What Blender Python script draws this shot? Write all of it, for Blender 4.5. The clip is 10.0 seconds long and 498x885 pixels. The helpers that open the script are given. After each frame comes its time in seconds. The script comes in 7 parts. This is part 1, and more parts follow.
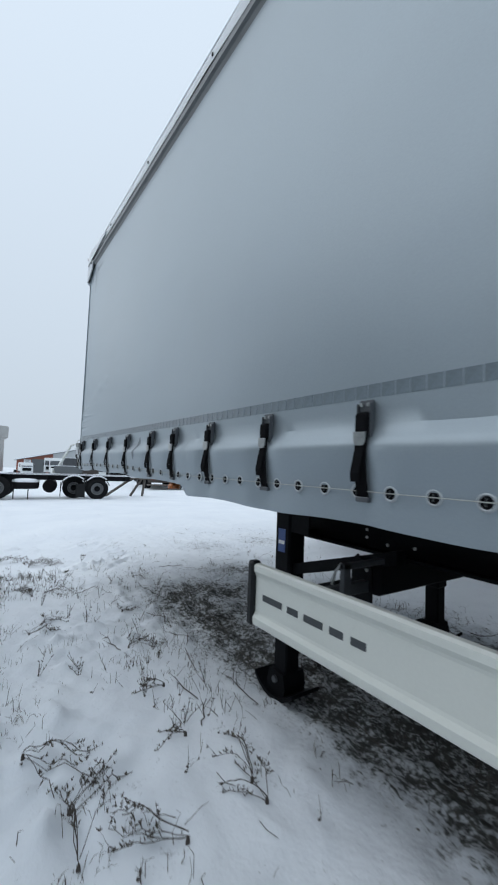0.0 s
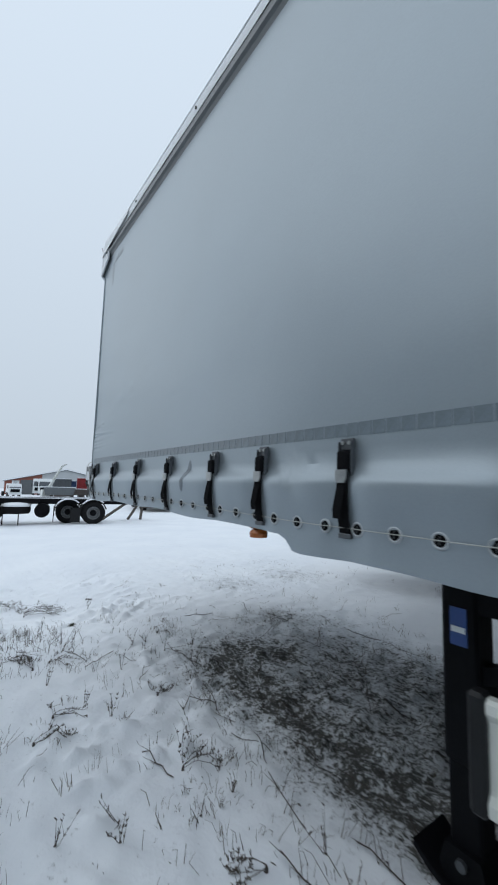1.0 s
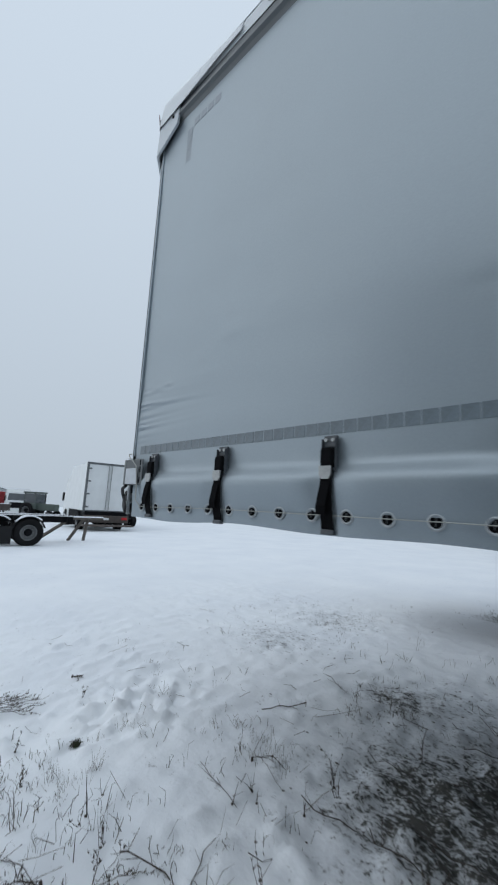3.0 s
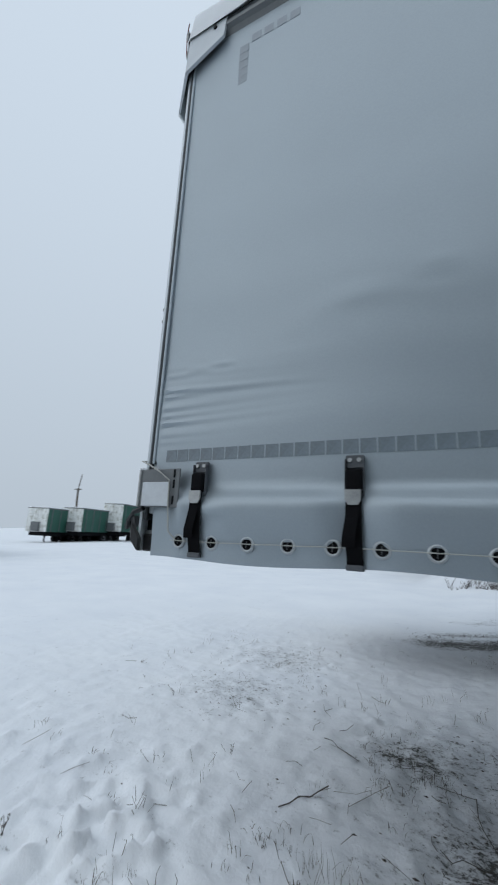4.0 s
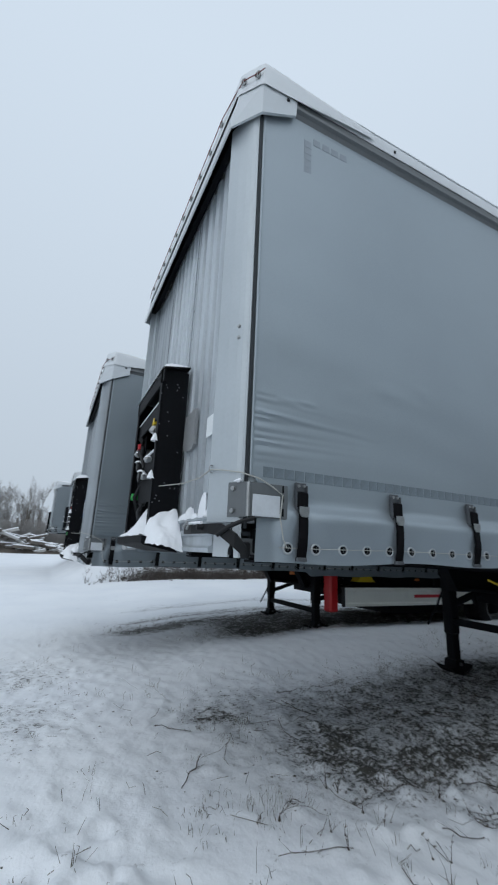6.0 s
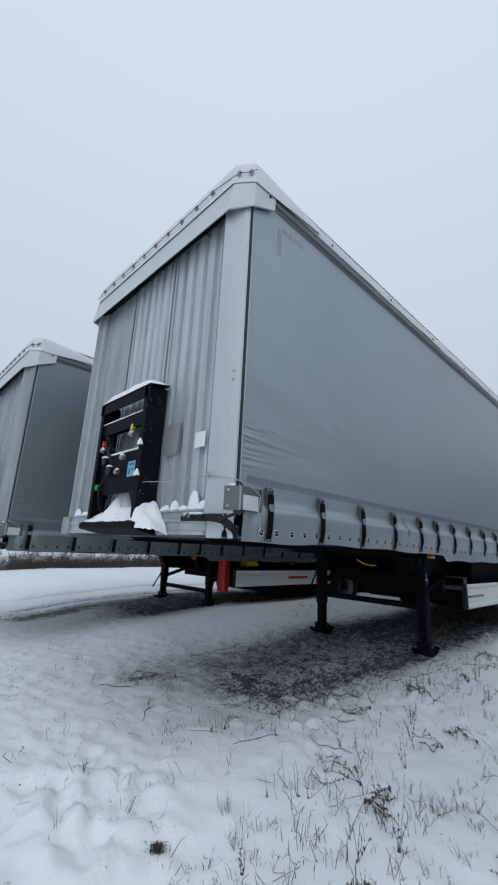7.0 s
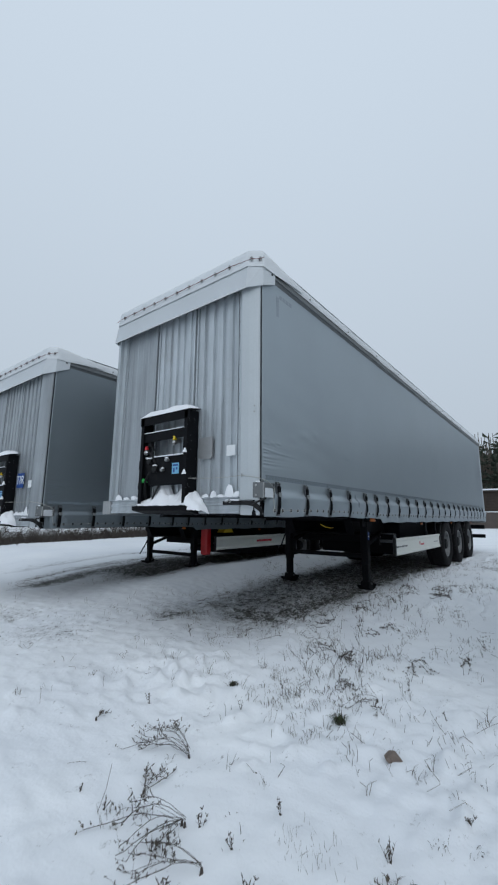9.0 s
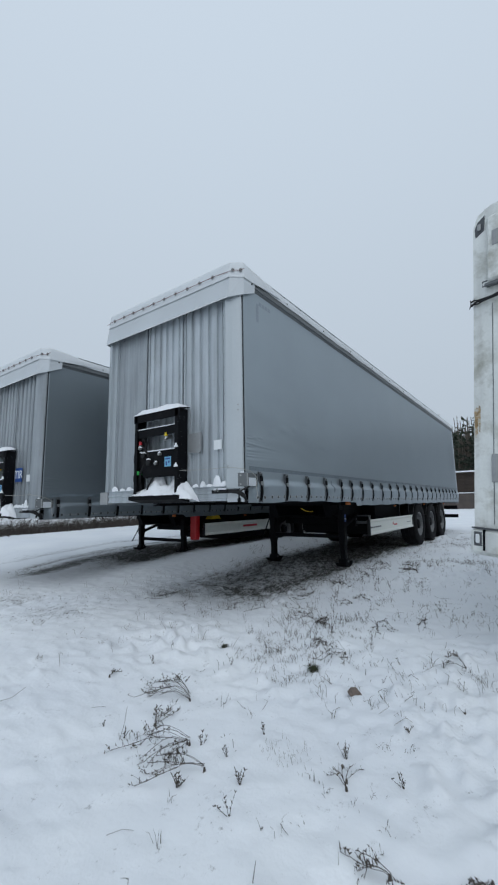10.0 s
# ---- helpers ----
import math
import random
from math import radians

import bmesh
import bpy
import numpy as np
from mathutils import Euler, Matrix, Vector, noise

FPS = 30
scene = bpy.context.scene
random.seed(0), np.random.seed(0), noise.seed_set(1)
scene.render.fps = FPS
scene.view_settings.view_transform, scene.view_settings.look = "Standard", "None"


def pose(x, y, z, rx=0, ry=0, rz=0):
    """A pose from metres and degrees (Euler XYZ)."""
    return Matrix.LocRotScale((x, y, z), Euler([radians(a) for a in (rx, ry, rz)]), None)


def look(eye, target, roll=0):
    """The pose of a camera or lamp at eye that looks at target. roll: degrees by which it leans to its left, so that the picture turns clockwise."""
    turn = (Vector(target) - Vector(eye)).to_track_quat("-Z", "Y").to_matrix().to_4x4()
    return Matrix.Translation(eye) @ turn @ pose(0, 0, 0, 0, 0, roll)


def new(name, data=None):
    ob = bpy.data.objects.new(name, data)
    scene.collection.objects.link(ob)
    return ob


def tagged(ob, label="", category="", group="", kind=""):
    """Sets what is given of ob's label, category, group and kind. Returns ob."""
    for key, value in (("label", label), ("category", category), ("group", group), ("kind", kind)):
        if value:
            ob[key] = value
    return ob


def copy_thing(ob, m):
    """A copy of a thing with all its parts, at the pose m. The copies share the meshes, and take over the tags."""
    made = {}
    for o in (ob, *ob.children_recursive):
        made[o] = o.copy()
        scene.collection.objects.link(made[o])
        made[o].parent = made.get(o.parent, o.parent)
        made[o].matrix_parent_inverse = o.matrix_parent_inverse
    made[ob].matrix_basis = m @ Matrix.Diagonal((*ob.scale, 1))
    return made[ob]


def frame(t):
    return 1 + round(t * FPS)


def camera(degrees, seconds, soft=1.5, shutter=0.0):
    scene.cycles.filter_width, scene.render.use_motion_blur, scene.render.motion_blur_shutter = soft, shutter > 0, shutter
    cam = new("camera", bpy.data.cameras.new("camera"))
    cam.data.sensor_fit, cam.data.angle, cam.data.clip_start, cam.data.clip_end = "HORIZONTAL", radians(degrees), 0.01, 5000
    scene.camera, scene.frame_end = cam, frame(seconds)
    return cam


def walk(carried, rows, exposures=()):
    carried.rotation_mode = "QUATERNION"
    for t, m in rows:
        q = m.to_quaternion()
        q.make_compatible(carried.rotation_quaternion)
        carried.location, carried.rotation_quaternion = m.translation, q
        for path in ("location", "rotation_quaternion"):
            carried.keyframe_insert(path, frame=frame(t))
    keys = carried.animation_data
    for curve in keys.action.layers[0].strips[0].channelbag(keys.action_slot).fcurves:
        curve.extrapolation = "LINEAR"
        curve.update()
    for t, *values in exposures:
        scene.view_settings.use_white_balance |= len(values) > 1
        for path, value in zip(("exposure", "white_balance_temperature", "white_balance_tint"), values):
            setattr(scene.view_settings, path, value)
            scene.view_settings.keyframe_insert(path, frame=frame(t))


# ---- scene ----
cam = camera(63.4, 10.0, soft=2.1, shutter=0.25)
PATH = [
    (0, (0.045, 0.94, 1.376), (1.17, 2.589, 1.497), 2.2),
    (0.5, (0.042, 1.461, 1.412), (1.195, 3.087, 1.575), 1.9),
    (1, (0.043, 1.979, 1.442), (1.197, 3.598, 1.656), 1.7),
    (1.5, (0.004, 2.51, 1.405), (1.18, 4.116, 1.597), 2.0),
    (2, (0.019, 3.086, 1.383), (1.243, 4.655, 1.584), 2.3),
    (2.5, (-0.05, 3.595, 1.403), (1.245, 5.098, 1.659), 2.5),
    (3, (-0.065, 4.15, 1.349), (1.332, 5.545, 1.67), 3.0),
    (4.3, (-0.134, 5.532, 1.359), (1.687, 6.201, 1.847), 2.7),
    (4.5, (-0.173, 5.727, 1.348), (1.7, 6.209, 1.857), 2.5),
    (5, (-0.202, 6.184, 1.301), (1.73, 6.227, 1.817), 2.8),
    (5.5, (-0.287, 6.635, 1.309), (1.597, 6.214, 1.832), 2.6),
    (6, (-0.404, 7.064, 1.305), (1.344, 6.245, 1.829), 2.4),
    (6.2, (-0.427, 7.236, 1.284), (1.251, 6.274, 1.795), 2.3),
    (7.3, (-0.728, 8.254, 1.225), (0.602, 6.849, 1.732), 2.9),
    (7.5, (-0.751, 8.411, 1.229), (0.548, 6.974, 1.728), 2.9),
    (8, (-0.922, 8.816, 1.227), (0.297, 7.301, 1.696), 2.3),
    (8.5, (-0.985, 9.133, 1.228), (0.196, 7.578, 1.661), 1.3),
    (9, (-1.161, 9.482, 1.263), (0.052, 7.934, 1.626), 0.5),
    (9.5, (-1.295, 9.684, 1.248), (-0.096, 8.118, 1.582), -0.4),
    (10, (-1.473, 9.874, 1.261), (-0.312, 8.273, 1.56), -1.0),
]
walk(cam, [(t, look(eye, target, roll)) for t, eye, target, roll in PATH],
     exposures=[(0, 0.20), (1, 0.12), (2, 0.0), (3, -0.05), (4.5, -0.04), (6, 0.02), (7.5, 0.0), (10, -0.10)])

# ---------------------------------------------------------------- world, sun
world = bpy.data.worlds.new("world")
scene.world = world
world.use_nodes = True
wn, wl = world.node_tree.nodes, world.node_tree.links
wn.clear()
sky = wn.new("ShaderNodeTexSky")
sky.sky_type = 'NISHITA'
sky.sun_disc = False
sky.sun_elevation, sky.sun_rotation = radians(44), radians(311)
sky.dust_density, sky.air_density, sky.ozone_density = 6.0, 1.5, 1.5
sky_bg = wn.new("ShaderNodeBackground")
sky_bg.inputs["Strength"].default_value = 0.05
cloud = wn.new("ShaderNodeBackground")
cloud.inputs["Color"].default_value = (0.565, 0.655, 0.755, 1)
# an overcast sky: brighter overhead than at the horizon
sky_way, sky_split, sky_rise = wn.new("ShaderNodeTexCoord"), wn.new("ShaderNodeSeparateXYZ"), wn.new("ShaderNodeMapRange")
sky_rise.inputs["From Min"].default_value, sky_rise.inputs["From Max"].default_value = 0.0, 0.85
sky_rise.inputs["To Min"].default_value, sky_rise.inputs["To Max"].default_value = 0.90, 1.18
wl.new(sky_way.outputs["Generated"], sky_split.inputs[0])
wl.new(sky_split.outputs["Z"], sky_rise.inputs["Value"])
wl.new(sky_rise.outputs[0], cloud.inputs["Strength"])
both = wn.new("ShaderNodeMixShader")
both.inputs[0].default_value = 0.94
wout = wn.new("ShaderNodeOutputWorld")
wl.new(sky.outputs[0], sky_bg.inputs["Color"])
wl.new(sky_bg.outputs[0], both.inputs[1])
wl.new(cloud.outputs[0], both.inputs[2])
wl.new(both.outputs[0], wout.inputs[0])

sun_data = bpy.data.lights.new("sun", 'SUN')
sun_data.energy, sun_data.angle, sun_data.color = 0.80, radians(90), (0.96, 0.98, 1.0)
sun = new("sun", sun_data)
sun.matrix_world = look((0, 0, 60), (47.0, -40.0, 0))


# ---------------------------------------------------------------- materials
def material(name, base, rough=0.6, metal=0.0, vary=0.12, coarse=1.5, fine=40.0, bump=0.15, dirt=None, dirt_amount=0.0, dirt_scale=2.0, spec=0.5, streak=0.0):
    """A surface with colour variation at two scales, fine relief and, if wanted, stains of another colour."""
    m = bpy.data.materials.new(name)
    m.use_nodes = True
    n, l = m.node_tree.nodes, m.node_tree.links
    b = n["Principled BSDF"]
    b.inputs["Metallic"].default_value = metal
    b.inputs["Specular IOR Level"].default_value = spec
    co = n.new("ShaderNodeTexCoord")
    big, small = n.new("ShaderNodeTexNoise"), n.new("ShaderNodeTexNoise")
    big.inputs["Scale"].default_value, small.inputs["Scale"].default_value = coarse, fine
    big.inputs["Detail"].default_value, small.inputs["Detail"].default_value = 5, 3
    l.new(co.outputs["Object"], big.inputs["Vector"])
    l.new(co.outputs["Object"], small.inputs["Vector"])
    add = n.new("ShaderNodeMath")
    add.operation = 'MULTIPLY_ADD'
    add.inputs[1].default_value = 0.45
    l.new(small.outputs["Fac"], add.inputs[0])
    l.new(big.outputs["Fac"], add.inputs[2])
    ramp = n.new("ShaderNodeMapRange")
    ramp.inputs["From Min"].default_value, ramp.inputs["From Max"].default_value = 0.45, 1.0
    ramp.inputs["To Min"].default_value, ramp.inputs["To Max"].default_value = 1 - vary, 1 + vary
    l.new(add.outputs[0], ramp.inputs["Value"])
    mul = n.new("ShaderNodeVectorMath")
    mul.operation = 'SCALE'
    mul.inputs[0].default_value = base
    l.new(ramp.outputs[0], mul.inputs["Scale"])
    colour = mul.outputs[0]
    if dirt:
        st = n.new("ShaderNodeTexNoise")
        st.inputs["Scale"].default_value, st.inputs["Detail"].default_value, st.inputs["Roughness"].default_value = dirt_scale, 8, 0.65
        l.new(co.outputs["Object"], st.inputs["Vector"])
        edge = n.new("ShaderNodeMapRange")
        edge.inputs["From Min"].default_value, edge.inputs["From Max"].default_value = 0.62 - 0.3 * dirt_amount, 0.78 - 0.3 * dirt_amount
        l.new(st.outputs["Fac"], edge.inputs["Value"])
        mix = n.new("ShaderNodeMix")
        mix.data_type = 'RGBA'
        mix.inputs["B"].default_value = (*dirt, 1)
        l.new(edge.outputs[0], mix.inputs["Factor"])
        l.new(colour, mix.inputs["A"])
        colour = mix.outputs["Result"]
    if streak:
        squeeze, run, tone, dim = n.new("ShaderNodeMapping"), n.new("ShaderNodeTexNoise"), n.new("ShaderNodeMapRange"), n.new("ShaderNodeVectorMath")
        squeeze.inputs["Scale"].default_value = (6.5, 6.5, 0.45)
        run.inputs["Scale"].default_value, run.inputs["Detail"].default_value = 1.0, 4
        tone.inputs["From Min"].default_value, tone.inputs["From Max"].default_value = 0.42, 0.68
        tone.inputs["To Min"].default_value, tone.inputs["To Max"].default_value = 1.0 + 0.2 * streak, 1.0 - streak
        dim.operation = 'SCALE'
        l.new(co.outputs["Object"], squeeze.inputs["Vector"])
        l.new(squeeze.outputs[0], run.inputs["Vector"])
        l.new(run.outputs["Fac"], tone.inputs["Value"])
        l.new(colour, dim.inputs[0])
        l.new(tone.outputs[0], dim.inputs["Scale"])
        colour = dim.outputs[0]
    l.new(colour, b.inputs["Base Color"])
    rr = n.new("ShaderNodeMapRange")
    rr.inputs["To Min"].default_value, rr.inputs["To Max"].default_value = max(0.02, rough - 0.08), min(1, rough + 0.1)
    l.new(big.outputs["Fac"], rr.inputs["Value"])
    l.new(rr.outputs[0], b.inputs["Roughness"])
    if bump:
        bp = n.new("ShaderNodeBump")
        bp.inputs["Strength"].default_value, bp.inputs["Distance"].default_value = bump, 0.004
        l.new(small.outputs["Fac"], bp.inputs["Height"])
        l.new(bp.outputs[0], b.inputs["Normal"])
    return m


PVC = material("grey_pvc_tarpaulin", (0.325, 0.370, 0.402), 0.42, metal=0.54, vary=0.07, coarse=0.9, fine=160, bump=0.04, spec=0.1)
PVC_DARK = material("darker_grey_tarpaulin", (0.215, 0.247, 0.268), 0.40, metal=0.62, vary=0.08, coarse=0.9, fine=160, bump=0.04, spec=0.2)
FADED = material("faded_tape_mark", (0.225, 0.262, 0.292), 0.4, vary=0.12, coarse=6, fine=120, bump=0.05)
PVC_WHITE = material("white_roof_tarpaulin", (0.62, 0.65, 0.67), 0.5, vary=0.06, coarse=2, fine=120, bump=0.05)
PANEL = material("grey_anodised_wall", (0.45, 0.49, 0.52), 0.44, metal=0.3, vary=0.10, coarse=2.2, fine=60, bump=0.05, dirt=(0.38, 0.40, 0.41), dirt_amount=0.15, dirt_scale=1.4, streak=0.30)
POST = material("pale_anodised_post", (0.44, 0.48, 0.505), 0.42, metal=0.3, vary=0.06, coarse=2.2, fine=60, bump=0.04)
# PANEL at about 0.7 of its tone
PANEL_DARK = material("darker_grey_anodised_wall", (0.315, 0.345, 0.368), 0.46, metal=0.3, vary=0.10, coarse=2.2, fine=60, bump=0.05, dirt=(0.28, 0.30, 0.31), dirt_amount=0.2, dirt_scale=1.4, streak=0.35)
CAP = material("light_grey_coated_sheet", (0.52, 0.555, 0.58), 0.45, vary=0.05, coarse=2, fine=90, bump=0.04)
RAIL = material("grey_aluminium_rail", (0.135, 0.146, 0.152), 0.5, metal=0.3, vary=0.1, coarse=2, fine=60, bump=0.06)
BLACK = material("black_painted_steel", (0.007, 0.0075, 0.009), 0.55, vary=0.3, coarse=3, fine=50, bump=0.12, dirt=(0.022, 0.021, 0.02), dirt_amount=0.05, dirt_scale=3, spec=0.06)
RUBBER = material("black_tyre_rubber", (0.011, 0.011, 0.012), 0.8, vary=0.25, coarse=4, fine=60, bump=0.3, dirt=(0.03, 0.03, 0.031), dirt_amount=0.15, dirt_scale=5, spec=0.12)
PLASTIC = material("black_plastic", (0.011, 0.0115, 0.0125), 0.45, spec=0.25, vary=0.2, coarse=5, fine=90, bump=0.1)
WEB = material("black_webbing", (0.006, 0.006, 0.007), 0.9, vary=0.3, coarse=8, fine=400, bump=0.3, spec=0.08)
ZINC = material("zinc_plated_steel", (0.34, 0.35, 0.35), 0.38, metal=0.75, vary=0.2, coarse=20, fine=160, bump=0.1)
BRIGHT = material("bright_zinc_ring", (0.42, 0.445, 0.46), 0.42, metal=0.35, vary=0.1, coarse=20, fine=160, bump=0.05)
STEEL = material("dull_galvanised_plate", (0.33, 0.34, 0.345), 0.5, metal=0.4, vary=0.15, coarse=6, fine=80, bump=0.08)
GUARD = material("cream_white_aluminium", (0.66, 0.67, 0.62), 0.38, vary=0.05, coarse=2, fine=90, bump=0.03, dirt=(0.5, 0.5, 0.46), dirt_amount=0.02, dirt_scale=3)
WHITE = material("white_paint", (0.72, 0.74, 0.74), 0.5, vary=0.07, coarse=2, fine=60, bump=0.05)
OLDWHITE = material("stained_white_paint", (0.70, 0.72, 0.70), 0.5, vary=0.12, coarse=1.2, fine=40, bump=0.08, dirt=(0.33, 0.33, 0.28), dirt_amount=0.42, dirt_scale=2.2, streak=0.22)
TAPE = material("grey_reflective_tape", (0.155, 0.188, 0.212), 0.3, vary=0.25, coarse=6, fine=120, bump=0.1)
CORD = material("pale_rope", (0.40, 0.40, 0.37), 0.7, vary=0.1, coarse=20, fine=300, bump=0.3)
REDCORD = material("dark_red_cord", (0.16, 0.05, 0.05), 0.7, vary=0.2, coarse=20, fine=300, bump=0.3)
RED = material("red_plastic", (0.50, 0.008, 0.012), 0.4, vary=0.1, coarse=4, fine=60, bump=0.05)
REDMARK = material("red_print", (0.50, 0.03, 0.04), 0.5, vary=0.1, bump=0)
GREYMARK = material("dark_grey_print", (0.05, 0.055, 0.06), 0.5, vary=0.1, bump=0)
PALEMARK = material("pale_grey_print", (0.30, 0.31, 0.31), 0.5, vary=0.1, bump=0)
YELLOW = material("yellow_plastic", (0.70, 0.50, 0.02), 0.45, vary=0.1, coarse=5, fine=60, bump=0.05)
ORANGE = material("orange_lens", (0.40, 0.12, 0.03), 0.2, vary=0.1, coarse=9, fine=60, bump=0.05)
BLUE = material("blue_label", (0.16, 0.42, 0.62), 0.45, vary=0.08, bump=0.02)
DKBLUE = material("dark_blue_enamel", (0.02, 0.07, 0.26), 0.35, vary=0.08, bump=0.02)
GREEN = material("green_coupling", (0.02, 0.32, 0.06), 0.4, vary=0.1, bump=0.03)
POUCH = material("pale_plastic_pouch", (0.52, 0.55, 0.58), 0.4, vary=0.1, coarse=9, fine=90, bump=0.05)
PAPER = material("white_label", (0.74, 0.77, 0.78), 0.55, vary=0.05, coarse=6, fine=80, bump=0.05)


def snow_material(name):
    m = material(name, (0.83, 0.85, 0.88), 0.75, vary=0.03, coarse=3, fine=60, bump=0.5, spec=0.3)
    return m


SNOW = snow_material("snow")


# ---------------------------------------------------------------- mesh tools
class Shape:
    """Corners and faces gathered for one mesh."""

    def __init__(self):
        self.v, self.f, self.m = [], [], []

    def put(self, verts, faces, slot=0):
        k = len(self.v)
        self.v += [tuple(p) for p in verts]
        self.f += [tuple(i + k for i in f) for f in faces]
        self.m += [slot] * len(faces)
        return self

    def box(self, x0, x1, y0, y1, z0, z1, b=0.0, slot=0):
        if b <= 0:
            v = [(x, y, z) for x in (x0, x1) for y in (y0, y1) for z in (z0, z1)]
            return self.put(v, [(0, 1, 3, 2), (4, 6, 7, 5), (0, 4, 5, 1), (2, 3, 7, 6), (0, 2, 6, 4), (1, 5, 7, 3)], slot)
        b = min(b, 0.45 * min(x1 - x0, y1 - y0, z1 - z0))
        lo, hi = (x0, y0, z0), (x1, y1, z1)
        v, idx = [], {}
        for s in range(8):
            sg = [(s >> a) & 1 for a in range(3)]
            for ax in range(3):
                p = [(hi[a] if sg[a] else lo[a]) if a == ax else (hi[a] - b if sg[a] else lo[a] + b) for a in range(3)]
                idx[s, ax] = len(v)
                v.append(p)
        f = []
        for ax in range(3):
            o1, o2 = [a for a in range(3) if a != ax]
            for side in (0, 1):
                q = [(side << ax) | (i << o1) | (j << o2) for i, j in ((0, 0), (1, 0), (1, 1), (0, 1))]
                f.append([idx[s, ax] for s in q])
            for i in (0, 1):
                for j in (0, 1):
                    s0 = (i << o1) | (j << o2)
                    s1 = s0 | (1 << ax)
                    f.append([idx[s0, o1], idx[s1, o1], idx[s1, o2], idx[s0, o2]])
        for s in range(8):
            f.append([idx[s, 0], idx[s, 1], idx[s, 2]])
        return self.put(v, f, slot)

    def prism(self, outline, axis, a0, a1, slot=0):
        """The outline, given in the other two axes in order, drawn out along axis."""
        n = len(outline)
        o = [a for a in range(3) if a != axis]

        def at(p, a):
            q = [0, 0, 0]
            q[axis], q[o[0]], q[o[1]] = a, p[0], p[1]
            return q
        v = [at(p, a0) for p in outline] + [at(p, a1) for p in outline]
        f = [(i, (i + 1) % n, n + (i + 1) % n, n + i) for i in range(n)]
        return self.put(v, f + [tuple(range(n)), tuple(range(n, 2 * n))], slot)

    def rod(self, p0, p1, r0, r1=None, n=10, slot=0, caps=True):
        r1 = r0 if r1 is None else r1
        p0, p1 = Vector(p0), Vector(p1)
        d = (p1 - p0).normalized()
        u = d.cross(Vector((0, 0, 1)) if abs(d.z) < 0.9 else Vector((1, 0, 0))).normalized()
        w = d.cross(u)
        v = []
        for p, r in ((p0, r0), (p1, r1)):
            v += [p + r * (math.cos(2 * math.pi * i / n) * u + math.sin(2 * math.pi * i / n) * w) for i in range(n)]
        f = [(i, (i + 1) % n, n + (i + 1) % n, n + i) for i in range(n)]
        return self.put(v, f + ([tuple(range(n)), tuple(range(n, 2 * n))] if caps else []), slot)

    def tube(self, pts, r, n=6, slot=0):
        pts = [Vector(p) for p in pts]
        v, f = [], []
        for i, p in enumerate(pts):
            d = (pts[min(i + 1, len(pts) - 1)] - pts[max(i - 1, 0)]).normalized()
            u = d.cross(Vector((0.13, 0.21, 1)) if abs(d.z) < 0.9 else Vector((1, 0.1, 0))).normalized()
            w = d.cross(u)
            v += [p + r * (math.cos(2 * math.pi * k / n) * u + math.sin(2 * math.pi * k / n) * w) for k in range(n)]
        for i in range(len(pts) - 1):
            f += [(i * n + k, i * n + (k + 1) % n, (i + 1) * n + (k + 1) % n, (i + 1) * n + k) for k in range(n)]
        f += [tuple(range(n)), tuple((len(pts) - 1) * n + k for k in range(n))]
        return self.put(v, f, slot)

    def lathe(self, profile, centre, axis=0, n=32, slot=0):
        """profile: (along the axis, radius) from one end to the other."""
        o = [a for a in range(3) if a != axis]
        v, f = [], []
        for a, r in profile:
            for k in range(n):
                q = list(centre)
                q[axis] += a
                q[o[0]] += r * math.cos(2 * math.pi * k / n)
                q[o[1]] += r * math.sin(2 * math.pi * k / n)
                v.append(q)
        for i in range(len(profile) - 1):
            f += [(i * n + k, i * n + (k + 1) % n, (i + 1) * n + (k + 1) % n, (i + 1) * n + k) for k in range(n)]
        return self.put(v, f, slot)

    def slanted(self, outline, p0, p1, thick, slot=0):
        """The outline, given as (metres from p0 towards p1, height), as an upright plate on that line in the plan."""
        d = (Vector(p1) - Vector(p0)).normalized()
        nx, ny = d.y, -d.x
        v = [(p0[0] + d.x * a + nx * o, p0[1] + d.y * a + ny * o, z) for o in (0.0, thick) for a, z in outline]
        n = len(outline)
        f = [(i, (i + 1) % n, n + (i + 1) % n, n + i) for i in range(n)]
        return self.put(v, f + [tuple(range(n)), tuple(range(n, 2 * n))], slot)

    def sheet(self, us, vs, fn, slot=0):
        v = [fn(a, b) for a in us for b in vs]
        n = len(vs)
        f = [(i * n + j, (i + 1) * n + j, (i + 1) * n + j + 1, i * n + j + 1) for i in range(len(us) - 1) for j in range(n - 1)]
        return self.put(v, f, slot)

    def mesh(self, name, mats, smooth=False, shift=(0, 0, 0)):
        me = bpy.data.meshes.new(name)
        sx, sy, sz = shift
        me.from_pydata([(x - sx, y - sy, z - sz) for x, y, z in self.v], [], self.f)
        for m in (mats if isinstance(mats, (list, tuple)) else [mats]):
            me.materials.append(m)
        me.polygons.foreach_set("material_index", self.m)
        bm = bmesh.new()
        bm.from_mesh(me)
        bmesh.ops.recalc_face_normals(bm, faces=bm.faces)
        bm.to_mesh(me)
        bm.free()
        if smooth:
            me.shade_smooth()
            me.set_sharp_from_angle(angle=radians(38))
        return me


ORIGIN = {}


def thing(name, at, label, category, group="", kind=""):
    """An Empty at the base of a thing, which carries its parts."""
    ob = new(name)
    ob.empty_display_size = 0.2
    ob.location = at
    ORIGIN[ob] = Vector(at)
    return tagged(ob, label, category, group, kind)


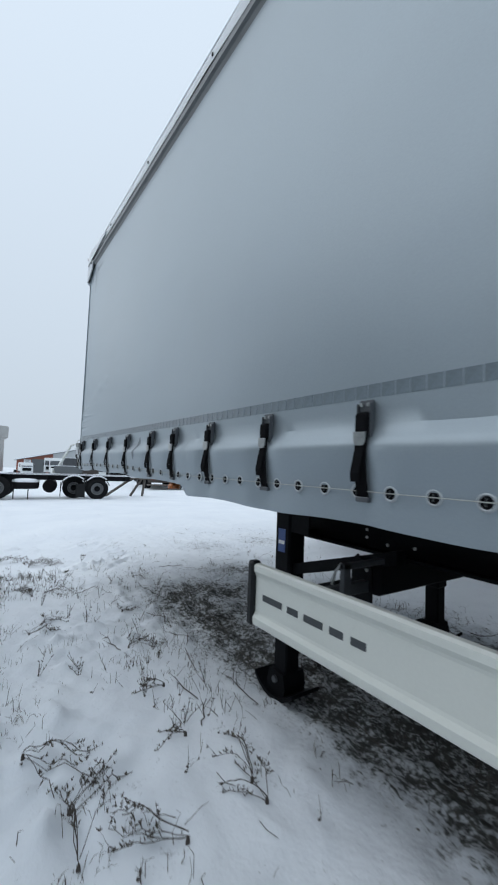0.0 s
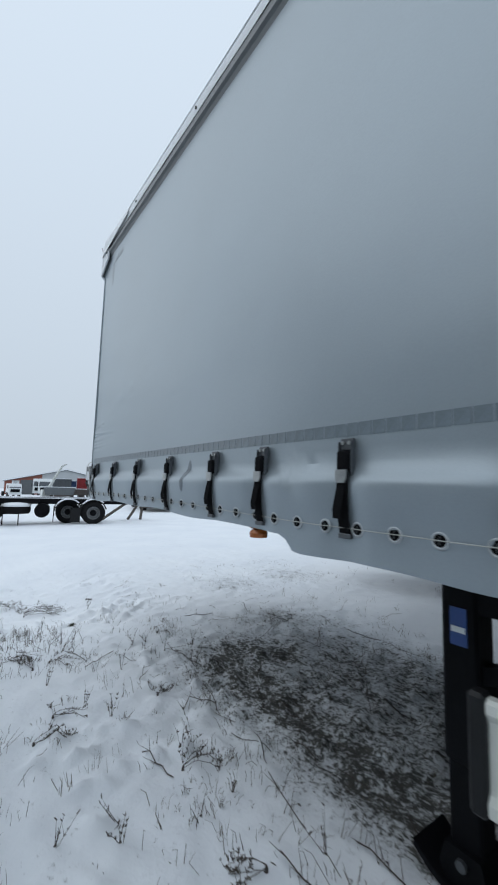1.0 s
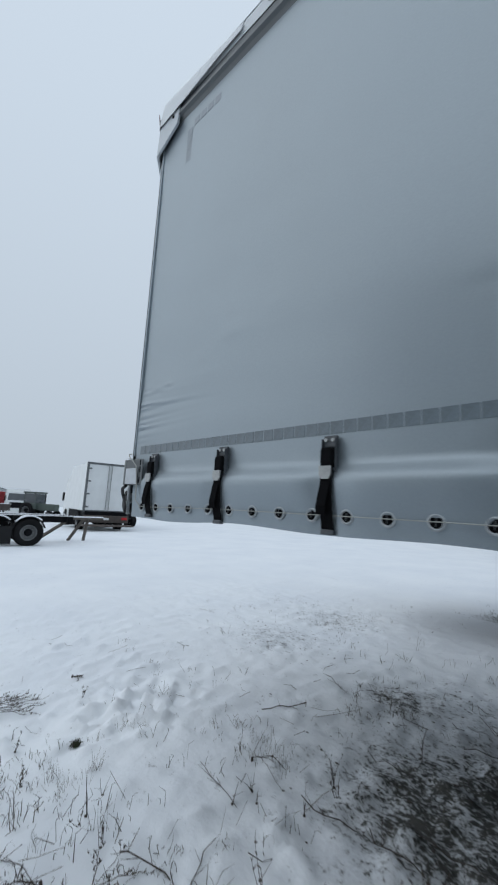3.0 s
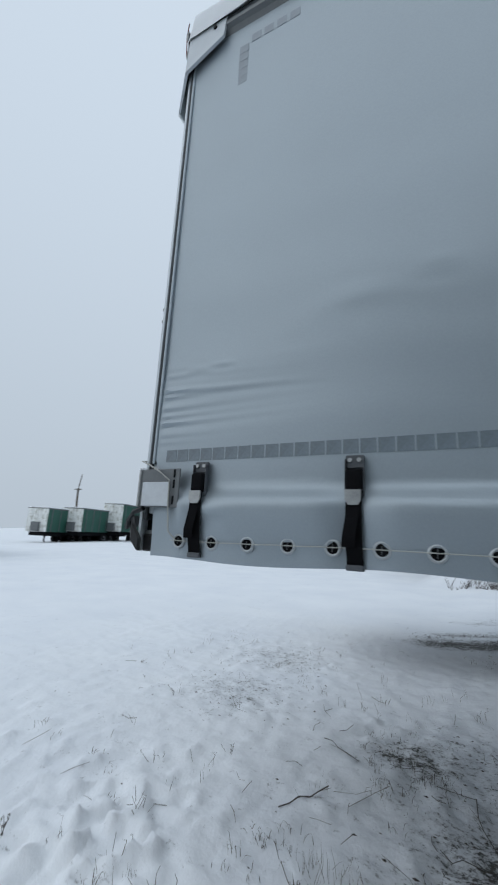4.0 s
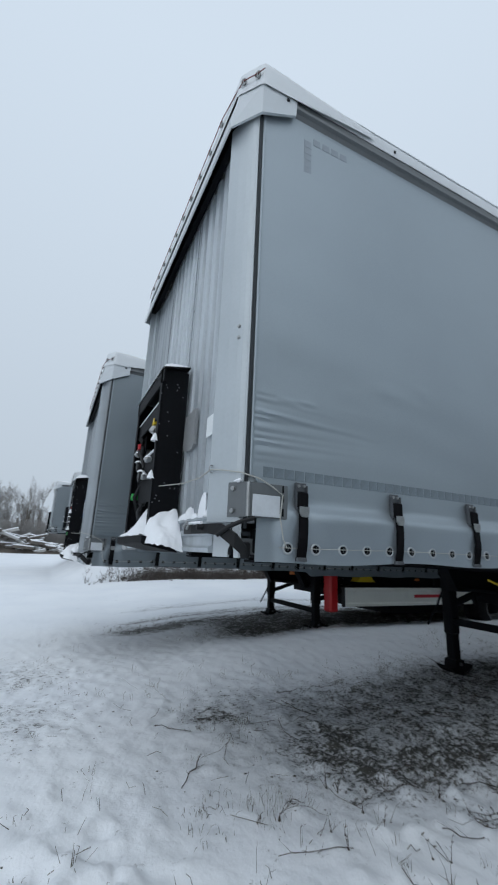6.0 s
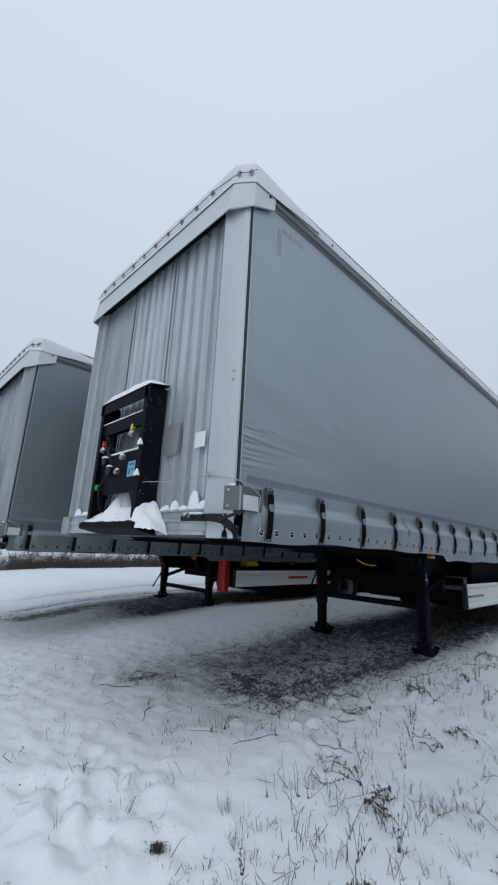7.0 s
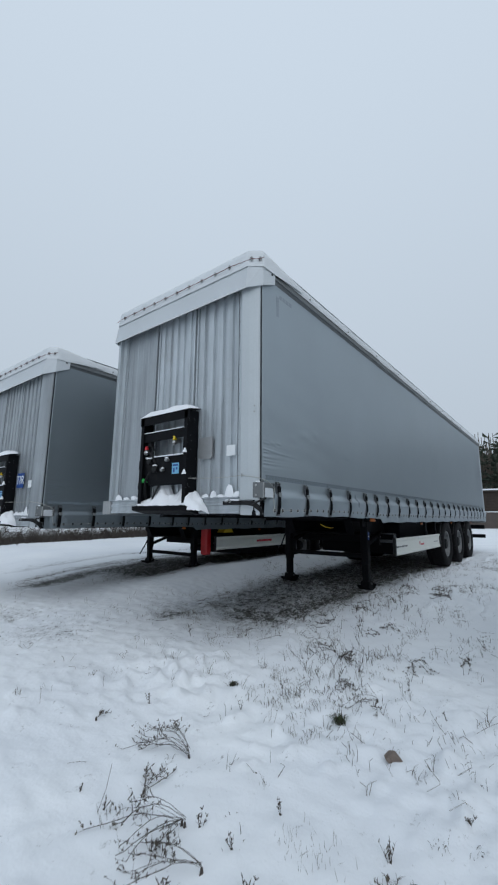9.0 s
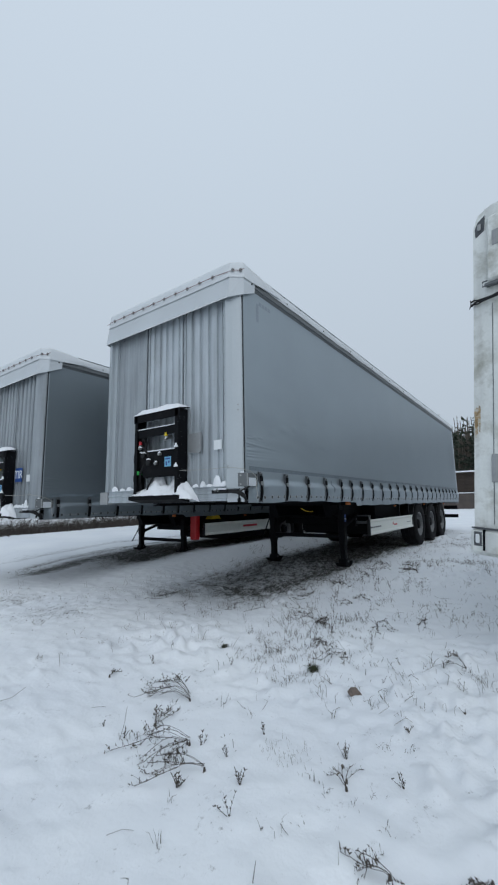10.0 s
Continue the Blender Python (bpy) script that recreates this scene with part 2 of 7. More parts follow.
def part(name, shape, mats, parent, label="", at=None, smooth=False, kind=""):
    """One mesh under a thing or a part. Without at the shape is in the world's metres, with at round that place."""
    base = ORIGIN[parent]
    me = shape if isinstance(shape, bpy.types.Mesh) else shape.mesh(name, mats, smooth, base if at is None else (0, 0, 0))
    ob = new(name, me)
    ob.parent = parent
    if at is not None:
        ob.location = Vector(at) - base
    ORIGIN[ob] = base if at is None else Vector(at)
    return tagged(ob, label, kind=kind)


def single(name, shape, mats, label, category, group="", kind="", smooth=False, at=(0, 0, 0)):
    """A thing of one mesh, its shape given in the world's metres, its origin at the place given."""
    ob = new(name, shape.mesh(name, mats, smooth, at))
    ob.location = at
    ORIGIN[ob] = Vector(at)
    return tagged(ob, label, category, group, kind)


def smooth_step(a, b, x):
    t = min(1.0, max(0.0, (x - a) / (b - a)))
    return t * t * (3 - 2 * t)


def fbm(x, y, z=0.0, octaves=3):
    s, a = 0.0, 1.0
    for _ in range(octaves):
        s += a * noise.noise((x, y, z))
        x, y, z, a = 2.03 * x + 7.1, 2.03 * y + 3.7, 2.03 * z + 1.9, a * 0.5
    return s


# ---------------------------------------------------------------- ground
def ground_level(x, y):
    """The lie of the land without its small bumps."""
    z = 0.11 * smooth_step(4.6, 2.4, y) + 0.06 * smooth_step(1.5, -3.0, y)
    z += 0.12 * smooth_step(3.6, 4.6, x) * smooth_step(5.8, 4.4, y)
    # the ground falls away into a shallow hollow ahead of the first trailer
    z -= 0.185 * smooth_step(5.5, 7.6, y) * smooth_step(2.8, 0.8, x) * smooth_step(16.0, 9.0, y)
    z += 0.80 * smooth_step(15.2, 17.0, x) * smooth_step(6.9, 5.0, y) * smooth_step(-40, -20, y) * smooth_step(60, 40, x)
    return z - 0.02 * max(0.0, y - 10.0) * smooth_step(0.95, 0.35, x / max(y, 1.0))


def cover_and_shade(x, y):
    """How far the ground is bare: 0 full snow, 1 open soil, by trailers that kept the snow off and by wheel tracks.
    Raised under the trailers to paint in their shade.
    """
    b = (0.78 + 0.14 * smooth_step(3.2, 2.2, y)) * smooth_step(1.20, 1.75, x) * smooth_step(3.95, 3.2, x) * smooth_step(5.5, 4.5, y) * smooth_step(-8.2, -6.6, y)
    b = max(b, 1.0 * smooth_step(4.9, 5.6, x) * smooth_step(7.83, 6.9, x) * smooth_step(5.6, 3.9, y) * smooth_step(-8.2, -6.6, y))
    # the turfy strip under the near edge of the first trailer, dark at its head
    b = max(b, 0.94 * math.exp(-((x - 1.95 - 0.04 * (y - 4.5)) / 0.52) ** 2) * smooth_step(5.9, 5.0, y) * smooth_step(1.6, 3.0, y))
    b = max(b, 0.92 * math.exp(-((x - 1.72) / 0.34) ** 2) * smooth_step(4.6, 3.4, y) * smooth_step(-8.2, -6.6, y))
    b = max(b, 0.98 * math.exp(-((x - 2.45) / 0.62) ** 2 - ((y - 4.85) / 0.48) ** 2))
    b = max(b, 0.96 * math.exp(-((x - 2.2) / 0.72) ** 2 - ((y - 5.05) / 0.54) ** 2))
    # thinner snow in the lee of the trailer, widened to carry its soft shadow
    b = max(b, 0.60 * smooth_step(0.95, 2.0, x) * smooth_step(4.4, 3.4, x) * smooth_step(6.5, 5.1, y) * smooth_step(-8.2, -6.6, y))
    # scraped streaks along the old wheel line
    b = max(b, 0.86 * math.exp(-((x - 3.15) / 0.42) ** 2 - ((y - 5.58) / 0.45) ** 2))
    b = max(b, 0.74 * math.exp(-((x - 3.5) / 0.16) ** 2 - ((y - 4.0) / 0.5) ** 2))
    b = max(b, 0.62 * math.exp(-((x - 3.5) / 0.75) ** 2 - ((y - 7.1) / 0.8) ** 2))
    b = max(b, 0.62 * math.exp(-((x - 4.7) / 0.75) ** 2 - ((y - 7.2) / 0.9) ** 2))
    b = max(b, 0.34 * math.exp(-((x - 2.3) / 0.8) ** 2 - ((y - 6.0) / 0.5) ** 2))
    track = 6.75 + 0.25 * math.sin(0.45 * y)
    b = max(b, 0.98 * math.exp(-((x - track + 0.1) / 0.50) ** 2) * smooth_step(6.7, 5.6, y) * smooth_step(-9, -6, y))
    b = max(b, 0.70 * math.exp(-((x - track - 1.75) / 0.40) ** 2) * smooth_step(6.2, 5.0, y) * smooth_step(-9, -6, y))
    b = max(b, 0.85 * math.exp(-((x - track - 0.6) / 0.30) ** 2) * smooth_step(6.4, 5.4, y) * smooth_step(-9, -6, y))
    b = max(b, 1.7 * math.exp(-((x - 15.6) / 0.6) ** 2) * smooth_step(5.9, 3.2, y) * smooth_step(-14, -9, y))
    weeds = smooth_step(3.4, 2.2, x) * smooth_step(-3.5, -1.5, x) * smooth_step(9.5, 7.5, y)
    return max(b, 0.17 * weeds)


def ground_height(x, y, c=None):
    z = ground_level(x, y)
    if -5 < x < 10 and -6 < y < 13:
        c = cover_and_shade(x, y) if c is None else c
        lumps = fbm(x * 6.0, y * 6.0, 9.1, 3)
        trod = smooth_step(-0.15, 0.45, fbm(x * 0.55, y * 0.55, 2.0, 2)) * smooth_step(2.6, 1.0, x) + 0.5 * c + 0.9 * math.exp(-((x - 1.55) / 0.6) ** 2 - ((y - 6.95) / 0.42) ** 2)
        near = smooth_step(8.5, 5.2, x) * smooth_step(12.0, 9.2, y)
        kicked = 1.5 * math.exp(-((x - 1.72) / 0.42) ** 2 - ((y - 6.80) / 0.34) ** 2) + 0.35 * smooth_step(0.1, 0.5, fbm(x * 0.9, y * 0.9, 21.0, 2)) * smooth_step(2.4, 1.4, x)
        z += 0.036 * kicked * near * smooth_step(-0.02, 0.14, fbm(x * 7.0, y * 7.0, 6.0, 2))
        lumps *= near
        z += 0.022 * fbm(x * 1.1, y * 1.1, 3.3, 2) + (0.011 + 0.028 * trod) * lumps + 0.12 * near * (0.10 + 0.75 * trod) * max(0.0, fbm(x * 7.5, y * 7.5, 6.0, 2) - 0.15) - 0.03 * c
    elif -60 < x < 80 and -60 < y < 90:
        z += 0.03 * fbm(x * 0.5, y * 0.5, 3.3, 2)
    return z


def axis_steps(lo, hi, step, far, grow=1.16):
    mid = list(np.arange(lo, hi + step / 2, step))
    left, right, d = [], [], step
    a, b = lo, hi
    while a > -far or b < far:
        d *= grow
        a, b = a - d, b + d
        left.append(a)
        right.append(b)
    return left[::-1] + mid + right


def build_ground():
    xs, ys = axis_steps(-2.4, 5.4, 0.03, 1600, 1.10), axis_steps(0.8, 9.4, 0.03, 1600, 1.12)
    nx, ny = len(xs), len(ys)
    co, bare = np.zeros((nx, ny, 3)), np.zeros((nx, ny))
    for i, x in enumerate(xs):
        for j, y in enumerate(ys):
            c = cover_and_shade(x, y) if -8 < x < 30 and -14 < y < 13 else 0.0
            z = ground_height(x, y, c)
            co[i, j] = x, y, z
            bare[i, j] = c
    ids = np.arange(nx * ny).reshape(nx, ny)
    faces = np.stack([ids[:-1, :-1], ids[1:, :-1], ids[1:, 1:], ids[:-1, 1:]], -1).reshape(-1, 4)
    me = bpy.data.meshes.new("ground")
    me.from_pydata(co.reshape(-1, 3).tolist(), [], faces.tolist())
    me.attributes.new("bare", 'FLOAT', 'POINT').data.foreach_set("value", bare.reshape(-1).astype(np.float32))
    me.shade_smooth()
    m = bpy.data.materials.new("snow_over_soil")
    m.use_nodes = True
    n, l = m.node_tree.nodes, m.node_tree.links
    b = n["Principled BSDF"]
    at = n.new("ShaderNodeAttribute")
    at.attribute_name = "bare"
    co_n = n.new("ShaderNodeTexCoord")

    # patches are drawn out along the way that wheels have gone
    drawn = n.new("ShaderNodeMapping")
    drawn.inputs["Scale"].default_value = (1.0, 0.72, 1.0)
    l.new(co_n.outputs["Object"], drawn.inputs["Vector"])

    def tex(scale, detail, rough=0.55, along=False):
        t = n.new("ShaderNodeTexNoise")
        t.inputs["Scale"].default_value, t.inputs["Detail"].default_value, t.inputs["Roughness"].default_value = scale, detail, rough
        l.new((drawn if along else co_n).outputs[0 if along else "Object"], t.inputs["Vector"])
        return t
    coarse_patch, fine_patch, grain, mottle, crust = tex(8.5, 9, 0.72, True), tex(38.0, 8, 0.78, True), tex(30, 6), tex(0.8, 3), tex(11, 6, 0.6)

    def math_node(op, p, q):
        k = n.new("ShaderNodeMath")
        k.operation = op
        for i, v in enumerate((p, q)):
            if isinstance(v, (int, float)):
                k.inputs[i].default_value = v
            else:
                l.new(v, k.inputs[i])
        return k.outputs[0]

    def step(value, lo, hi):
        k = n.new("ShaderNodeMapRange")
        k.interpolation_type = 'SMOOTHSTEP'
        k.inputs["From Min"].default_value, k.inputs["From Max"].default_value = lo, hi
        l.new(value, k.inputs["Value"])
        return k.outputs[0]
    patch = math_node('ADD', math_node('MULTIPLY', coarse_patch.outputs["Fac"], 0.50), math_node('MULTIPLY', fine_patch.outputs["Fac"], 0.55))
    # thin snow that lets the soil through, and open clods
    cover = at.outputs["Fac"]
    thin = step(math_node('ADD', cover, math_node('MULTIPLY', math_node('SUBTRACT', patch, 0.53), 2.3)), 0.30, 1.05)
    clods = step(math_node('ADD', math_node('MULTIPLY', cover, cover), math_node('MULTIPLY', math_node('SUBTRACT', patch, 0.53), 7.0)), 0.50, 1.0)
    specks = step(math_node('ADD', cover, math_node('MULTIPLY', math_node('SUBTRACT', fine_patch.outputs["Fac"], 0.5), 3.0)), 0.72, 0.98)
    edge = math_node('MINIMUM', math_node('ADD', math_node('MULTIPLY', specks, 0.30), math_node('ADD', math_node('MULTIPLY', thin, 0.40), math_node('MULTIPLY', clods, 0.46))), 0.96)
    soil = n.new("ShaderNodeValToRGB")
    soil.color_ramp.elements[0].color, soil.color_ramp.elements[0].position = (0.022, 0.022, 0.018, 1), 0.3
    soil.color_ramp.elements[1].color, soil.color_ramp.elements[1].position = (0.085, 0.080, 0.066, 1), 0.75
    l.new(grain.outputs["Fac"], soil.inputs["Fac"])
    white = n.new("ShaderNodeValToRGB")
    white.color_ramp.elements[0].color, white.color_ramp.elements[0].position = (0.73, 0.76, 0.80, 1), 0.3
    white.color_ramp.elements[1].color, white.color_ramp.elements[1].position = (0.80, 0.825, 0.85, 1), 0.7
    l.new(mottle.outputs["Fac"], white.inputs["Fac"])
    mix = n.new("ShaderNodeMix")
    mix.data_type = 'RGBA'
    l.new(edge, mix.inputs["Factor"])
    l.new(white.outputs[0], mix.inputs["A"])
    l.new(soil.outputs[0], mix.inputs["B"])
    l.new(mix.outputs["Result"], b.inputs["Base Color"])
    b.inputs["Roughness"].default_value = 0.8
    b.inputs["Specular IOR Level"].default_value = 0.25
    bp = n.new("ShaderNodeBump")
    bp.inputs["Strength"].default_value, bp.inputs["Distance"].default_value = 0.22, 0.02
    l.new(grain.outputs["Fac"], bp.inputs["Height"])
    rough_crust = n.new("ShaderNodeBump")
    rough_crust.inputs["Strength"].default_value, rough_crust.inputs["Distance"].default_value = 0.26, 0.04
    l.new(crust.outputs["Fac"], rough_crust.inputs["Height"])
    l.new(rough_crust.outputs[0], bp.inputs["Normal"])
    l.new(bp.outputs[0], b.inputs["Normal"])
    me.materials.append(m)
    return tagged(new("ground", me), "snow-covered rough ground with bare soil under trailers", "ground", kind="structure")


build_ground()

# ---------------------------------------------------------------- curtain-side semi-trailer
DARKSTEEL = material("dark_grey_steel", (0.085, 0.092, 0.10), 0.5, metal=0.3, vary=0.2, coarse=5, fine=60, bump=0.1)
SIDE, FAR, FRONT, REAR = 1.152, 3.65, 6.385, -6.83
STRAPS = [6.075, 5.51, 4.94, 4.38, 3.82, 3.40, 2.92, 2.39, 1.84] + [1.84 - 0.54 * k for k in range(1, 16)]


FIRST_TRAILER = True
DARKSEAL = material("grey_rubber_seal", (0.035, 0.040, 0.044), 0.6, vary=0.2, coarse=5, fine=90, bump=0.05, spec=0.2)
# tone of the darker oval laid over the curtain's lower bulge
DARK_OVAL = material("dark_oval_tone", (0.155, 0.182, 0.206), 0.42, metal=0.3, vary=0.2, coarse=20, fine=120, bump=0)


def hem_level(y):
    return 1.262 + 0.014 * smooth_step(6.2, 5.4, y) - 0.02 * smooth_step(5.0, 3.5, y) - 0.062 * smooth_step(3.26, 3.17, y) + 0.006 * math.sin(7.3 * y)


CREASES = [(1.700, 0.0030, 0.05), (1.728, 0.0032, 0.08), (1.777, 0.0065, 0.11), (1.808, 0.0050, 0.09), (1.842, 0.0050, 0.10), (1.893, 0.0065, 0.11), (1.922, 0.0080, 0.14), (1.989, 0.0030, 0.10), (2.020, 0.0030, 0.04)]
DENTS = [(6.03, 2.005, 0.022, 0.010, 0.006), (6.14, 1.995, 0.03, 0.012, 0.004), (5.50, 2.16, 0.10, 0.022, 0.006), (5.24, 2.22, 0.05, 0.016, 0.006), (4.9, 2.33, 0.10, 0.025, 0.002), (5.75, 2.08, 0.09, 0.02, 0.004), (3.7, 2.25, 0.08, 0.02, 0.002), (4.4, 2.05, 0.10, 0.03, 0.002), (6.0, 1.42, 0.06, 0.022, 0.010), (5.95, 1.36, 0.05, 0.018, 0.008), (6.2, 1.36, 0.03, 0.03, 0.010)]


def curtain_bulge(y, z):
    """How far the curtain stands out from its plane."""
    d = min(abs(y - s) for s in STRAPS)
    free = 1 - 0.38 * math.exp(-(d / 0.07) ** 2)
    lower = smooth_step(1.535, 1.46, z) * (0.056 - 0.030 * smooth_step(1.46, 1.27, z)) * (1 - 0.8 * smooth_step(6.13, 6.25, y))
    out = free * lower - 0.006 * (1 - free) * smooth_step(1.62, 1.5, z)
    out += free * 0.007 * smooth_step(1.42, 1.26, z) * noise.noise((y * 5.0, z * 3, 2.2))
    up = smooth_step(1.75, 2.1, z) * smooth_step(3.85, 3.5, z)
    out += up * (0.010 * noise.noise((y * 0.55, z * 0.9, 5.0)) + 0.004 * noise.noise((y * 1.3 + z, z * 2.4, 8.0)))
    if y > 5.6 and 1.6 < z < 2.15:
        reach = 6.315 - y
        for zc, deep, run in CREASES:
            zz = z - zc + 0.10 * reach * (0.5 if zc > 1.9 else -0.2)
            out += 1.35 * deep * math.exp(-max(0.0, reach) / (1.5 * run)) * smooth_step(-0.005, 0.03, reach) * (math.exp(-((zz - 0.009) / 0.010) ** 2) - 0.8 * math.exp(-((zz + 0.009) / 0.010) ** 2))
    # billows that die away from the tensioned front edge
    if y > 2.5 and 1.66 < z < 3.4:
        reach = max(0.0, 6.3 - y)
        out += 0.0032 * math.exp(-reach / 0.9) * smooth_step(0.0, 0.12, reach) * smooth_step(1.66, 1.8, z) * smooth_step(3.4, 2.2, z) * math.sin(19.0 * z + 2.2 * reach + 2.5 * noise.noise((y * 1.2, z * 1.6, 4.0)))
    for yc, zc, wy, wz, deep in DENTS:
        if abs(y - yc) < 3 * wy and abs(z - zc) < 3 * wz + 0.03:
            out += deep * math.exp(-((y - yc) / wy) ** 2) * (math.exp(-((z - zc - wz) / wz) ** 2) - 0.7 * math.exp(-((z - zc + wz) / wz) ** 2))
    out -= 0.018 * math.exp(-((y - 3.17) / 0.022) ** 2 - ((z - 1.45) / 0.04) ** 2)
    out += 0.004 * math.exp(-((y - 5.5) / 0.22) ** 2 - ((z - 2.15) / 0.05) ** 2)
    return out


def strap_shapes():
    web, tail, frame_, bar, tongue, rivets, hook = (Shape() for _ in range(7))
    # local: x out of the curtain is negative, z counted from the buckle's top
    line = [(-0.026, -0.05), (-0.040, -0.11), (-0.045, -0.16), (-0.043, -0.21), (-0.037, -0.27), (-0.026, -0.318)]
    for (xa, za), (xb, zb) in zip(line, line[1:]):
        web.put([(xa, -0.024, za), (xa, 0.024, za), (xb, 0.024, zb), (xb, -0.024, zb), (xa + 0.003, -0.024, za), (xa + 0.003, 0.024, za), (xb + 0.003, 0.024, zb), (xb + 0.003, -0.024, zb)],
                [(0, 1, 2, 3), (4, 5, 6, 7), (0, 1, 5, 4), (1, 2, 6, 5), (2, 3, 7, 6), (3, 0, 4, 7)])
    line = [(-0.034, 0.000, -0.11), (-0.050, 0.004, -0.18), (-0.055, 0.012, -0.235), (-0.047, 0.016, -0.265)]
    for (xa, ya, za), (xb, yb, zb) in zip(line, line[1:]):
        tail.put([(xa, ya - 0.019, za), (xa, ya + 0.019, za), (xb, yb + 0.019, zb), (xb, yb - 0.019, zb), (xa - 0.002, ya - 0.019, za), (xa - 0.002, ya + 0.019, za), (xb - 0.002, yb + 0.019, zb), (xb - 0.002, yb - 0.019, zb)],
                 [(0, 1, 2, 3), (4, 5, 6, 7), (0, 1, 5, 4), (1, 2, 6, 5), (2, 3, 7, 6), (3, 0, 4, 7)])
    for s in (-1, 1):
        frame_.box(-0.032, -0.010, s * 0.0275 - 0.0015, s * 0.0275 + 0.0015, -0.115, 0.0, 0.001)
    frame_.box(-0.020, -0.006, -0.028, 0.028, -0.03, 0.012, 0.003)
    bar.box(-0.047, -0.014, -0.0255, 0.0255, -0.100, -0.034, 0.006)
    tongue.prism([(-0.024, -0.098), (0.024, -0.098), (0.024, -0.128), (0.015, -0.143), (-0.015, -0.143), (-0.024, -0.128)], 0, -0.052, -0.046)
    for s in (-1, 1):
        rivets.rod((-0.018, s * 0.014, -0.004), (-0.027, s * 0.014, -0.004), 0.007, n=8)
    hook.box(-0.034, -0.012, -0.026, 0.026, -0.331, -0.314, 0.003)
    return {"webbing": (web.mesh("webbing", WEB), ""), "loose_end": (tail.mesh("loose_end", WEB), ""), "buckle_frame": (frame_.mesh("buckle_frame", DARKSTEEL), "dull steel buckle frame"),
            "buckle_roll": (bar.mesh("buckle_roll", WEB), ""), "tongue": (tongue.mesh("tongue", ZINC), "zinc-plated tongue"), "rivets": (rivets.mesh("rivets", ZINC), ""), "hook": (hook.mesh("hook", DARKSTEEL), "dull steel hook")}


STRAP_PARTS = strap_shapes()


def eyelet_mesh():
    s = Shape()
    ring = [(0.0, 0.0178), (-0.0035, 0.0184), (-0.0050, 0.0210), (-0.0040, 0.0240), (0.0, 0.0268)]
    s.lathe(ring, (0, 0, 0), 0, 16, 0)
    s.put([(-0.002, 0.020 * math.cos(2 * math.pi * k / 16), 0.020 * math.sin(2 * math.pi * k / 16)) for k in range(16)], [tuple(range(16))], 1)
    s.rod((-0.006, 0.001, -0.012), (-0.006, -0.001, 0.012), 0.0011, n=5, slot=2)
    return s.mesh("eyelet", [BRIGHT, WEB, RAIL], True)


EYELET = eyelet_mesh()
DULL_EYELET = EYELET.copy()
DULL_EYELET.materials[0] = PVC_DARK


def tape_mesh():
    return Shape().box(-0.0002, 0.004, -0.0245, 0.0245, -0.0235, 0.0235).mesh("tape_square", TAPE)


TAPE_SQUARE = tape_mesh()
FADED_SQUARE = TAPE_SQUARE.copy()
FADED_SQUARE.materials[0] = FADED


RIM = material("grey_painted_rim", (0.20, 0.207, 0.212), 0.5, metal=0.3, vary=0.25, coarse=9, fine=80, bump=0.08, dirt=(0.10, 0.10, 0.10), dirt_amount=0.35, dirt_scale=9)


def wheel_meshes():
    tyre, rim, hub, nuts = Shape(), Shape(), Shape(), Shape()
    tyre.lathe([(0.02, 0.29), (-0.005, 0.31), (-0.02, 0.36), (-0.022, 0.42), (-0.005, 0.485), (0.03, 0.512), (0.06, 0.515), (0.065, 0.500), (0.075, 0.500), (0.08, 0.516), (0.15, 0.517), (0.155, 0.502), (0.165, 0.502), (0.17, 0.517), (0.25, 0.516),
                (0.255, 0.502), (0.265, 0.502), (0.27, 0.515), (0.32, 0.51), (0.36, 0.48), (0.385, 0.42), (0.38, 0.34), (0.36, 0.29)], (0, 0, 0), 0, 48)
    for k in range(40):
        a = 2 * math.pi * k / 40
        c, s_ = math.cos(a), math.sin(a)
        w = 0.016
        v = []
        for x in (0.005, 0.055):
            for da in (-w, w):
                for r in (0.490, 0.520):
                    v.append((x, r * math.cos(a + da), r * math.sin(a + da)))
        tyre.put(v, [(0, 1, 3, 2), (4, 6, 7, 5), (1, 5, 7, 3), (0, 2, 6, 4), (0, 4, 5, 1), (2, 3, 7, 6)])
    rim.lathe([(0.02, 0.292), (0.005, 0.290), (0.01, 0.270), (0.05, 0.262), (0.10, 0.250), (0.145, 0.215), (0.150, 0.13)], (0, 0, 0), 0, 40)
    hub.lathe([(0.150, 0.14), (0.10, 0.125), (0.03, 0.115), (0.015, 0.10), (0.01, 0.05), (0.01, 0.0)], (0, 0, 0), 0, 24)
    for k in range(10):
        a = 2 * math.pi * k / 10
        nuts.rod((0.155, 0.168 * math.cos(a), 0.168 * math.sin(a)), (0.105, 0.168 * math.cos(a), 0.168 * math.sin(a)), 0.017, 0.013, 6)
    return {"tyre": (tyre.mesh("tyre", RUBBER, True), "black rubber tyre"), "rim": (rim.mesh("rim", RIM, True), "dull grey steel rim"),
            "hub": (hub.mesh("hub", BLACK, True), "black hub"), "wheel_nuts": (nuts.mesh("wheel_nuts", ZINC), "")}


WHEEL_PARTS = wheel_meshes()
# darker rim copy, with the shade on far wheels put into its colour
SHADED_RIM = WHEEL_PARTS["rim"][0].copy()
SHADED_RIM.materials[0] = DARKSTEEL


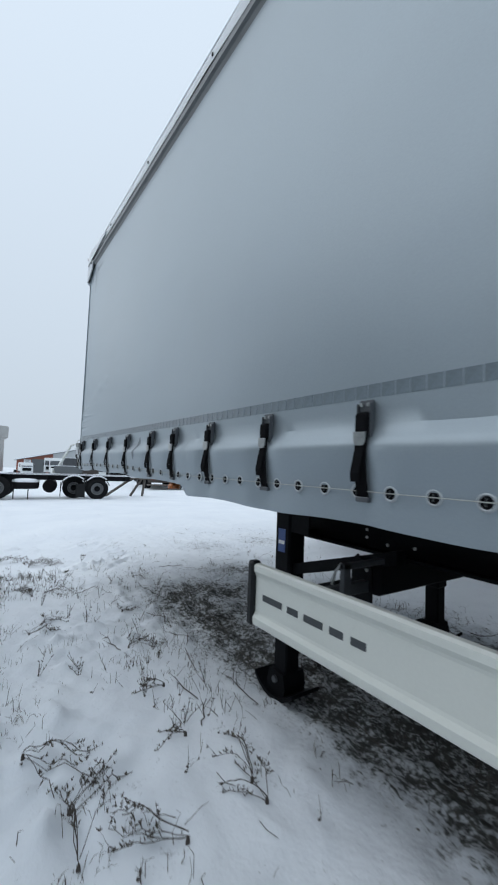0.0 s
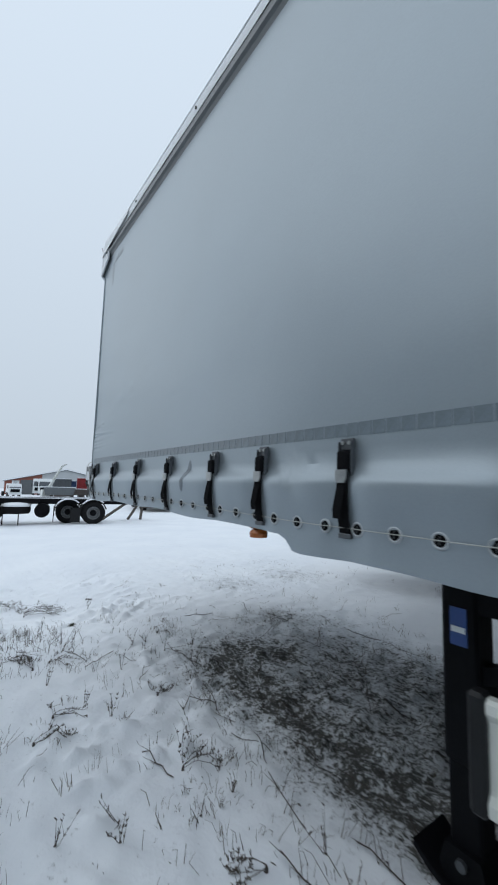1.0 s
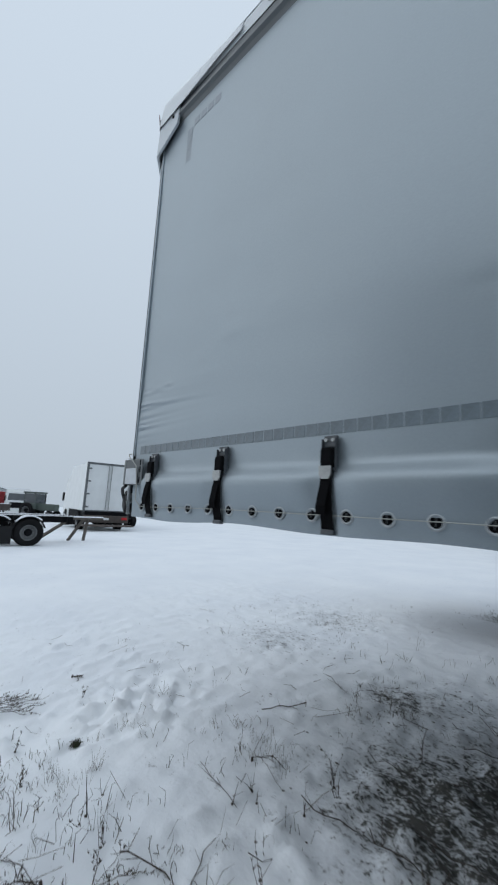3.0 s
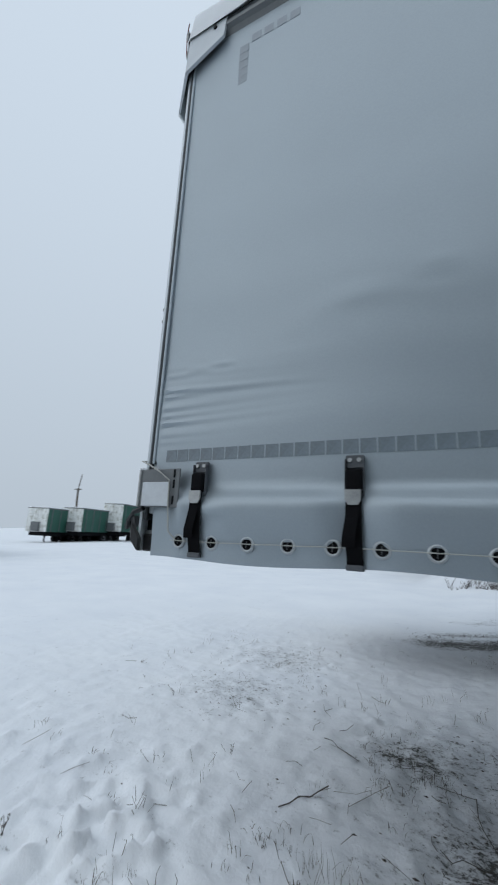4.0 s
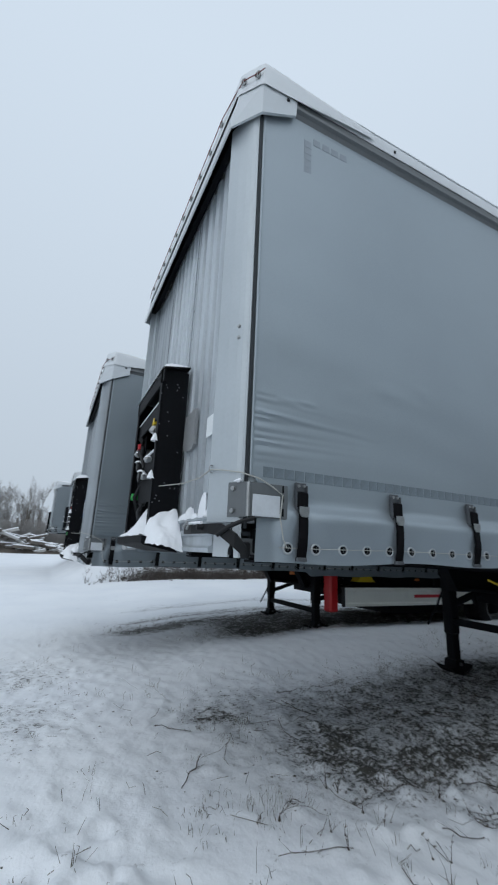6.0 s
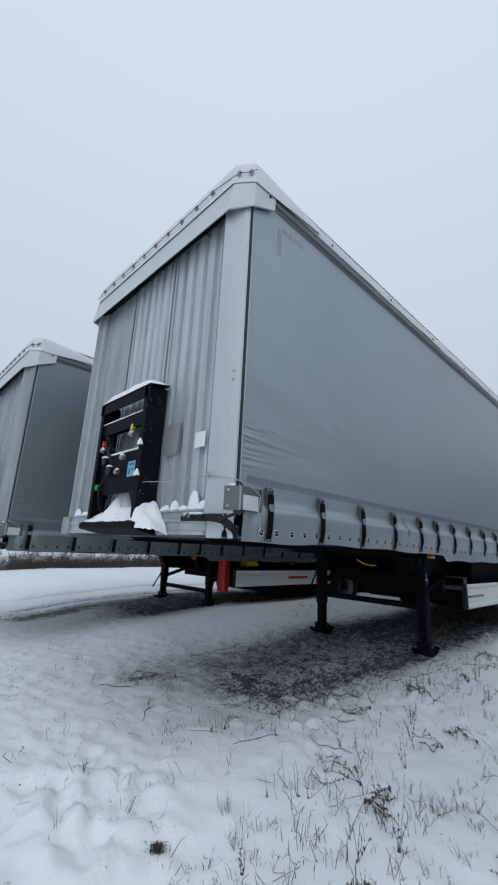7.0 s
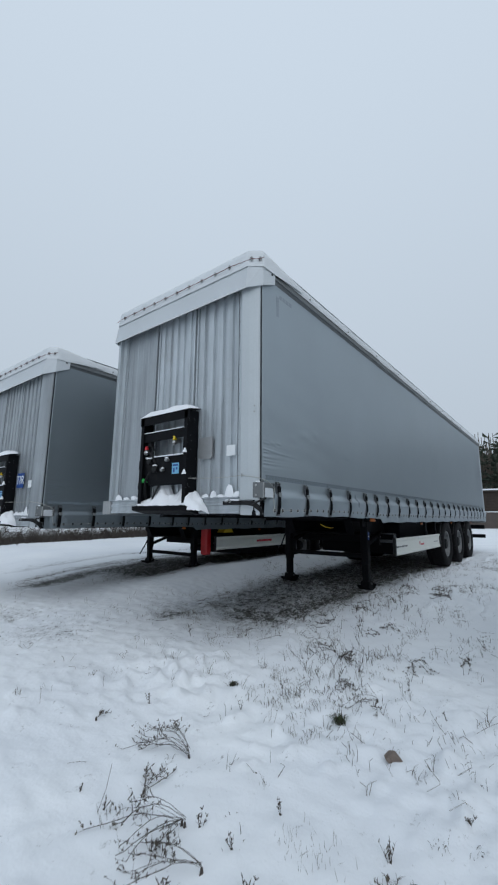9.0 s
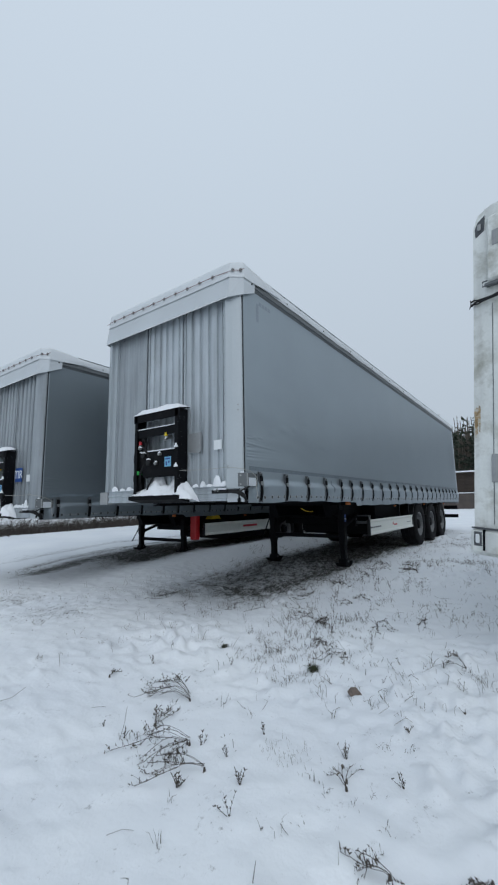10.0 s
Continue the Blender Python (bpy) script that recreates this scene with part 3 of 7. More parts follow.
def text_mesh(body, size, mat, align='CENTER'):
    cu = bpy.data.curves.new("lettering", 'FONT')
    cu.body, cu.size, cu.align_x, cu.align_y = body, size, align, 'CENTER'
    cu.extrude = 0.001
    ob = new("lettering", cu)
    bpy.context.view_layer.update()
    me = bpy.data.meshes.new_from_object(ob.evaluated_get(bpy.context.evaluated_depsgraph_get()))
    bpy.data.objects.remove(ob)
    me.materials.clear()
    me.materials.append(mat)
    return me


def side_curtain(root, mirrored=False):
    ys = list(np.arange(REAR + 0.03, 5.0, 0.0425)) + list(np.arange(5.0, 6.2, 0.03 if not mirrored else 0.06)) + list(np.arange(6.2, 6.321, 0.015)) + [6.326]
    fine = [] if mirrored else [0.395 + 0.0085 * k for k in range(44)]
    levels = [0.0, 0.035, 0.07, 0.10, 0.13, 0.155, 0.175, 0.19, 0.205, 0.22, 0.235, 0.25, 0.265, 0.29, 0.33, 0.38] + fine + [z for z in [0.42 + 0.035 * k for k in range(34)] if not fine or z > 0.78] + [1.66, 1.80, 2.0, 2.3, 2.55]
    s = Shape()

    def place(y, k):
        h = hem_level(y)
        z = h + k * (3.845 - h) / 2.55
        return (SIDE - curtain_bulge(y, z), y - 0.036 * smooth_step(1.66, 1.60, z) * smooth_step(6.05, 6.327, y), z)
    s.sheet(ys, levels, place)
    if not mirrored and ORIGIN[root].x < 3 and FIRST_TRAILER:
        for za, zb, w in ((1.395, 1.585, 0.028),):
            part("smudge", Shape().put([(SIDE - curtain_bulge(4.13 + w * r_ * math.cos(q), za + 0.5 * (zb - za) * (1 + r_ * math.sin(q))) - (0.0035 if r_ < 0.9 else 0.0005), 4.13 + w * r_ * math.cos(q), za + 0.5 * (zb - za) * (1 + r_ * math.sin(q))) for r_ in (0.0, 0.25, 0.5, 0.75, 1.0) for q in [2 * math.pi * i / 14 for i in range(14)]],
                 [(14 * j + i, 14 * j + (i + 1) % 14, 14 * j + 14 + (i + 1) % 14, 14 * j + 14 + i) for j in range(4) for i in range(14)]), DARK_OVAL, root, "dark oval on the curtain", smooth=True)
    ob = part("side_curtain", s, PVC if FIRST_TRAILER else PVC_DARK, root, "taut grey tarpaulin curtain with a wavy hem", smooth=True)
    if mirrored:
        ob.scale = (-1, 1, 1)
        ob.location.x = (SIDE + FAR) - 2 * ORIGIN[root].x
    return ob


def front_wall(root):
    near_post, far_post = Shape(), Shape()
    bow = [(1.162, 6.29), (1.162, 6.345), (1.156, 6.350), (1.160, 6.362), (1.175, 6.378), (1.20, 6.394), (1.25, 6.420), (1.320, 6.449), (1.328, 6.446), (1.330, 6.401), (1.396, 6.396), (1.396, 6.285)]
    near_post.prism(bow, 2, 1.425, 3.70)
    part("corner_post", near_post, POST if FIRST_TRAILER else PANEL_DARK, root)
    # black strip paints the shadow in the gap beside the post
    part("post_gap_shade", Shape().box(1.330, 1.343, 6.396, 6.404, 1.46, 3.70), BLACK, root)
    part("wall_backing", Shape().box(1.39, 3.41, FRONT - 0.075, FRONT - 0.06, 1.47, 3.69), BLACK, root)
    far_post.prism([(SIDE + FAR - x, y) for x, y in bow], 2, 1.46, 3.70)
    part("corner_post", far_post, POST if FIRST_TRAILER else PANEL_DARK, root)
    # dark seal between curtain and post
    part("seal_strip", Shape().box(SIDE + 0.001, SIDE + 0.03, 6.329, 6.344, 1.40, 3.80, 0.002), DARKSEAL, root, "black rubber seal")
    part("keder_rail", Shape().box(SIDE - 0.006, SIDE + 0.012, 6.314, 6.327, 1.62, 3.80, 0.003), PVC, root)
    for k, (x0, x1) in enumerate(((1.416, 2.048), (2.080, 2.733), (2.767, 3.402))):
        s, p = Shape(), []
        depth = (0.028, 0.022, 0.005)[k]
        ribs = (4, 5, 5)[k]
        step = (x1 - x0 - 0.07) / ribs
        p.append((x0, 0.012))
        p.append((x0 + 0.022, 0.012))
        p.append((x0 + 0.026, -0.004))
        for r in range(ribs):
            a = x0 + 0.035 + r * step
            p += [(a + 0.02 * step, -depth * 0.5), (a + 0.30 * step, -depth * 0.5), (a + 0.37 * step, depth * 0.5), (a + 0.60 * step, depth * 0.6), (a + 0.90 * step, depth * 0.5), (a + 0.97 * step, -depth * 0.5)]
        p.append((x1 - 0.026, -0.004))
        p.append((x1 - 0.022, 0.012))
        p.append((x1, 0.012))
        front = [(x, FRONT - 0.012 + d) for x, d in p]
        back = [(x1, FRONT - 0.055), (x0, FRONT - 0.055)]
        s.prism(front + back, 2, 1.46, 3.70)
        # the third panel is darker than the first two
        part("wall_panel", s, PANEL if FIRST_TRAILER and k < 2 else PANEL_DARK, root)
    seams = Shape()
    for x in (2.065, 2.75):
        for z in np.arange(1.6, 3.6, 0.22):
            seams.rod((x - 0.027, FRONT - 0.002, z), (x - 0.027, FRONT + 0.004, z), 0.006, n=6)
    for z in np.arange(1.55, 3.6, 0.16):
        seams.rod((1.386, 6.392, z), (1.386, 6.402, z), 0.005, n=6)
    for z in (2.355, 2.295):
        seams.rod((1.200, 6.384, z), (1.194, 6.395, z), 0.010, n=8)
        seams.rod((1.194, 6.395, z), (1.192, 6.398, z), 0.006, n=6)
    part("rivets", seams, ZINC, root, kind="stuff")
    beam = Shape().prism([(FRONT - 0.06, 1.295), (FRONT + 0.03, 1.295), (FRONT + 0.035, 1.315), (FRONT + 0.018, 1.325), (FRONT + 0.018, 1.37), (FRONT + 0.03, 1.378), (FRONT + 0.03, 1.40), (FRONT + 0.018, 1.408), (FRONT + 0.018, 1.44), (FRONT + 0.04, 1.447), (FRONT + 0.04, 1.46), (FRONT - 0.06, 1.46)], 0, 1.36, FAR - 0.10)
    part("front_sill", beam, PANEL, root, "extruded aluminium sill")
    part("front_sill_end", Shape().box(3.50, 3.66, FRONT - 0.05, FRONT + 0.055, 1.28, 1.45, 0.01), STEEL, root)


def front_cap(root):
    cap = Shape()
    cap.prism([(FRONT + 0.105, 3.622), (FRONT + 0.060, 3.892), (FRONT + 0.0, 3.892), (FRONT + 0.0, 3.886), (FRONT + 0.054, 3.886), (FRONT + 0.099, 3.622)], 0, 1.246, 3.554)
    # black filler stands in for the shade in the hollow cap
    part("cap_cavity_shade", Shape().box(1.26, 3.54, FRONT + 0.006, FRONT + 0.05, 3.70, 3.885, 0.004), BLACK, root)
    part("front_cap", cap, CAP, root, "light grey sheet-metal cap")
    part("cap_lip", Shape().box(1.25, 3.55, FRONT + 0.098, FRONT + 0.112, 3.614, 3.624, 0.003), WHITE, root)
    for flip in (False, True):
        low = [(1.247, FRONT + 0.108, 3.618), (SIDE - 0.036, FRONT - 0.030, 3.665), (SIDE - 0.036, 6.135, 3.772)]
        top = [(1.247, FRONT + 0.064, 3.897), (SIDE - 0.032, FRONT - 0.036, 3.897), (SIDE - 0.032, 6.125, 3.893)]
        inn_l = [(1.247, FRONT + 0.094, 3.618), (SIDE - 0.022, FRONT - 0.036, 3.665), (SIDE - 0.022, 6.135, 3.772)]
        inn_t = [(1.247, FRONT + 0.050, 3.897), (SIDE - 0.018, FRONT - 0.042, 3.897), (SIDE - 0.018, 6.125, 3.893)]
        n = 3
        f = []
        for i in range(n - 1):
            f += [(i, i + 1, n + i + 1, n + i), (2 * n + i, 3 * n + i, 3 * n + i + 1, 2 * n + i + 1), (i, 2 * n + i, 2 * n + i + 1, i + 1), (n + i, n + i + 1, 3 * n + i + 1, 3 * n + i)]
        f += [(0, n, 3 * n, 2 * n), (n - 1, 3 * n - 1, 4 * n - 1, 2 * n - 1)]
        corner = Shape().put([(SIDE + FAR - x if flip else x, y, z) for x, y, z in low + top + inn_l + inn_t], f)
        corner_ob = part("corner_cap", corner, CAP, root, "folded grey corner cap")
        if not flip:
            part("rivet", Shape().rod((SIDE - 0.030, 6.19, 3.862), (SIDE - 0.040, 6.19, 3.862), 0.011, n=10), BLACK, corner_ob)
    # the roof tarpaulin folded over the front edge and round both corners
    p1, p2 = (1.245, FRONT + 0.073), (SIDE - 0.042, FRONT - 0.032)
    line = [(SIDE - 0.042, y, -1.0, 0.0) for y in (5.55, 5.62, 5.75, 5.9, 6.05, 6.2, 6.30)]
    line += [(p2[0], p2[1] - 0.012, -1.0, 0.1), (p2[0] + 0.010, p2[1] + 0.008, -0.9, 0.5)]
    line += [(p1[0] - 0.012, p1[1] - 0.010, -0.45, 0.95), (p1[0] + 0.010, p1[1], -0.1, 1.0)]
    line += [(1.30 + 0.10 * k, p1[1], 0.0, 1.0) for k in range(12)]
    line += [(SIDE + FAR - x, y, -mx, my) for x, y, mx, my in reversed(line)]
    prof = [(0.0, 3.880), (-0.003, 3.93), (-0.008, 3.98), (-0.014, 4.03), (-0.022, 4.072), (-0.036, 4.088), (-0.07, 4.096), (-0.25, 4.075)]

    def over(i, k):
        x, y, mx, my = line[i]
        o, z = prof[k]
        o += 0.005 * noise.noise((x * 3, y * 3, k * 0.4)) * (k > 0)
        back = smooth_step(6.30, 5.55, y)
        low = 3.880 + 0.055 * back
        z = low + (z - 3.880) * (1 - 0.55 * back)
        return (x + mx * o, y + my * o, z + 0.004 * noise.noise((x * 4, y * 4, 7.0)))
    part("roof_flap", Shape().sheet(list(range(len(line))), list(range(len(prof))), over), PVC_WHITE, root, "pale tarpaulin flap folded over", smooth=True)
    rings, holes = Shape(), Shape()
    spots = [((p1[0] + p2[0]) / 2 + (p2[0] - p1[0]) * q, (p1[1] + p2[1]) / 2 + (p2[1] - p1[1]) * q, -0.61, 0.79) for q in (0.27, -0.27)] + [(1.50 + k * 0.213, p1[1], 0.0, 1.0) for k in range(10)]
    lace = [(p2[0] - 0.006, p2[1], 3.985)]
    for x, y, nx, ny in spots:
        z = 3.962
        ring = [(x + nx * 0.006 - ny * 0.015 * math.cos(a), y + ny * 0.006 + nx * 0.015 * math.cos(a), z + 0.021 * math.sin(a)) for a in np.linspace(0, 2 * math.pi, 13)]
        rings.tube(ring, 0.0050, 6)
        rings.tube([(x + nx * d, y + ny * d, z + h) for d, h in ((0.0, -0.024), (0.010, -0.020), (0.014, 0.0), (0.010, 0.020), (0.0, 0.024))], 0.0035, 6)
        holes.rod((x - nx * 0.004, y - ny * 0.004, z), (x + nx * 0.0035, y + ny * 0.0035, z), 0.013, n=10)
        for d in (-0.05, 0.0, 0.05):
            lace.append((x + ny * d * -1.0 * (nx == 0) * -1 + nx * 0.013, y + ny * 0.013, z - 0.006 * (d != 0)))
    lace.append((FAR - 0.06, p1[1] + 0.004, 3.945))
    part("lacing_eyelets", rings, ZINC, root, "dull steel lacing rings", kind="stuff", smooth=True)
    part("eyelet_holes", holes, BLACK, root, kind="stuff")
    part("lacing_cord", Shape().tube(lace, 0.0032, 5), REDCORD, root, "dark red lacing cord")


def roof(root):
    # rail along the top of the curtain, with a shadow groove, and the tarpaulin's edge above
    for x0, sgn in ((SIDE, -1), (FAR, 1)):
        prof = [(x0 + sgn * 0.012, 3.835), (x0 + sgn * 0.030, 3.845), (x0 + sgn * 0.030, 3.868), (x0 + sgn * 0.020, 3.875), (x0 + sgn * 0.022, 3.915), (x0 - sgn * 0.05, 3.92), (x0 - sgn * 0.05, 3.80), (x0 - sgn * 0.004, 3.80)]
        part("roof_rail", Shape().prism(prof, 1, REAR, 6.30), RAIL, root, "grey aluminium roof rail")
    edge = Shape()
    ys = list(np.arange(REAR, 6.16, 0.12))

    def roof_at(y, k):
        x, z = ((SIDE - 0.026, 3.915), (SIDE - 0.03, 3.985), (SIDE - 0.01, 4.035), (SIDE + 0.3, 4.055), (2.38, 4.07), (FAR - 0.3, 4.055), (FAR + 0.01, 4.035), (FAR + 0.03, 3.975), (FAR + 0.026, 3.915))[k]
        return (x + 0.004 * noise.noise((y * 2, k, 1)), y, z + 0.012 * noise.noise((y * 1.7, k * 0.6, 3)))
    edge.sheet(ys, list(range(9)), roof_at)
    part("roof_tarpaulin", edge, PVC_WHITE, root, "pale roof tarpaulin", smooth=True)
    hook = Shape().box(-0.004, 0.01, -0.008, 0.008, -0.010, 0.010, 0.003).mesh("roof_hook", PLASTIC)
    for k in range(11):
        part("roof_hook", hook, PLASTIC, root, at=(SIDE - 0.032, 5.35 - 1.13 * k, 3.955))


def coupling_board(root):
    x0, x1, y0, y1, z0, z1 = 1.96, 2.745, FRONT + 0.02, FRONT + 0.18, 1.40, 2.41
    board = part("coupling_board", Shape().box(x0, x0 + 0.012, y0, y1, z0, z1, 0.003), BLACK, root, "black steel coupling board frame")
    part("side_cheek", Shape().box(x1 - 0.012, x1, y0, y1, z0, z1, 0.003), BLACK, board)
    part("flange", Shape().box(x0 - 0.002, x0 + 0.05, y1, y1 + 0.008, z0, z1, 0.002), BLACK, board)
    part("flange", Shape().box(x1 - 0.05, x1 + 0.002, y1, y1 + 0.008, z0, z1, 0.002), BLACK, board)
    part("top_plate", Shape().prism([(y0, z1 + 0.03), (y1 + 0.008, z1), (y1 + 0.008, z1 - 0.10), (y1 - 0.004, z1 - 0.10), (y1 - 0.004, z1 - 0.008), (y0, z1 + 0.02)], 0, x0 - 0.03, x1 + 0.02), BLACK, board)
    part("upper_tray", Shape().prism([(y0, 2.17), (y0, 2.18), (y1 - 0.01, 2.215), (y1 - 0.01, 2.11), (y1 - 0.02, 2.11), (y1 - 0.02, 2.20)], 0, x0 + 0.012, x1 - 0.012), BLACK, board)
    part("socket_plate", Shape().prism([(x0 + 0.02, 1.935), (x1 - 0.02, 1.935), (x1 - 0.02, 1.76), (x1 - 0.13, 1.60), (x0 + 0.10, 1.60), (x0 + 0.02, 1.68)], 1, y1 - 0.05, y1 - 0.042), BLACK, board)
    part("side_plate", Shape().box(2.56, x1 - 0.012, y1 - 0.05, y1 - 0.042, 1.94, 2.12, 0.002), BLACK, board)
    part("side_plate", Shape().box(x0 + 0.012, 2.07, y1 - 0.05, y1 - 0.042, 1.90, 2.12, 0.002), BLACK, board)
    part("plate_snow", Shape().box(2.02, 2.70, y1 - 0.052, y1 - 0.03, 1.925, 1.94, 0.006), SNOW, board, "snow on the plate edge")
    part("tray_snow", Shape().box(x0 + 0.014, x1 - 0.014, y1 - 0.03, y1 - 0.008, 2.212, 2.226, 0.005), SNOW, board, "thin snow on the tray edge")
    for z in (1.70, 1.93):
        part("snow_clump", Shape().lathe([(0.0, 0.026), (0.02, 0.020), (0.045, 0.008), (0.055, 0.0)], (x0 + 0.016, y1 + 0.016, z), 2, 7), SNOW, board, "clump of snow on the flange", smooth=True)
    bolts = Shape()
    rng = random.Random(5)
    for k in range(19):
        y, z = y0 + 0.03 + 0.14 * rng.random(), z0 + 0.06 + (z1 - z0 - 0.12) * rng.random()
        bolts.rod((x0 - 0.001, y, z), (x0 - 0.004, y, z), 0.0045, n=8)
    part("bolts", bolts, DARKSTEEL, board, kind="stuff")
    coup = [(2.66, 2.02, REDMARK, "red coupling head"), (2.18, 2.09, YELLOW, "yellow coupling head")]
    for x, z, m, lab in coup:
        c = part("air_coupling", Shape().rod((x, y1 - 0.10, z), (x, y1 - 0.02, z - 0.02), 0.024, 0.020, 12).rod((x, y1 - 0.02, z - 0.02), (x, y1 + 0.0, z - 0.05), 0.026, 0.022, 12), ZINC, board, "zinc air coupling")
        part("coupling_cap", Shape().prism([(x - 0.018, z + 0.006), (x + 0.02, z + 0.0), (x + 0.014, z + 0.04), (x - 0.010, z + 0.046)], 1, y1 - 0.03, y1 - 0.005), m, c, lab)
    for x, z, r, m, lab in ((2.60, 1.88, 0.034, PLASTIC, "black electric socket"), (2.50, 1.79, 0.040, PLASTIC, "black electric socket"), (2.30, 1.88, 0.022, ZINC, "zinc test socket"), (2.37, 1.77, 0.020, ZINC, "zinc test socket"), (2.69, 1.665, 0.026, GREEN, "green coupling cap")):
        part("socket", Shape().lathe([(-0.06, r * 0.8), (0.0, r * 0.8), (0.0, r), (0.012, r), (0.02, r * 0.85), (0.022, 0.0)], (x, y1 - 0.02, z), 1, 14), m, board, lab)
    for x, z, w in ((2.60, 1.915, 0.036), (2.50, 1.83, 0.030), (2.30, 1.90, 0.022), (2.36, 1.79, 0.018), (2.63, 1.99, 0.03)):
        bit = Shape().lathe([(0.0, w), (0.008, w * 0.9), (0.016, w * 0.5), (0.019, 0.0)], (x, y1 - 0.018, z - 0.006), 2, 9)
        part("snow_clump", bit, SNOW, board, "clump of snow on a socket", smooth=True)
    part("blue_label", Shape().box(2.12, 2.23, y1 - 0.042, y1 - 0.0385, 1.72, 1.84), BLUE, board, "light blue sticker with pictograms")
    marks = Shape().box(2.135, 2.215, y1 - 0.0386, y1 - 0.0375, 1.805, 1.825).box(2.14, 2.165, y1 - 0.0386, y1 - 0.0375, 1.765, 1.79).box(2.185, 2.21, y1 - 0.0386, y1 - 0.0375, 1.735, 1.785)
    part("pictogram", marks, DKBLUE, board)
    part("hose", Shape().tube([(2.62, y1 - 0.06, 1.78), (2.66, y1 - 0.02, 1.66), (2.72, y1 - 0.06, 1.55), (2.74, y1 - 0.1, 1.42)], 0.014, 8), PLASTIC, board, smooth=True)
    part("hose", Shape().tube([(2.68, y1 - 0.09, 2.0), (2.74, y1 - 0.06, 1.9), (2.745, y1 - 0.08, 1.7), (2.73, y1 - 0.1, 1.45)], 0.011, 8), PLASTIC, board, smooth=True)
    part("hose", Shape().tube([(2.30, y1 - 0.08, 1.80), (2.40, y1 - 0.07, 1.70), (2.6, y1 - 0.08, 1.60)], 0.011, 8), PLASTIC, board, smooth=True)
    part("hose", Shape().tube([(2.66, y1 - 0.05, 2.06), (2.60, y1 - 0.01, 2.09), (2.54, y1 - 0.02, 2.02), (2.58, y1 - 0.03, 1.95), (2.66, y1 - 0.05, 1.93)], 0.016, 8), PLASTIC, board, smooth=True)
    part("hose", Shape().tube([(2.70, y1 - 0.05, 1.98), (2.62, y1 - 0.01, 2.00), (2.56, y1 - 0.02, 1.95), (2.52, y1 - 0.04, 1.86)], 0.013, 8), PLASTIC, board, smooth=True)
    part("hose", Shape().tube([(2.44, y1 - 0.04, 1.60), (2.46, y1 - 0.02, 1.54), (2.55, y1 - 0.05, 1.47), (2.6, y1 - 0.1, 1.42)], 0.012, 8), PLASTIC, board, smooth=True)
    for za, zb in ((1.80, 1.90), (1.56, 1.64)):
        part("side_clip", Shape().box(x1, x1 + 0.04, y1 - 0.05, y1 - 0.01, za, zb, 0.006), PLASTIC, board)
    # step tray under the board
    tray = Shape().prism([(FRONT + 0.02, 1.330), (FRONT + 0.225, 1.372), (FRONT + 0.225, 1.332), (FRONT + 0.215, 1.322), (FRONT + 0.02, 1.285)], 0, x0 - 0.05, x1 + 0.05)
    part("tray", tray, BLACK, root, "black steel step tray")
    part("document_box", Shape().prism([(1.745, 2.105), (1.945, 2.10), (1.945, 1.885), (1.86, 1.865), (1.765, 1.865), (1.745, 1.89)], 1, FRONT + 0.006, FRONT + 0.024), STEEL, root, "bare steel document box")
    part("paper_label", Shape().box(1.428, 1.545, FRONT + 0.016, FRONT + 0.0175, 1.875, 1.985), PAPER, root, "torn white paper label")


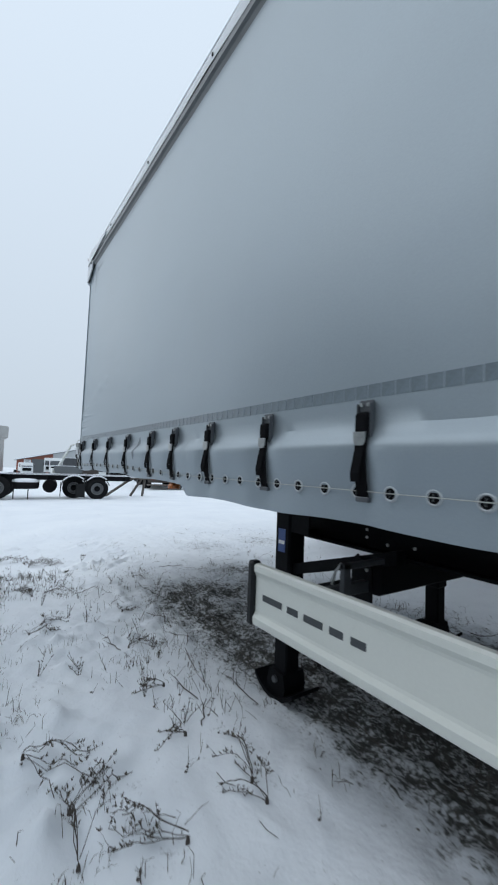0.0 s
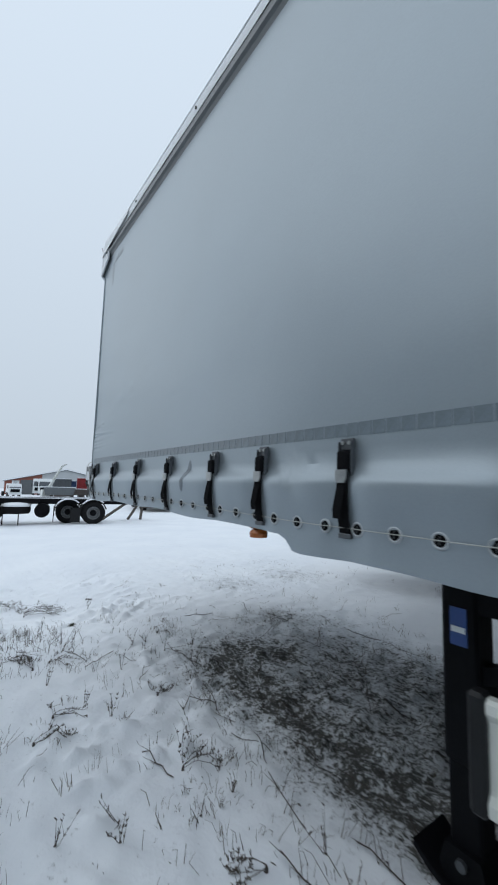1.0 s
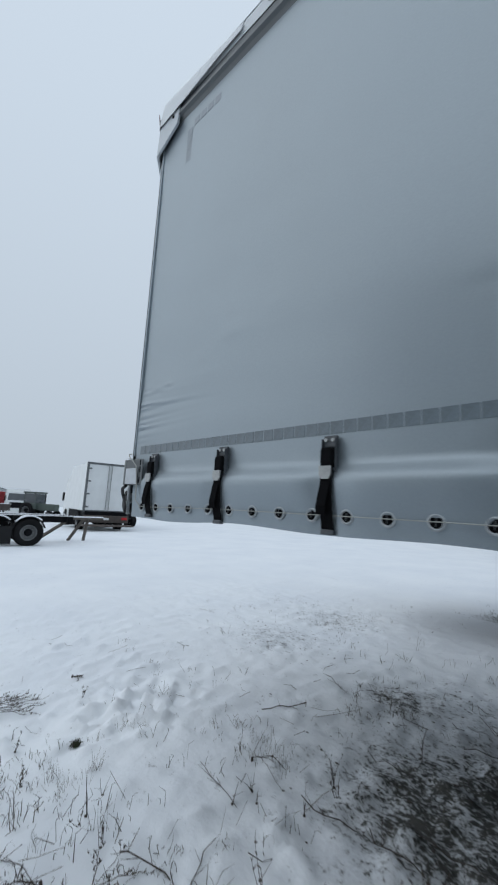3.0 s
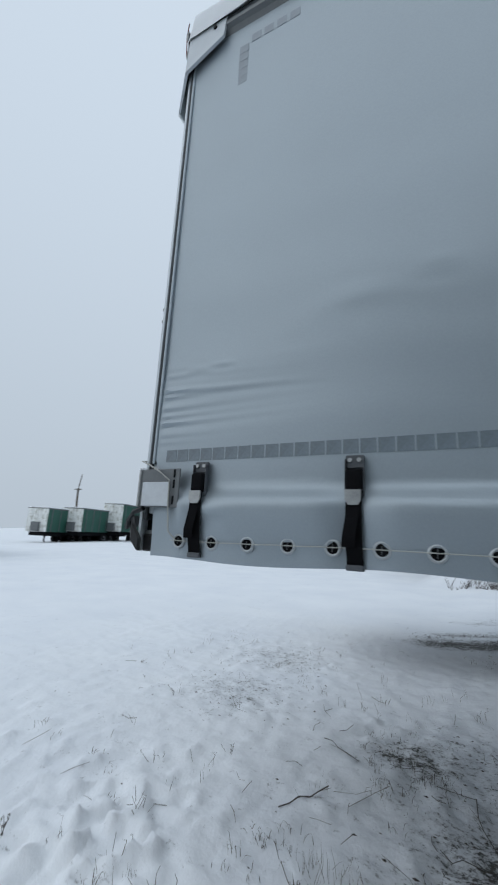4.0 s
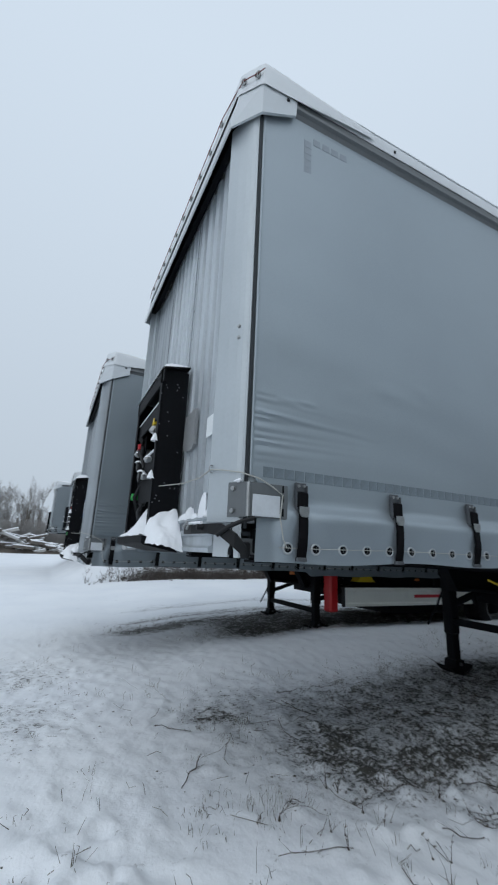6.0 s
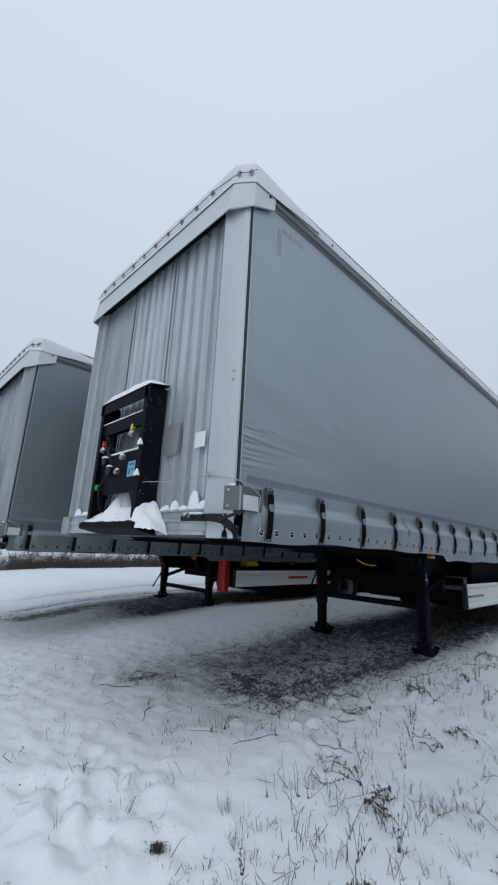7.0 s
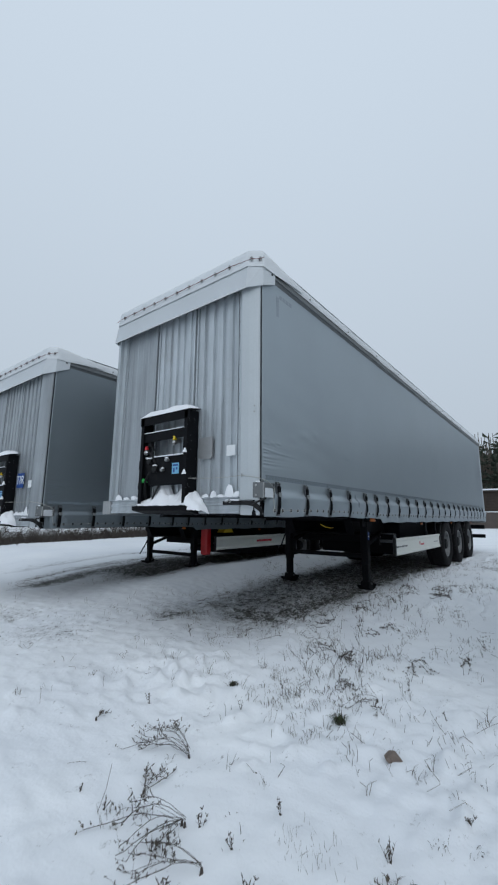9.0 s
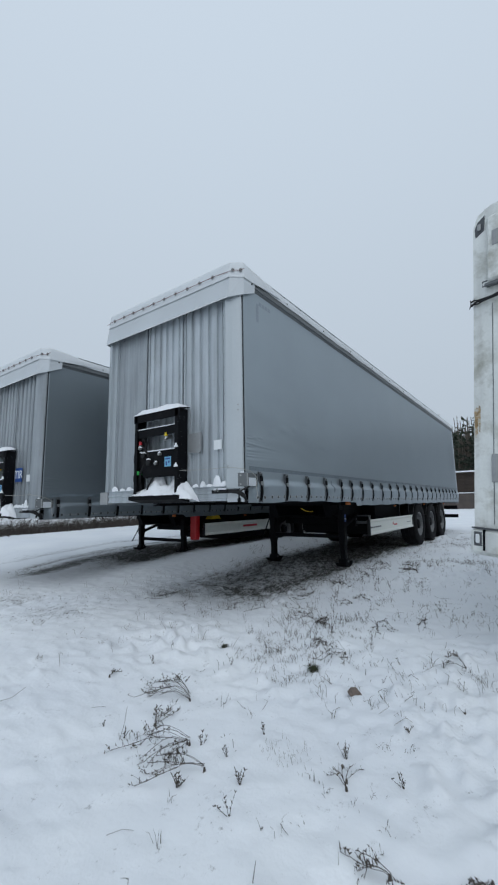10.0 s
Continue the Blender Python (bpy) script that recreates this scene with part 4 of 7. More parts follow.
def corner_fittings(root):
    # hinged plates that wrap round the near front corner
    leaf = [(SIDE - 0.034, 6.340), (1.206, 6.394), (1.202, 6.401), (SIDE - 0.040, 6.348)]
    part("hinge_plate", Shape().prism(leaf, 2, 1.445, 1.592), RAIL, root, "dull steel hinge plate")
    part("side_plate", Shape().box(SIDE - 0.040, SIDE - 0.033, 6.155, 6.345, 1.445, 1.592, 0.003), RAIL, root, "dull steel plate with hinge pin")
    part("white_pouch", Shape().box(SIDE - 0.046, SIDE - 0.041, 6.197, 6.328, 1.450, 1.541, 0.002), POUCH, root, "pale plastic card pouch")
    part("hinge_pin", Shape().rod((SIDE - 0.038, 6.346, 1.447), (SIDE - 0.038, 6.346, 1.590), 0.008, n=10), ZINC, root)
    for z in (1.475, 1.535, 1.575):
        part("hinge_slot", Shape().box(SIDE - 0.0425, SIDE - 0.039, 6.176, 6.184, z - 0.018, z + 0.014, 0.001), BLACK, root)
    for z in (1.47, 1.565):
        part("hinge_bolt", Shape().rod((1.178, 6.384, z), (1.171, 6.396, z), 0.010, n=8), ZINC, root)
    part("plate_snow", Shape().box(1.135, 1.19, 6.365, 6.385, 1.590, 1.606, 0.007), SNOW, root, "snow on the hinge plate")
    hole = [(0.060 + 0.024 * math.cos(q), 1.304 + 0.024 * math.sin(q)) for q in np.linspace(0, math.pi, 9)]
    arch = [(0.0, 1.280), (0.0, 1.44), (0.208, 1.44), (0.208, 1.280), (0.084, 1.280)] + hole + [(0.036, 1.280)]
    part("corner_bracket", Shape().slanted(arch, (1.150, 6.364), (1.358, 6.398), 0.010), CAP, root, "pale grey bracket with arched notch")
    part("bracket_dark", Shape().box(1.20, 1.36, 6.33, 6.375, 1.29, 1.44, 0.004), BLACK, root)
    lever, way = Shape(), [(1.50, 6.495, 1.414, 1.374), (1.40, 6.492, 1.416, 1.374), (1.25, 6.464, 1.416, 1.374), (1.180, 6.438, 1.416, 1.364), (1.138, 6.390, 1.378, 1.318), (1.130, 6.345, 1.328, 1.282)]
    for (xa, ya, ta, ba), (xb, yb, tb, bb) in zip(way, way[1:]):
        lever.put([(xa, ya, ba), (xa, ya, ta), (xb, yb, tb), (xb, yb, bb), (xa + 0.006, ya - 0.012, ba), (xa + 0.006, ya - 0.012, ta), (xb + 0.006, yb - 0.012, tb), (xb + 0.006, yb - 0.012, bb)],
                  [(0, 1, 2, 3), (4, 7, 6, 5), (1, 5, 6, 2), (0, 3, 7, 4), (0, 4, 5, 1), (3, 2, 6, 7)])
    part("latch_lever", lever, PLASTIC, root, "black latch lever")
    part("lever_pivot", Shape().rod((1.30, 6.425, 1.402), (1.30, 6.500, 1.402), 0.012, n=10), PLASTIC, root)
    part("latch_pawl", Shape().tube([(1.110, 6.315, 1.442), (1.120, 6.370, 1.425), (1.150, 6.420, 1.398), (1.180, 6.452, 1.366)], 0.010, 6), PLASTIC, root, "black latch handle")
    part("latch_block", Shape().box(1.165, 1.215, 6.30, 6.352, 1.280, 1.345, 0.006), PLASTIC, root)
    part("lever_snow", Shape().tube([(1.47, 6.489, 1.420), (1.40, 6.488, 1.422), (1.31, 6.474, 1.421)], 0.008, 6), SNOW, root, "snow on the lever", smooth=True)
    part("latch_ring", Shape().tube([(1.46, 6.512, 1.41), (1.43, 6.518, 1.405), (1.40, 6.512, 1.425), (1.385, 6.510, 1.41), (1.40, 6.512, 1.395)], 0.006, 6), ZINC, root)
    # sealing cord from the board round the corner to the first eyelet
    pts = [(2.0, FRONT + 0.16, 1.66), (1.75, FRONT + 0.06, 1.655), (1.5, FRONT + 0.045, 1.655), (1.305, 6.452, 1.660), (1.22, 6.428, 1.648), (SIDE - 0.01, 6.372, 1.632), (SIDE - 0.046, 6.30, 1.608), (SIDE - 0.052, 6.24, 1.578), (SIDE - 0.056, 6.19, 1.545), (SIDE - 0.045, 6.195, 1.45), (SIDE - 0.05, 6.18, 1.36), (SIDE - 0.035, 6.155, 1.33)]
    part("sealing_cord", Shape().tube(pts, 0.0032, 6), CORD, root, "pale plastic customs cord", smooth=True)
    part("cord_eye", Shape().tube([(1.30 - 0.006 * math.cos(a), 6.448 + 0.014 * math.cos(a), 1.662 + 0.018 * math.sin(a)) for a in np.linspace(0, 6.283, 10)], 0.003, 5), ZINC, root)


def chassis(root, shift_z):
    up = 0.24 if shift_z < -0.1 else 0.0
    for x in (1.80, 2.96):
        beam = Shape()
        web = [(6.0, 1.285), (6.0, 1.262), (4.2, 1.262), (3.02, 1.262), (2.86, 0.985), (1.0, 0.97), (-6.5, 0.93), (-6.5, 1.285)]
        beam.prism(web, 0, x - 0.005, x + 0.005)
        for (ya, za), (yb, zb) in zip(web[1:6], web[2:7]):
            beam.put([(x - 0.07, ya, za), (x + 0.07, ya, za), (x + 0.07, yb, zb), (x - 0.07, yb, zb), (x - 0.07, ya, za - 0.014), (x + 0.07, ya, za - 0.014), (x + 0.07, yb, zb - 0.014), (x - 0.07, yb, zb - 0.014)],
                     [(0, 1, 2, 3), (4, 7, 6, 5), (0, 4, 5, 1), (1, 5, 6, 2), (2, 6, 7, 3), (3, 7, 4, 0)])
        beam.box(x - 0.07, x + 0.07, -6.5, 6.0, 1.27, 1.285)
        part("main_beam", beam, BLACK, root, "black chassis beam")
    cross = Shape().box(SIDE + 0.08, FAR - 0.08, -0.03, 0.03, -0.045, 0.045, 0.004).mesh("cross_member", BLACK)
    for k in range(22):
        part("cross_member", cross, BLACK, root, at=(0, 5.7 - 0.57 * k, 1.335 if k < 5 else 1.245))
    part("floor_deck", Shape().box(SIDE + 0.03, FAR - 0.03, REAR + 0.05, FRONT - 0.02, 1.295, 1.36), RAIL, root)
    part("side_rave", Shape().box(SIDE + 0.02, SIDE + 0.06, REAR + 0.05, FRONT - 0.1, 1.30, 1.40, 0.006), BLACK, root)
    part("side_rave", Shape().box(FAR - 0.06, FAR - 0.02, REAR + 0.05, FRONT - 0.1, 1.30, 1.40, 0.006), BLACK, root)
    # landing legs
    for x in (1.60, 3.10):
        leg = part("landing_leg", Shape().box(x - 0.062, x + 0.062, 2.69, 2.82, 0.50 + up, 1.28, 0.012), BLACK, root, "black landing leg")
        part("inner_leg", Shape().box(x - 0.050, x + 0.050, 2.70, 2.81, 0.20 + up, 0.52 + up, 0.008), BLACK, leg)
        arc = [(2.755 + d, 0.095 + 2.6 * d * d) for d in np.linspace(-0.165, 0.165, 11)]
        foot = Shape().prism([(a, b + up) for a, b in arc + [(a, b + 0.022) for a, b in reversed(arc)]], 0, x - 0.10, x + 0.10)
        foot.prism([(a, b + up) for a, b in ((2.69, 0.11), (2.82, 0.11), (2.835, 0.17), (2.815, 0.24), (2.695, 0.24), (2.675, 0.17))], 0, x - 0.075, x + 0.075)
        part("foot", foot, BLACK, leg)
        part("foot_pin", Shape().rod((x - 0.09, 2.755, 0.20 + up), (x + 0.09, 2.755, 0.20 + up), 0.018, n=10), DARKSTEEL, leg)
        part("gusset", Shape().prism([(2.82, 1.27), (2.96, 1.27), (2.96, 1.14), (2.93, 1.12), (2.82, 1.12)], 0, x - 0.05, x - 0.04), BLACK, leg)
        part("gusset", Shape().prism([(2.69, 1.27), (2.69, 1.02), (2.55, 1.02), (2.55, 1.27)], 0, x - 0.05, x - 0.04), BLACK, leg)
        brace = Shape()
        brace.put([(x - 0.03, 2.70, 0.84), (x + 0.03, 2.70, 0.84), (x + 0.03, 2.02, 1.04), (x - 0.03, 2.02, 1.04), (x - 0.03, 2.70, 0.78), (x + 0.03, 2.70, 0.78), (x + 0.03, 2.02, 0.98), (x - 0.03, 2.02, 0.98)],
                  [(0, 1, 2, 3), (4, 7, 6, 5), (0, 4, 5, 1), (1, 5, 6, 2), (2, 6, 7, 3), (3, 7, 4, 0)])
        part("brace", brace, BLACK, leg)
    part("leg_crossbar", Shape().box(1.66, 3.04, 2.72, 2.79, 0.60, 0.67, 0.006), BLACK, root)
    part("gear_shaft", Shape().rod((1.66, 2.755, 1.0), (3.04, 2.755, 1.0), 0.018, n=10), BLACK, root)
    part("crank", Shape().tube([(3.17, 2.66, 1.0), (3.24, 2.66, 0.99), (3.25, 2.74, 0.86), (3.26, 2.80, 0.74), (3.30, 2.80, 0.70), (3.34, 2.86, 0.56)], 0.013, 8), BLACK, root, smooth=True)
    # tanks and brackets between beams
    part("air_tank", Shape().lathe([(0, 0), (0.01, 0.09), (0.05, 0.125), (0.85, 0.125), (0.89, 0.09), (0.90, 0)], (1.95, 0.30, 0.92), 0, 20), BLACK, root, smooth=True)
    for y in (-0.5, -0.85):
        part("rear_bracket", Shape().prism([(y + 0.22, 1.27), (y + 0.22, 0.72), (y + 0.17, 0.70), (y + 0.04, 0.70), (y, 0.76), (y, 1.27)], 0, 1.52, 1.53), BLACK, root)
    part("bracket_foot", Shape().box(1.30, 1.345, 2.07, 2.095, 0.76, 1.00, 0.004).box(1.30, 1.56, 2.07, 2.095, 0.975, 1.00, 0.004), DARKSTEEL, root, "galvanised guard bracket")
    part("bracket_plate", Shape().prism([(2.25, 0.79), (2.25, 0.965), (2.22, 0.992), (2.135, 0.94), (2.135, 0.79)], 0, 1.552, 1.562), BLACK, root)
    part("cross_tube", Shape().box(1.562, 3.14, 2.10, 2.22, 0.825, 0.955, 0.008), BLACK, root)
    part("guard_arm", Shape().box(1.30, 1.556, 2.150, 2.185, 0.835, 0.885, 0.004), DARKSTEEL, root, "galvanised guard arm")
    part("pull_rod", Shape().tube([(1.33, 2.11, 0.995), (1.31, 2.125, 0.96), (1.30, 2.135, 0.905)], 0.006, 6), ZINC, root, "short bent steel rod")
    # zinc discs stand in for daylight showing through holes in the frame
    bolts = Shape()
    for y, z in ((2.30, 1.12), (2.36, 1.07), (2.13, 1.11), (2.04, 1.12), (2.36, 1.03), (2.23, 1.01), (2.08, 1.02)):
        bolts.rod((1.796, y, z), (1.789, y, z), 0.008, n=8)
    for y, z in ((2.16, 0.93), (2.16, 0.85)):
        bolts.rod((1.553, y, z), (1.546, y, z), 0.008, n=8)
    part("hole_light_spots", bolts, ZINC, root, kind="stuff")
    part("pallet_box", Shape().box(1.50, 3.20, -0.42, 1.25, 0.56, 1.25, 0.015), BLACK, root, "black pallet storage box")
    part("air_reservoir", Shape().lathe([(0, 0), (0.01, 0.11), (0.05, 0.14), (0.55, 0.14), (0.59, 0.11), (0.60, 0)], (2.0, -0.35, 0.95), 0, 20), BLACK, root, smooth=True)
    # guard posts
    for y in (0.45, -0.30):
        part("guard_post", Shape().box(1.21, 1.25, y - 0.035, y + 0.035, 0.72, 1.27, 0.006), BLACK, root)
        part("guard_clip", Shape().box(1.195, 1.235, y - 0.02, y + 0.02, 0.925, 1.01, 0.004), BLACK, root)


def side_guard(root, variant, up):
    y0, y1 = -0.43, 2.50
    prof = [(1.168, 0.652), (1.176, 0.645), (1.200, 0.645), (1.205, 0.70), (1.205, 0.87), (1.200, 0.925), (1.176, 0.925), (1.166, 0.916), (1.166, 0.892), (1.178, 0.872), (1.181, 0.86), (1.181, 0.712), (1.178, 0.70), (1.166, 0.682)]
    prof = [(a, b + up) for a, b in prof]
    g = part("side_guard", Shape().prism(prof, 1, y0, y1), GUARD, root, "cream-white aluminium side guard")
    part("end_cap", Shape().box(1.158, 1.212, y1, y1 + 0.045, 0.640 + up, 0.935 + up, 0.010), PLASTIC, g, "black plastic end cap")
    part("end_cap", Shape().box(1.158, 1.212, y0 - 0.045, y0, 0.640 + up, 0.935 + up, 0.010), PLASTIC, g, "black plastic end cap")
    if variant == 0:
        y = 2.445
        for w in (0.138, 0.068, 0.106, 0.068, 0.068):
            part("print_bar", Shape().box(1.1795, 1.1812, y - w, y, 0.768, 0.796), GREYMARK, g)
            y -= w + 0.035
        logo = Shape().box(1.1795, 1.1812, 0.80, 1.03, 0.755, 0.785).box(1.1795, 1.1812, 1.05, 1.10, 0.775, 0.83)
        part("emblem", logo, REDMARK, g, "plain red emblem")
        part("print_bar", Shape().box(1.1795, 1.1812, -0.28, 0.02, 0.77, 0.79), PALEMARK, g)
    else:
        part("emblem", Shape().box(1.1795, 1.1812, 0.38, 1.02, 0.765 + up, 0.815 + up), REDMARK, g, "plain red bar emblem")


def running_gear(root):
    for k, y in enumerate((-1.12, -2.46, -3.80)):
        part("axle", Shape().rod((1.5, y, 0.68), (3.26, y, 0.68), 0.065, n=14), BLACK, root, smooth=True)
        for x, turn in ((1.17, 0.0), (FAR - 0.04, math.pi)):
            w = part("wheel", Shape().rod((0.16, 0, 0), (0.30, 0, 0), 0.13, n=16), BLACK, root, "black-tyred trailer wheel with silver rim", at=(x, y, 0.68))
            w.rotation_euler = (0.3 * k, 0, turn)
            for name, (me, lab) in WHEEL_PARTS.items():
                part(name, me, None, w, lab, at=ORIGIN[w], kind="stuff" if name == "wheel_nuts" else "")
        arc = [(y + 0.60 * math.cos(a), 0.68 + 0.60 * math.sin(a)) for a in np.linspace(0.35, math.pi - 0.35, 14)]
        arc += [(y + 0.575 * math.cos(a), 0.68 + 0.575 * math.sin(a)) for a in np.linspace(math.pi - 0.35, 0.35, 14)]
        part("mudguard", Shape().prism([(a, min(b, 1.17)) for a, b in arc], 0, 1.19, 1.60), PLASTIC, root)
        part("mudguard", Shape().prism([(a, min(b, 1.17)) for a, b in arc], 0, FAR - 0.44, FAR - 0.03), PLASTIC, root)
    rear = Shape().box(SIDE + 0.05, FAR - 0.05, REAR - 0.14, REAR - 0.02, 0.62, 0.74, 0.01)
    part("rear_bumper", rear, BLACK, root)
    for x in (1.75, 2.93):
        part("bumper_arm", Shape().box(x, x + 0.08, REAR - 0.10, REAR + 0.5, 0.70, 1.18, 0.006), BLACK, root)
    part("rear_sill", Shape().box(SIDE, FAR, REAR - 0.06, REAR + 0.05, 1.14, 1.32, 0.01), STEEL, root)
    part("rear_lamp", Shape().box(SIDE + 0.05, SIDE + 0.5, REAR - 0.10, REAR - 0.03, 0.92, 1.06, 0.012), BLACK, root)
    for x0, x1 in ((SIDE + 0.01, 2.375), (2.385, FAR - 0.01)):
        door = part("rear_door", Shape().box(x0, x1, REAR - 0.02, REAR + 0.02, 1.32, 3.90, 0.006), PANEL, root, "grey rear door")
        part("door_bar", Shape().rod((x0 + 0.3, REAR - 0.035, 1.25), (x0 + 0.3, REAR - 0.035, 3.88), 0.016, n=8), ZINC, door)
    part("rear_post", Shape().box(SIDE - 0.01, SIDE + 0.09, REAR - 0.02, REAR + 0.06, 1.18, 3.93, 0.01), PANEL, root)
    part("rear_post", Shape().box(FAR - 0.09, FAR + 0.01, REAR - 0.02, REAR + 0.06, 1.18, 3.93, 0.01), PANEL, root)


def trailer(shift, variant, label):
    base = Vector((2.38, 0.0, 0.14))
    root = thing("semi_trailer", base, label, "trailer", "row of curtain trailers")
    side_curtain(root)
    side_curtain(root, mirrored=True)
    front_wall(root)
    front_cap(root)
    roof(root)
    coupling_board(root)
    corner_fittings(root)
    chassis(root, shift[2])
    side_guard(root, variant, 0.10 if variant else 0.0)
    running_gear(root)
    for y in STRAPS:
        st = part("strap", Shape().box(-0.012, -0.004, -0.022, 0.022, -0.05, 0.0, 0.002), BLACK, root, "black webbing strap with zinc buckle", at=(SIDE, y, 1.605))
        for name, (me, lab) in STRAP_PARTS.items():
            part(name, me, None, st, lab, at=ORIGIN[st])
    y = 6.145
    cord = []
    while y > REAR + 0.1:
        z = 1.327 + 0.01 * smooth_step(6.1, 5.4, y) - 0.028 * smooth_step(4.6, 3.0, y)
        part("eyelet", DULL_EYELET if variant else EYELET, None, root, at=(SIDE - curtain_bulge(y, z) - 0.001, y, z))
        for dy, dx in ((0.04, -0.012), (0.0, -0.011), (-0.04, -0.012)):
            cord.append((SIDE - curtain_bulge(y + dy, z) + dx, y + dy, z + 0.001))
        y -= 0.1425
    part("hem_cord", Shape().tube(cord, 0.0017, 5), CORD, root, "pale customs cord", smooth=True)
    part("marker_lamp", Shape().lathe([(0, 0.040), (0.02, 0.042), (0.034, 0.032), (0.038, 0)], (1.175, 3.47, 1.212), 2, 14).box(1.145, 1.205, 3.44, 3.50, 1.25, 1.275, 0.004), ORANGE, root, "orange side marker lamp")
    for k in range(3):
        part("marker_lamp", Shape().box(1.15, 1.17, 0.9 - 2.6 * k, 1.0 - 2.6 * k, 1.14, 1.18, 0.006), ORANGE, root, "orange side marker lamp")
    if variant == 0:
        part("leg_sticker", Shape().box(1.5355, 1.5385, 2.725, 2.785, 0.90, 1.03), DKBLUE, root, "blue and white sticker")
        part("sticker_band", Shape().box(1.534, 1.5365, 2.73, 2.78, 0.945, 0.965), PAPER, root)
        part("yellow_hose", Shape().tube([(1.9, 3.75, 1.16), (1.88, 3.62, 1.115), (1.86, 3.48, 1.10), (1.85, 3.42, 1.105)], 0.008, 6), YELLOW, root, "yellow cable", smooth=True)
        far_tape = Shape()
        y, k = 6.235, 0
        while y > REAR + 0.1:
            at = (SIDE - curtain_bulge(y, 1.65) - 0.0012, y, 1.650)
            if k < 130:
                part("tape_square", TAPE_SQUARE, None, root, at=at)
            else:
                far_tape.box(at[0] - 0.0006, at[0] + 0.004, y - 0.0255, y + 0.0255, 1.6265, 1.6735)
            y, k = y - 0.0545, k + 1
        part("tape_run", far_tape, TAPE, root, kind="stuff")
        for k in range(5):
            part("tape_square", FADED_SQUARE, None, root, at=(SIDE - curtain_bulge(6.03, 3.66 - 0.0475 * k) - 0.001, 6.03, 3.66 - 0.0475 * k))
        for k in range(4):
            part("tape_square", FADED_SQUARE, None, root, at=(SIDE - curtain_bulge(5.965 - 0.066 * k, 3.7) - 0.001, 5.965 - 0.066 * k, 3.70))
    else:
        part("tape_run", Shape().box(SIDE - 0.006, SIDE - 0.001, REAR + 0.1, 6.26, 1.627, 1.673), TAPE, root, "faded reflective tape strip")
        part("extinguisher_box", Shape().box(1.28, 1.47, 2.54, 2.70, 0.65, 1.24, 0.025), RED, root, "bright red extinguisher box")
        part("wheel_chock", Shape().prism([(1.75, 1.10), (2.12, 1.10), (2.0, 1.25), (1.9, 1.28)], 0, 1.32, 1.50), YELLOW, root, "yellow wheel chock")
        part("tir_plate", Shape().box(1.67, 1.90, FRONT + 0.026, FRONT + 0.034, 1.88, 2.11, 0.002), DKBLUE, root, "blue plate lettered TIR in white")
        t = part("plate_lettering", text_mesh("TIR", 0.19, PAPER), None, root, at=(1.785, FRONT + 0.0355, 1.995))
        t.rotation_euler = (radians(90), 0, radians(180))
    root.location = base + Vector(shift)
    return root


trailer((0, 0, 0), 0, "silver-grey curtain-side semi-trailer parked on its landing legs")
FIRST_TRAILER = False
T2 = trailer((3.80, 0.28, -0.20), 1, "dull dark-grey curtain-side semi-trailer with a red extinguisher box")
for dx, dy, dz in ((15.6, -0.25, 0.66), (19.4, 0.0, 0.66), (23.2, 0.75, 0.62)):
    far = copy_thing(T2, Matrix.Translation(Vector((2.38 + dx, dy, 0.14 + dz))))
    tagged(far, "dull dark-grey curtain-side semi-trailer further along the row")
    for o in list(far.children):
        if o.name.split(".")[0] in ("extinguisher_box", "tir_plate", "plate_lettering", "wheel_chock"):
            bpy.data.objects.remove(o)


# snow lying on the trailers
def snow_lump(outline_fn, nu, nv, name, label, group=""):
    s = Shape()
    s.sheet([i / nu for i in range(nu + 1)], [j / nv for j in range(nv + 1)], outline_fn)
    return single(name, s, SNOW, label, "snow", group, smooth=True)


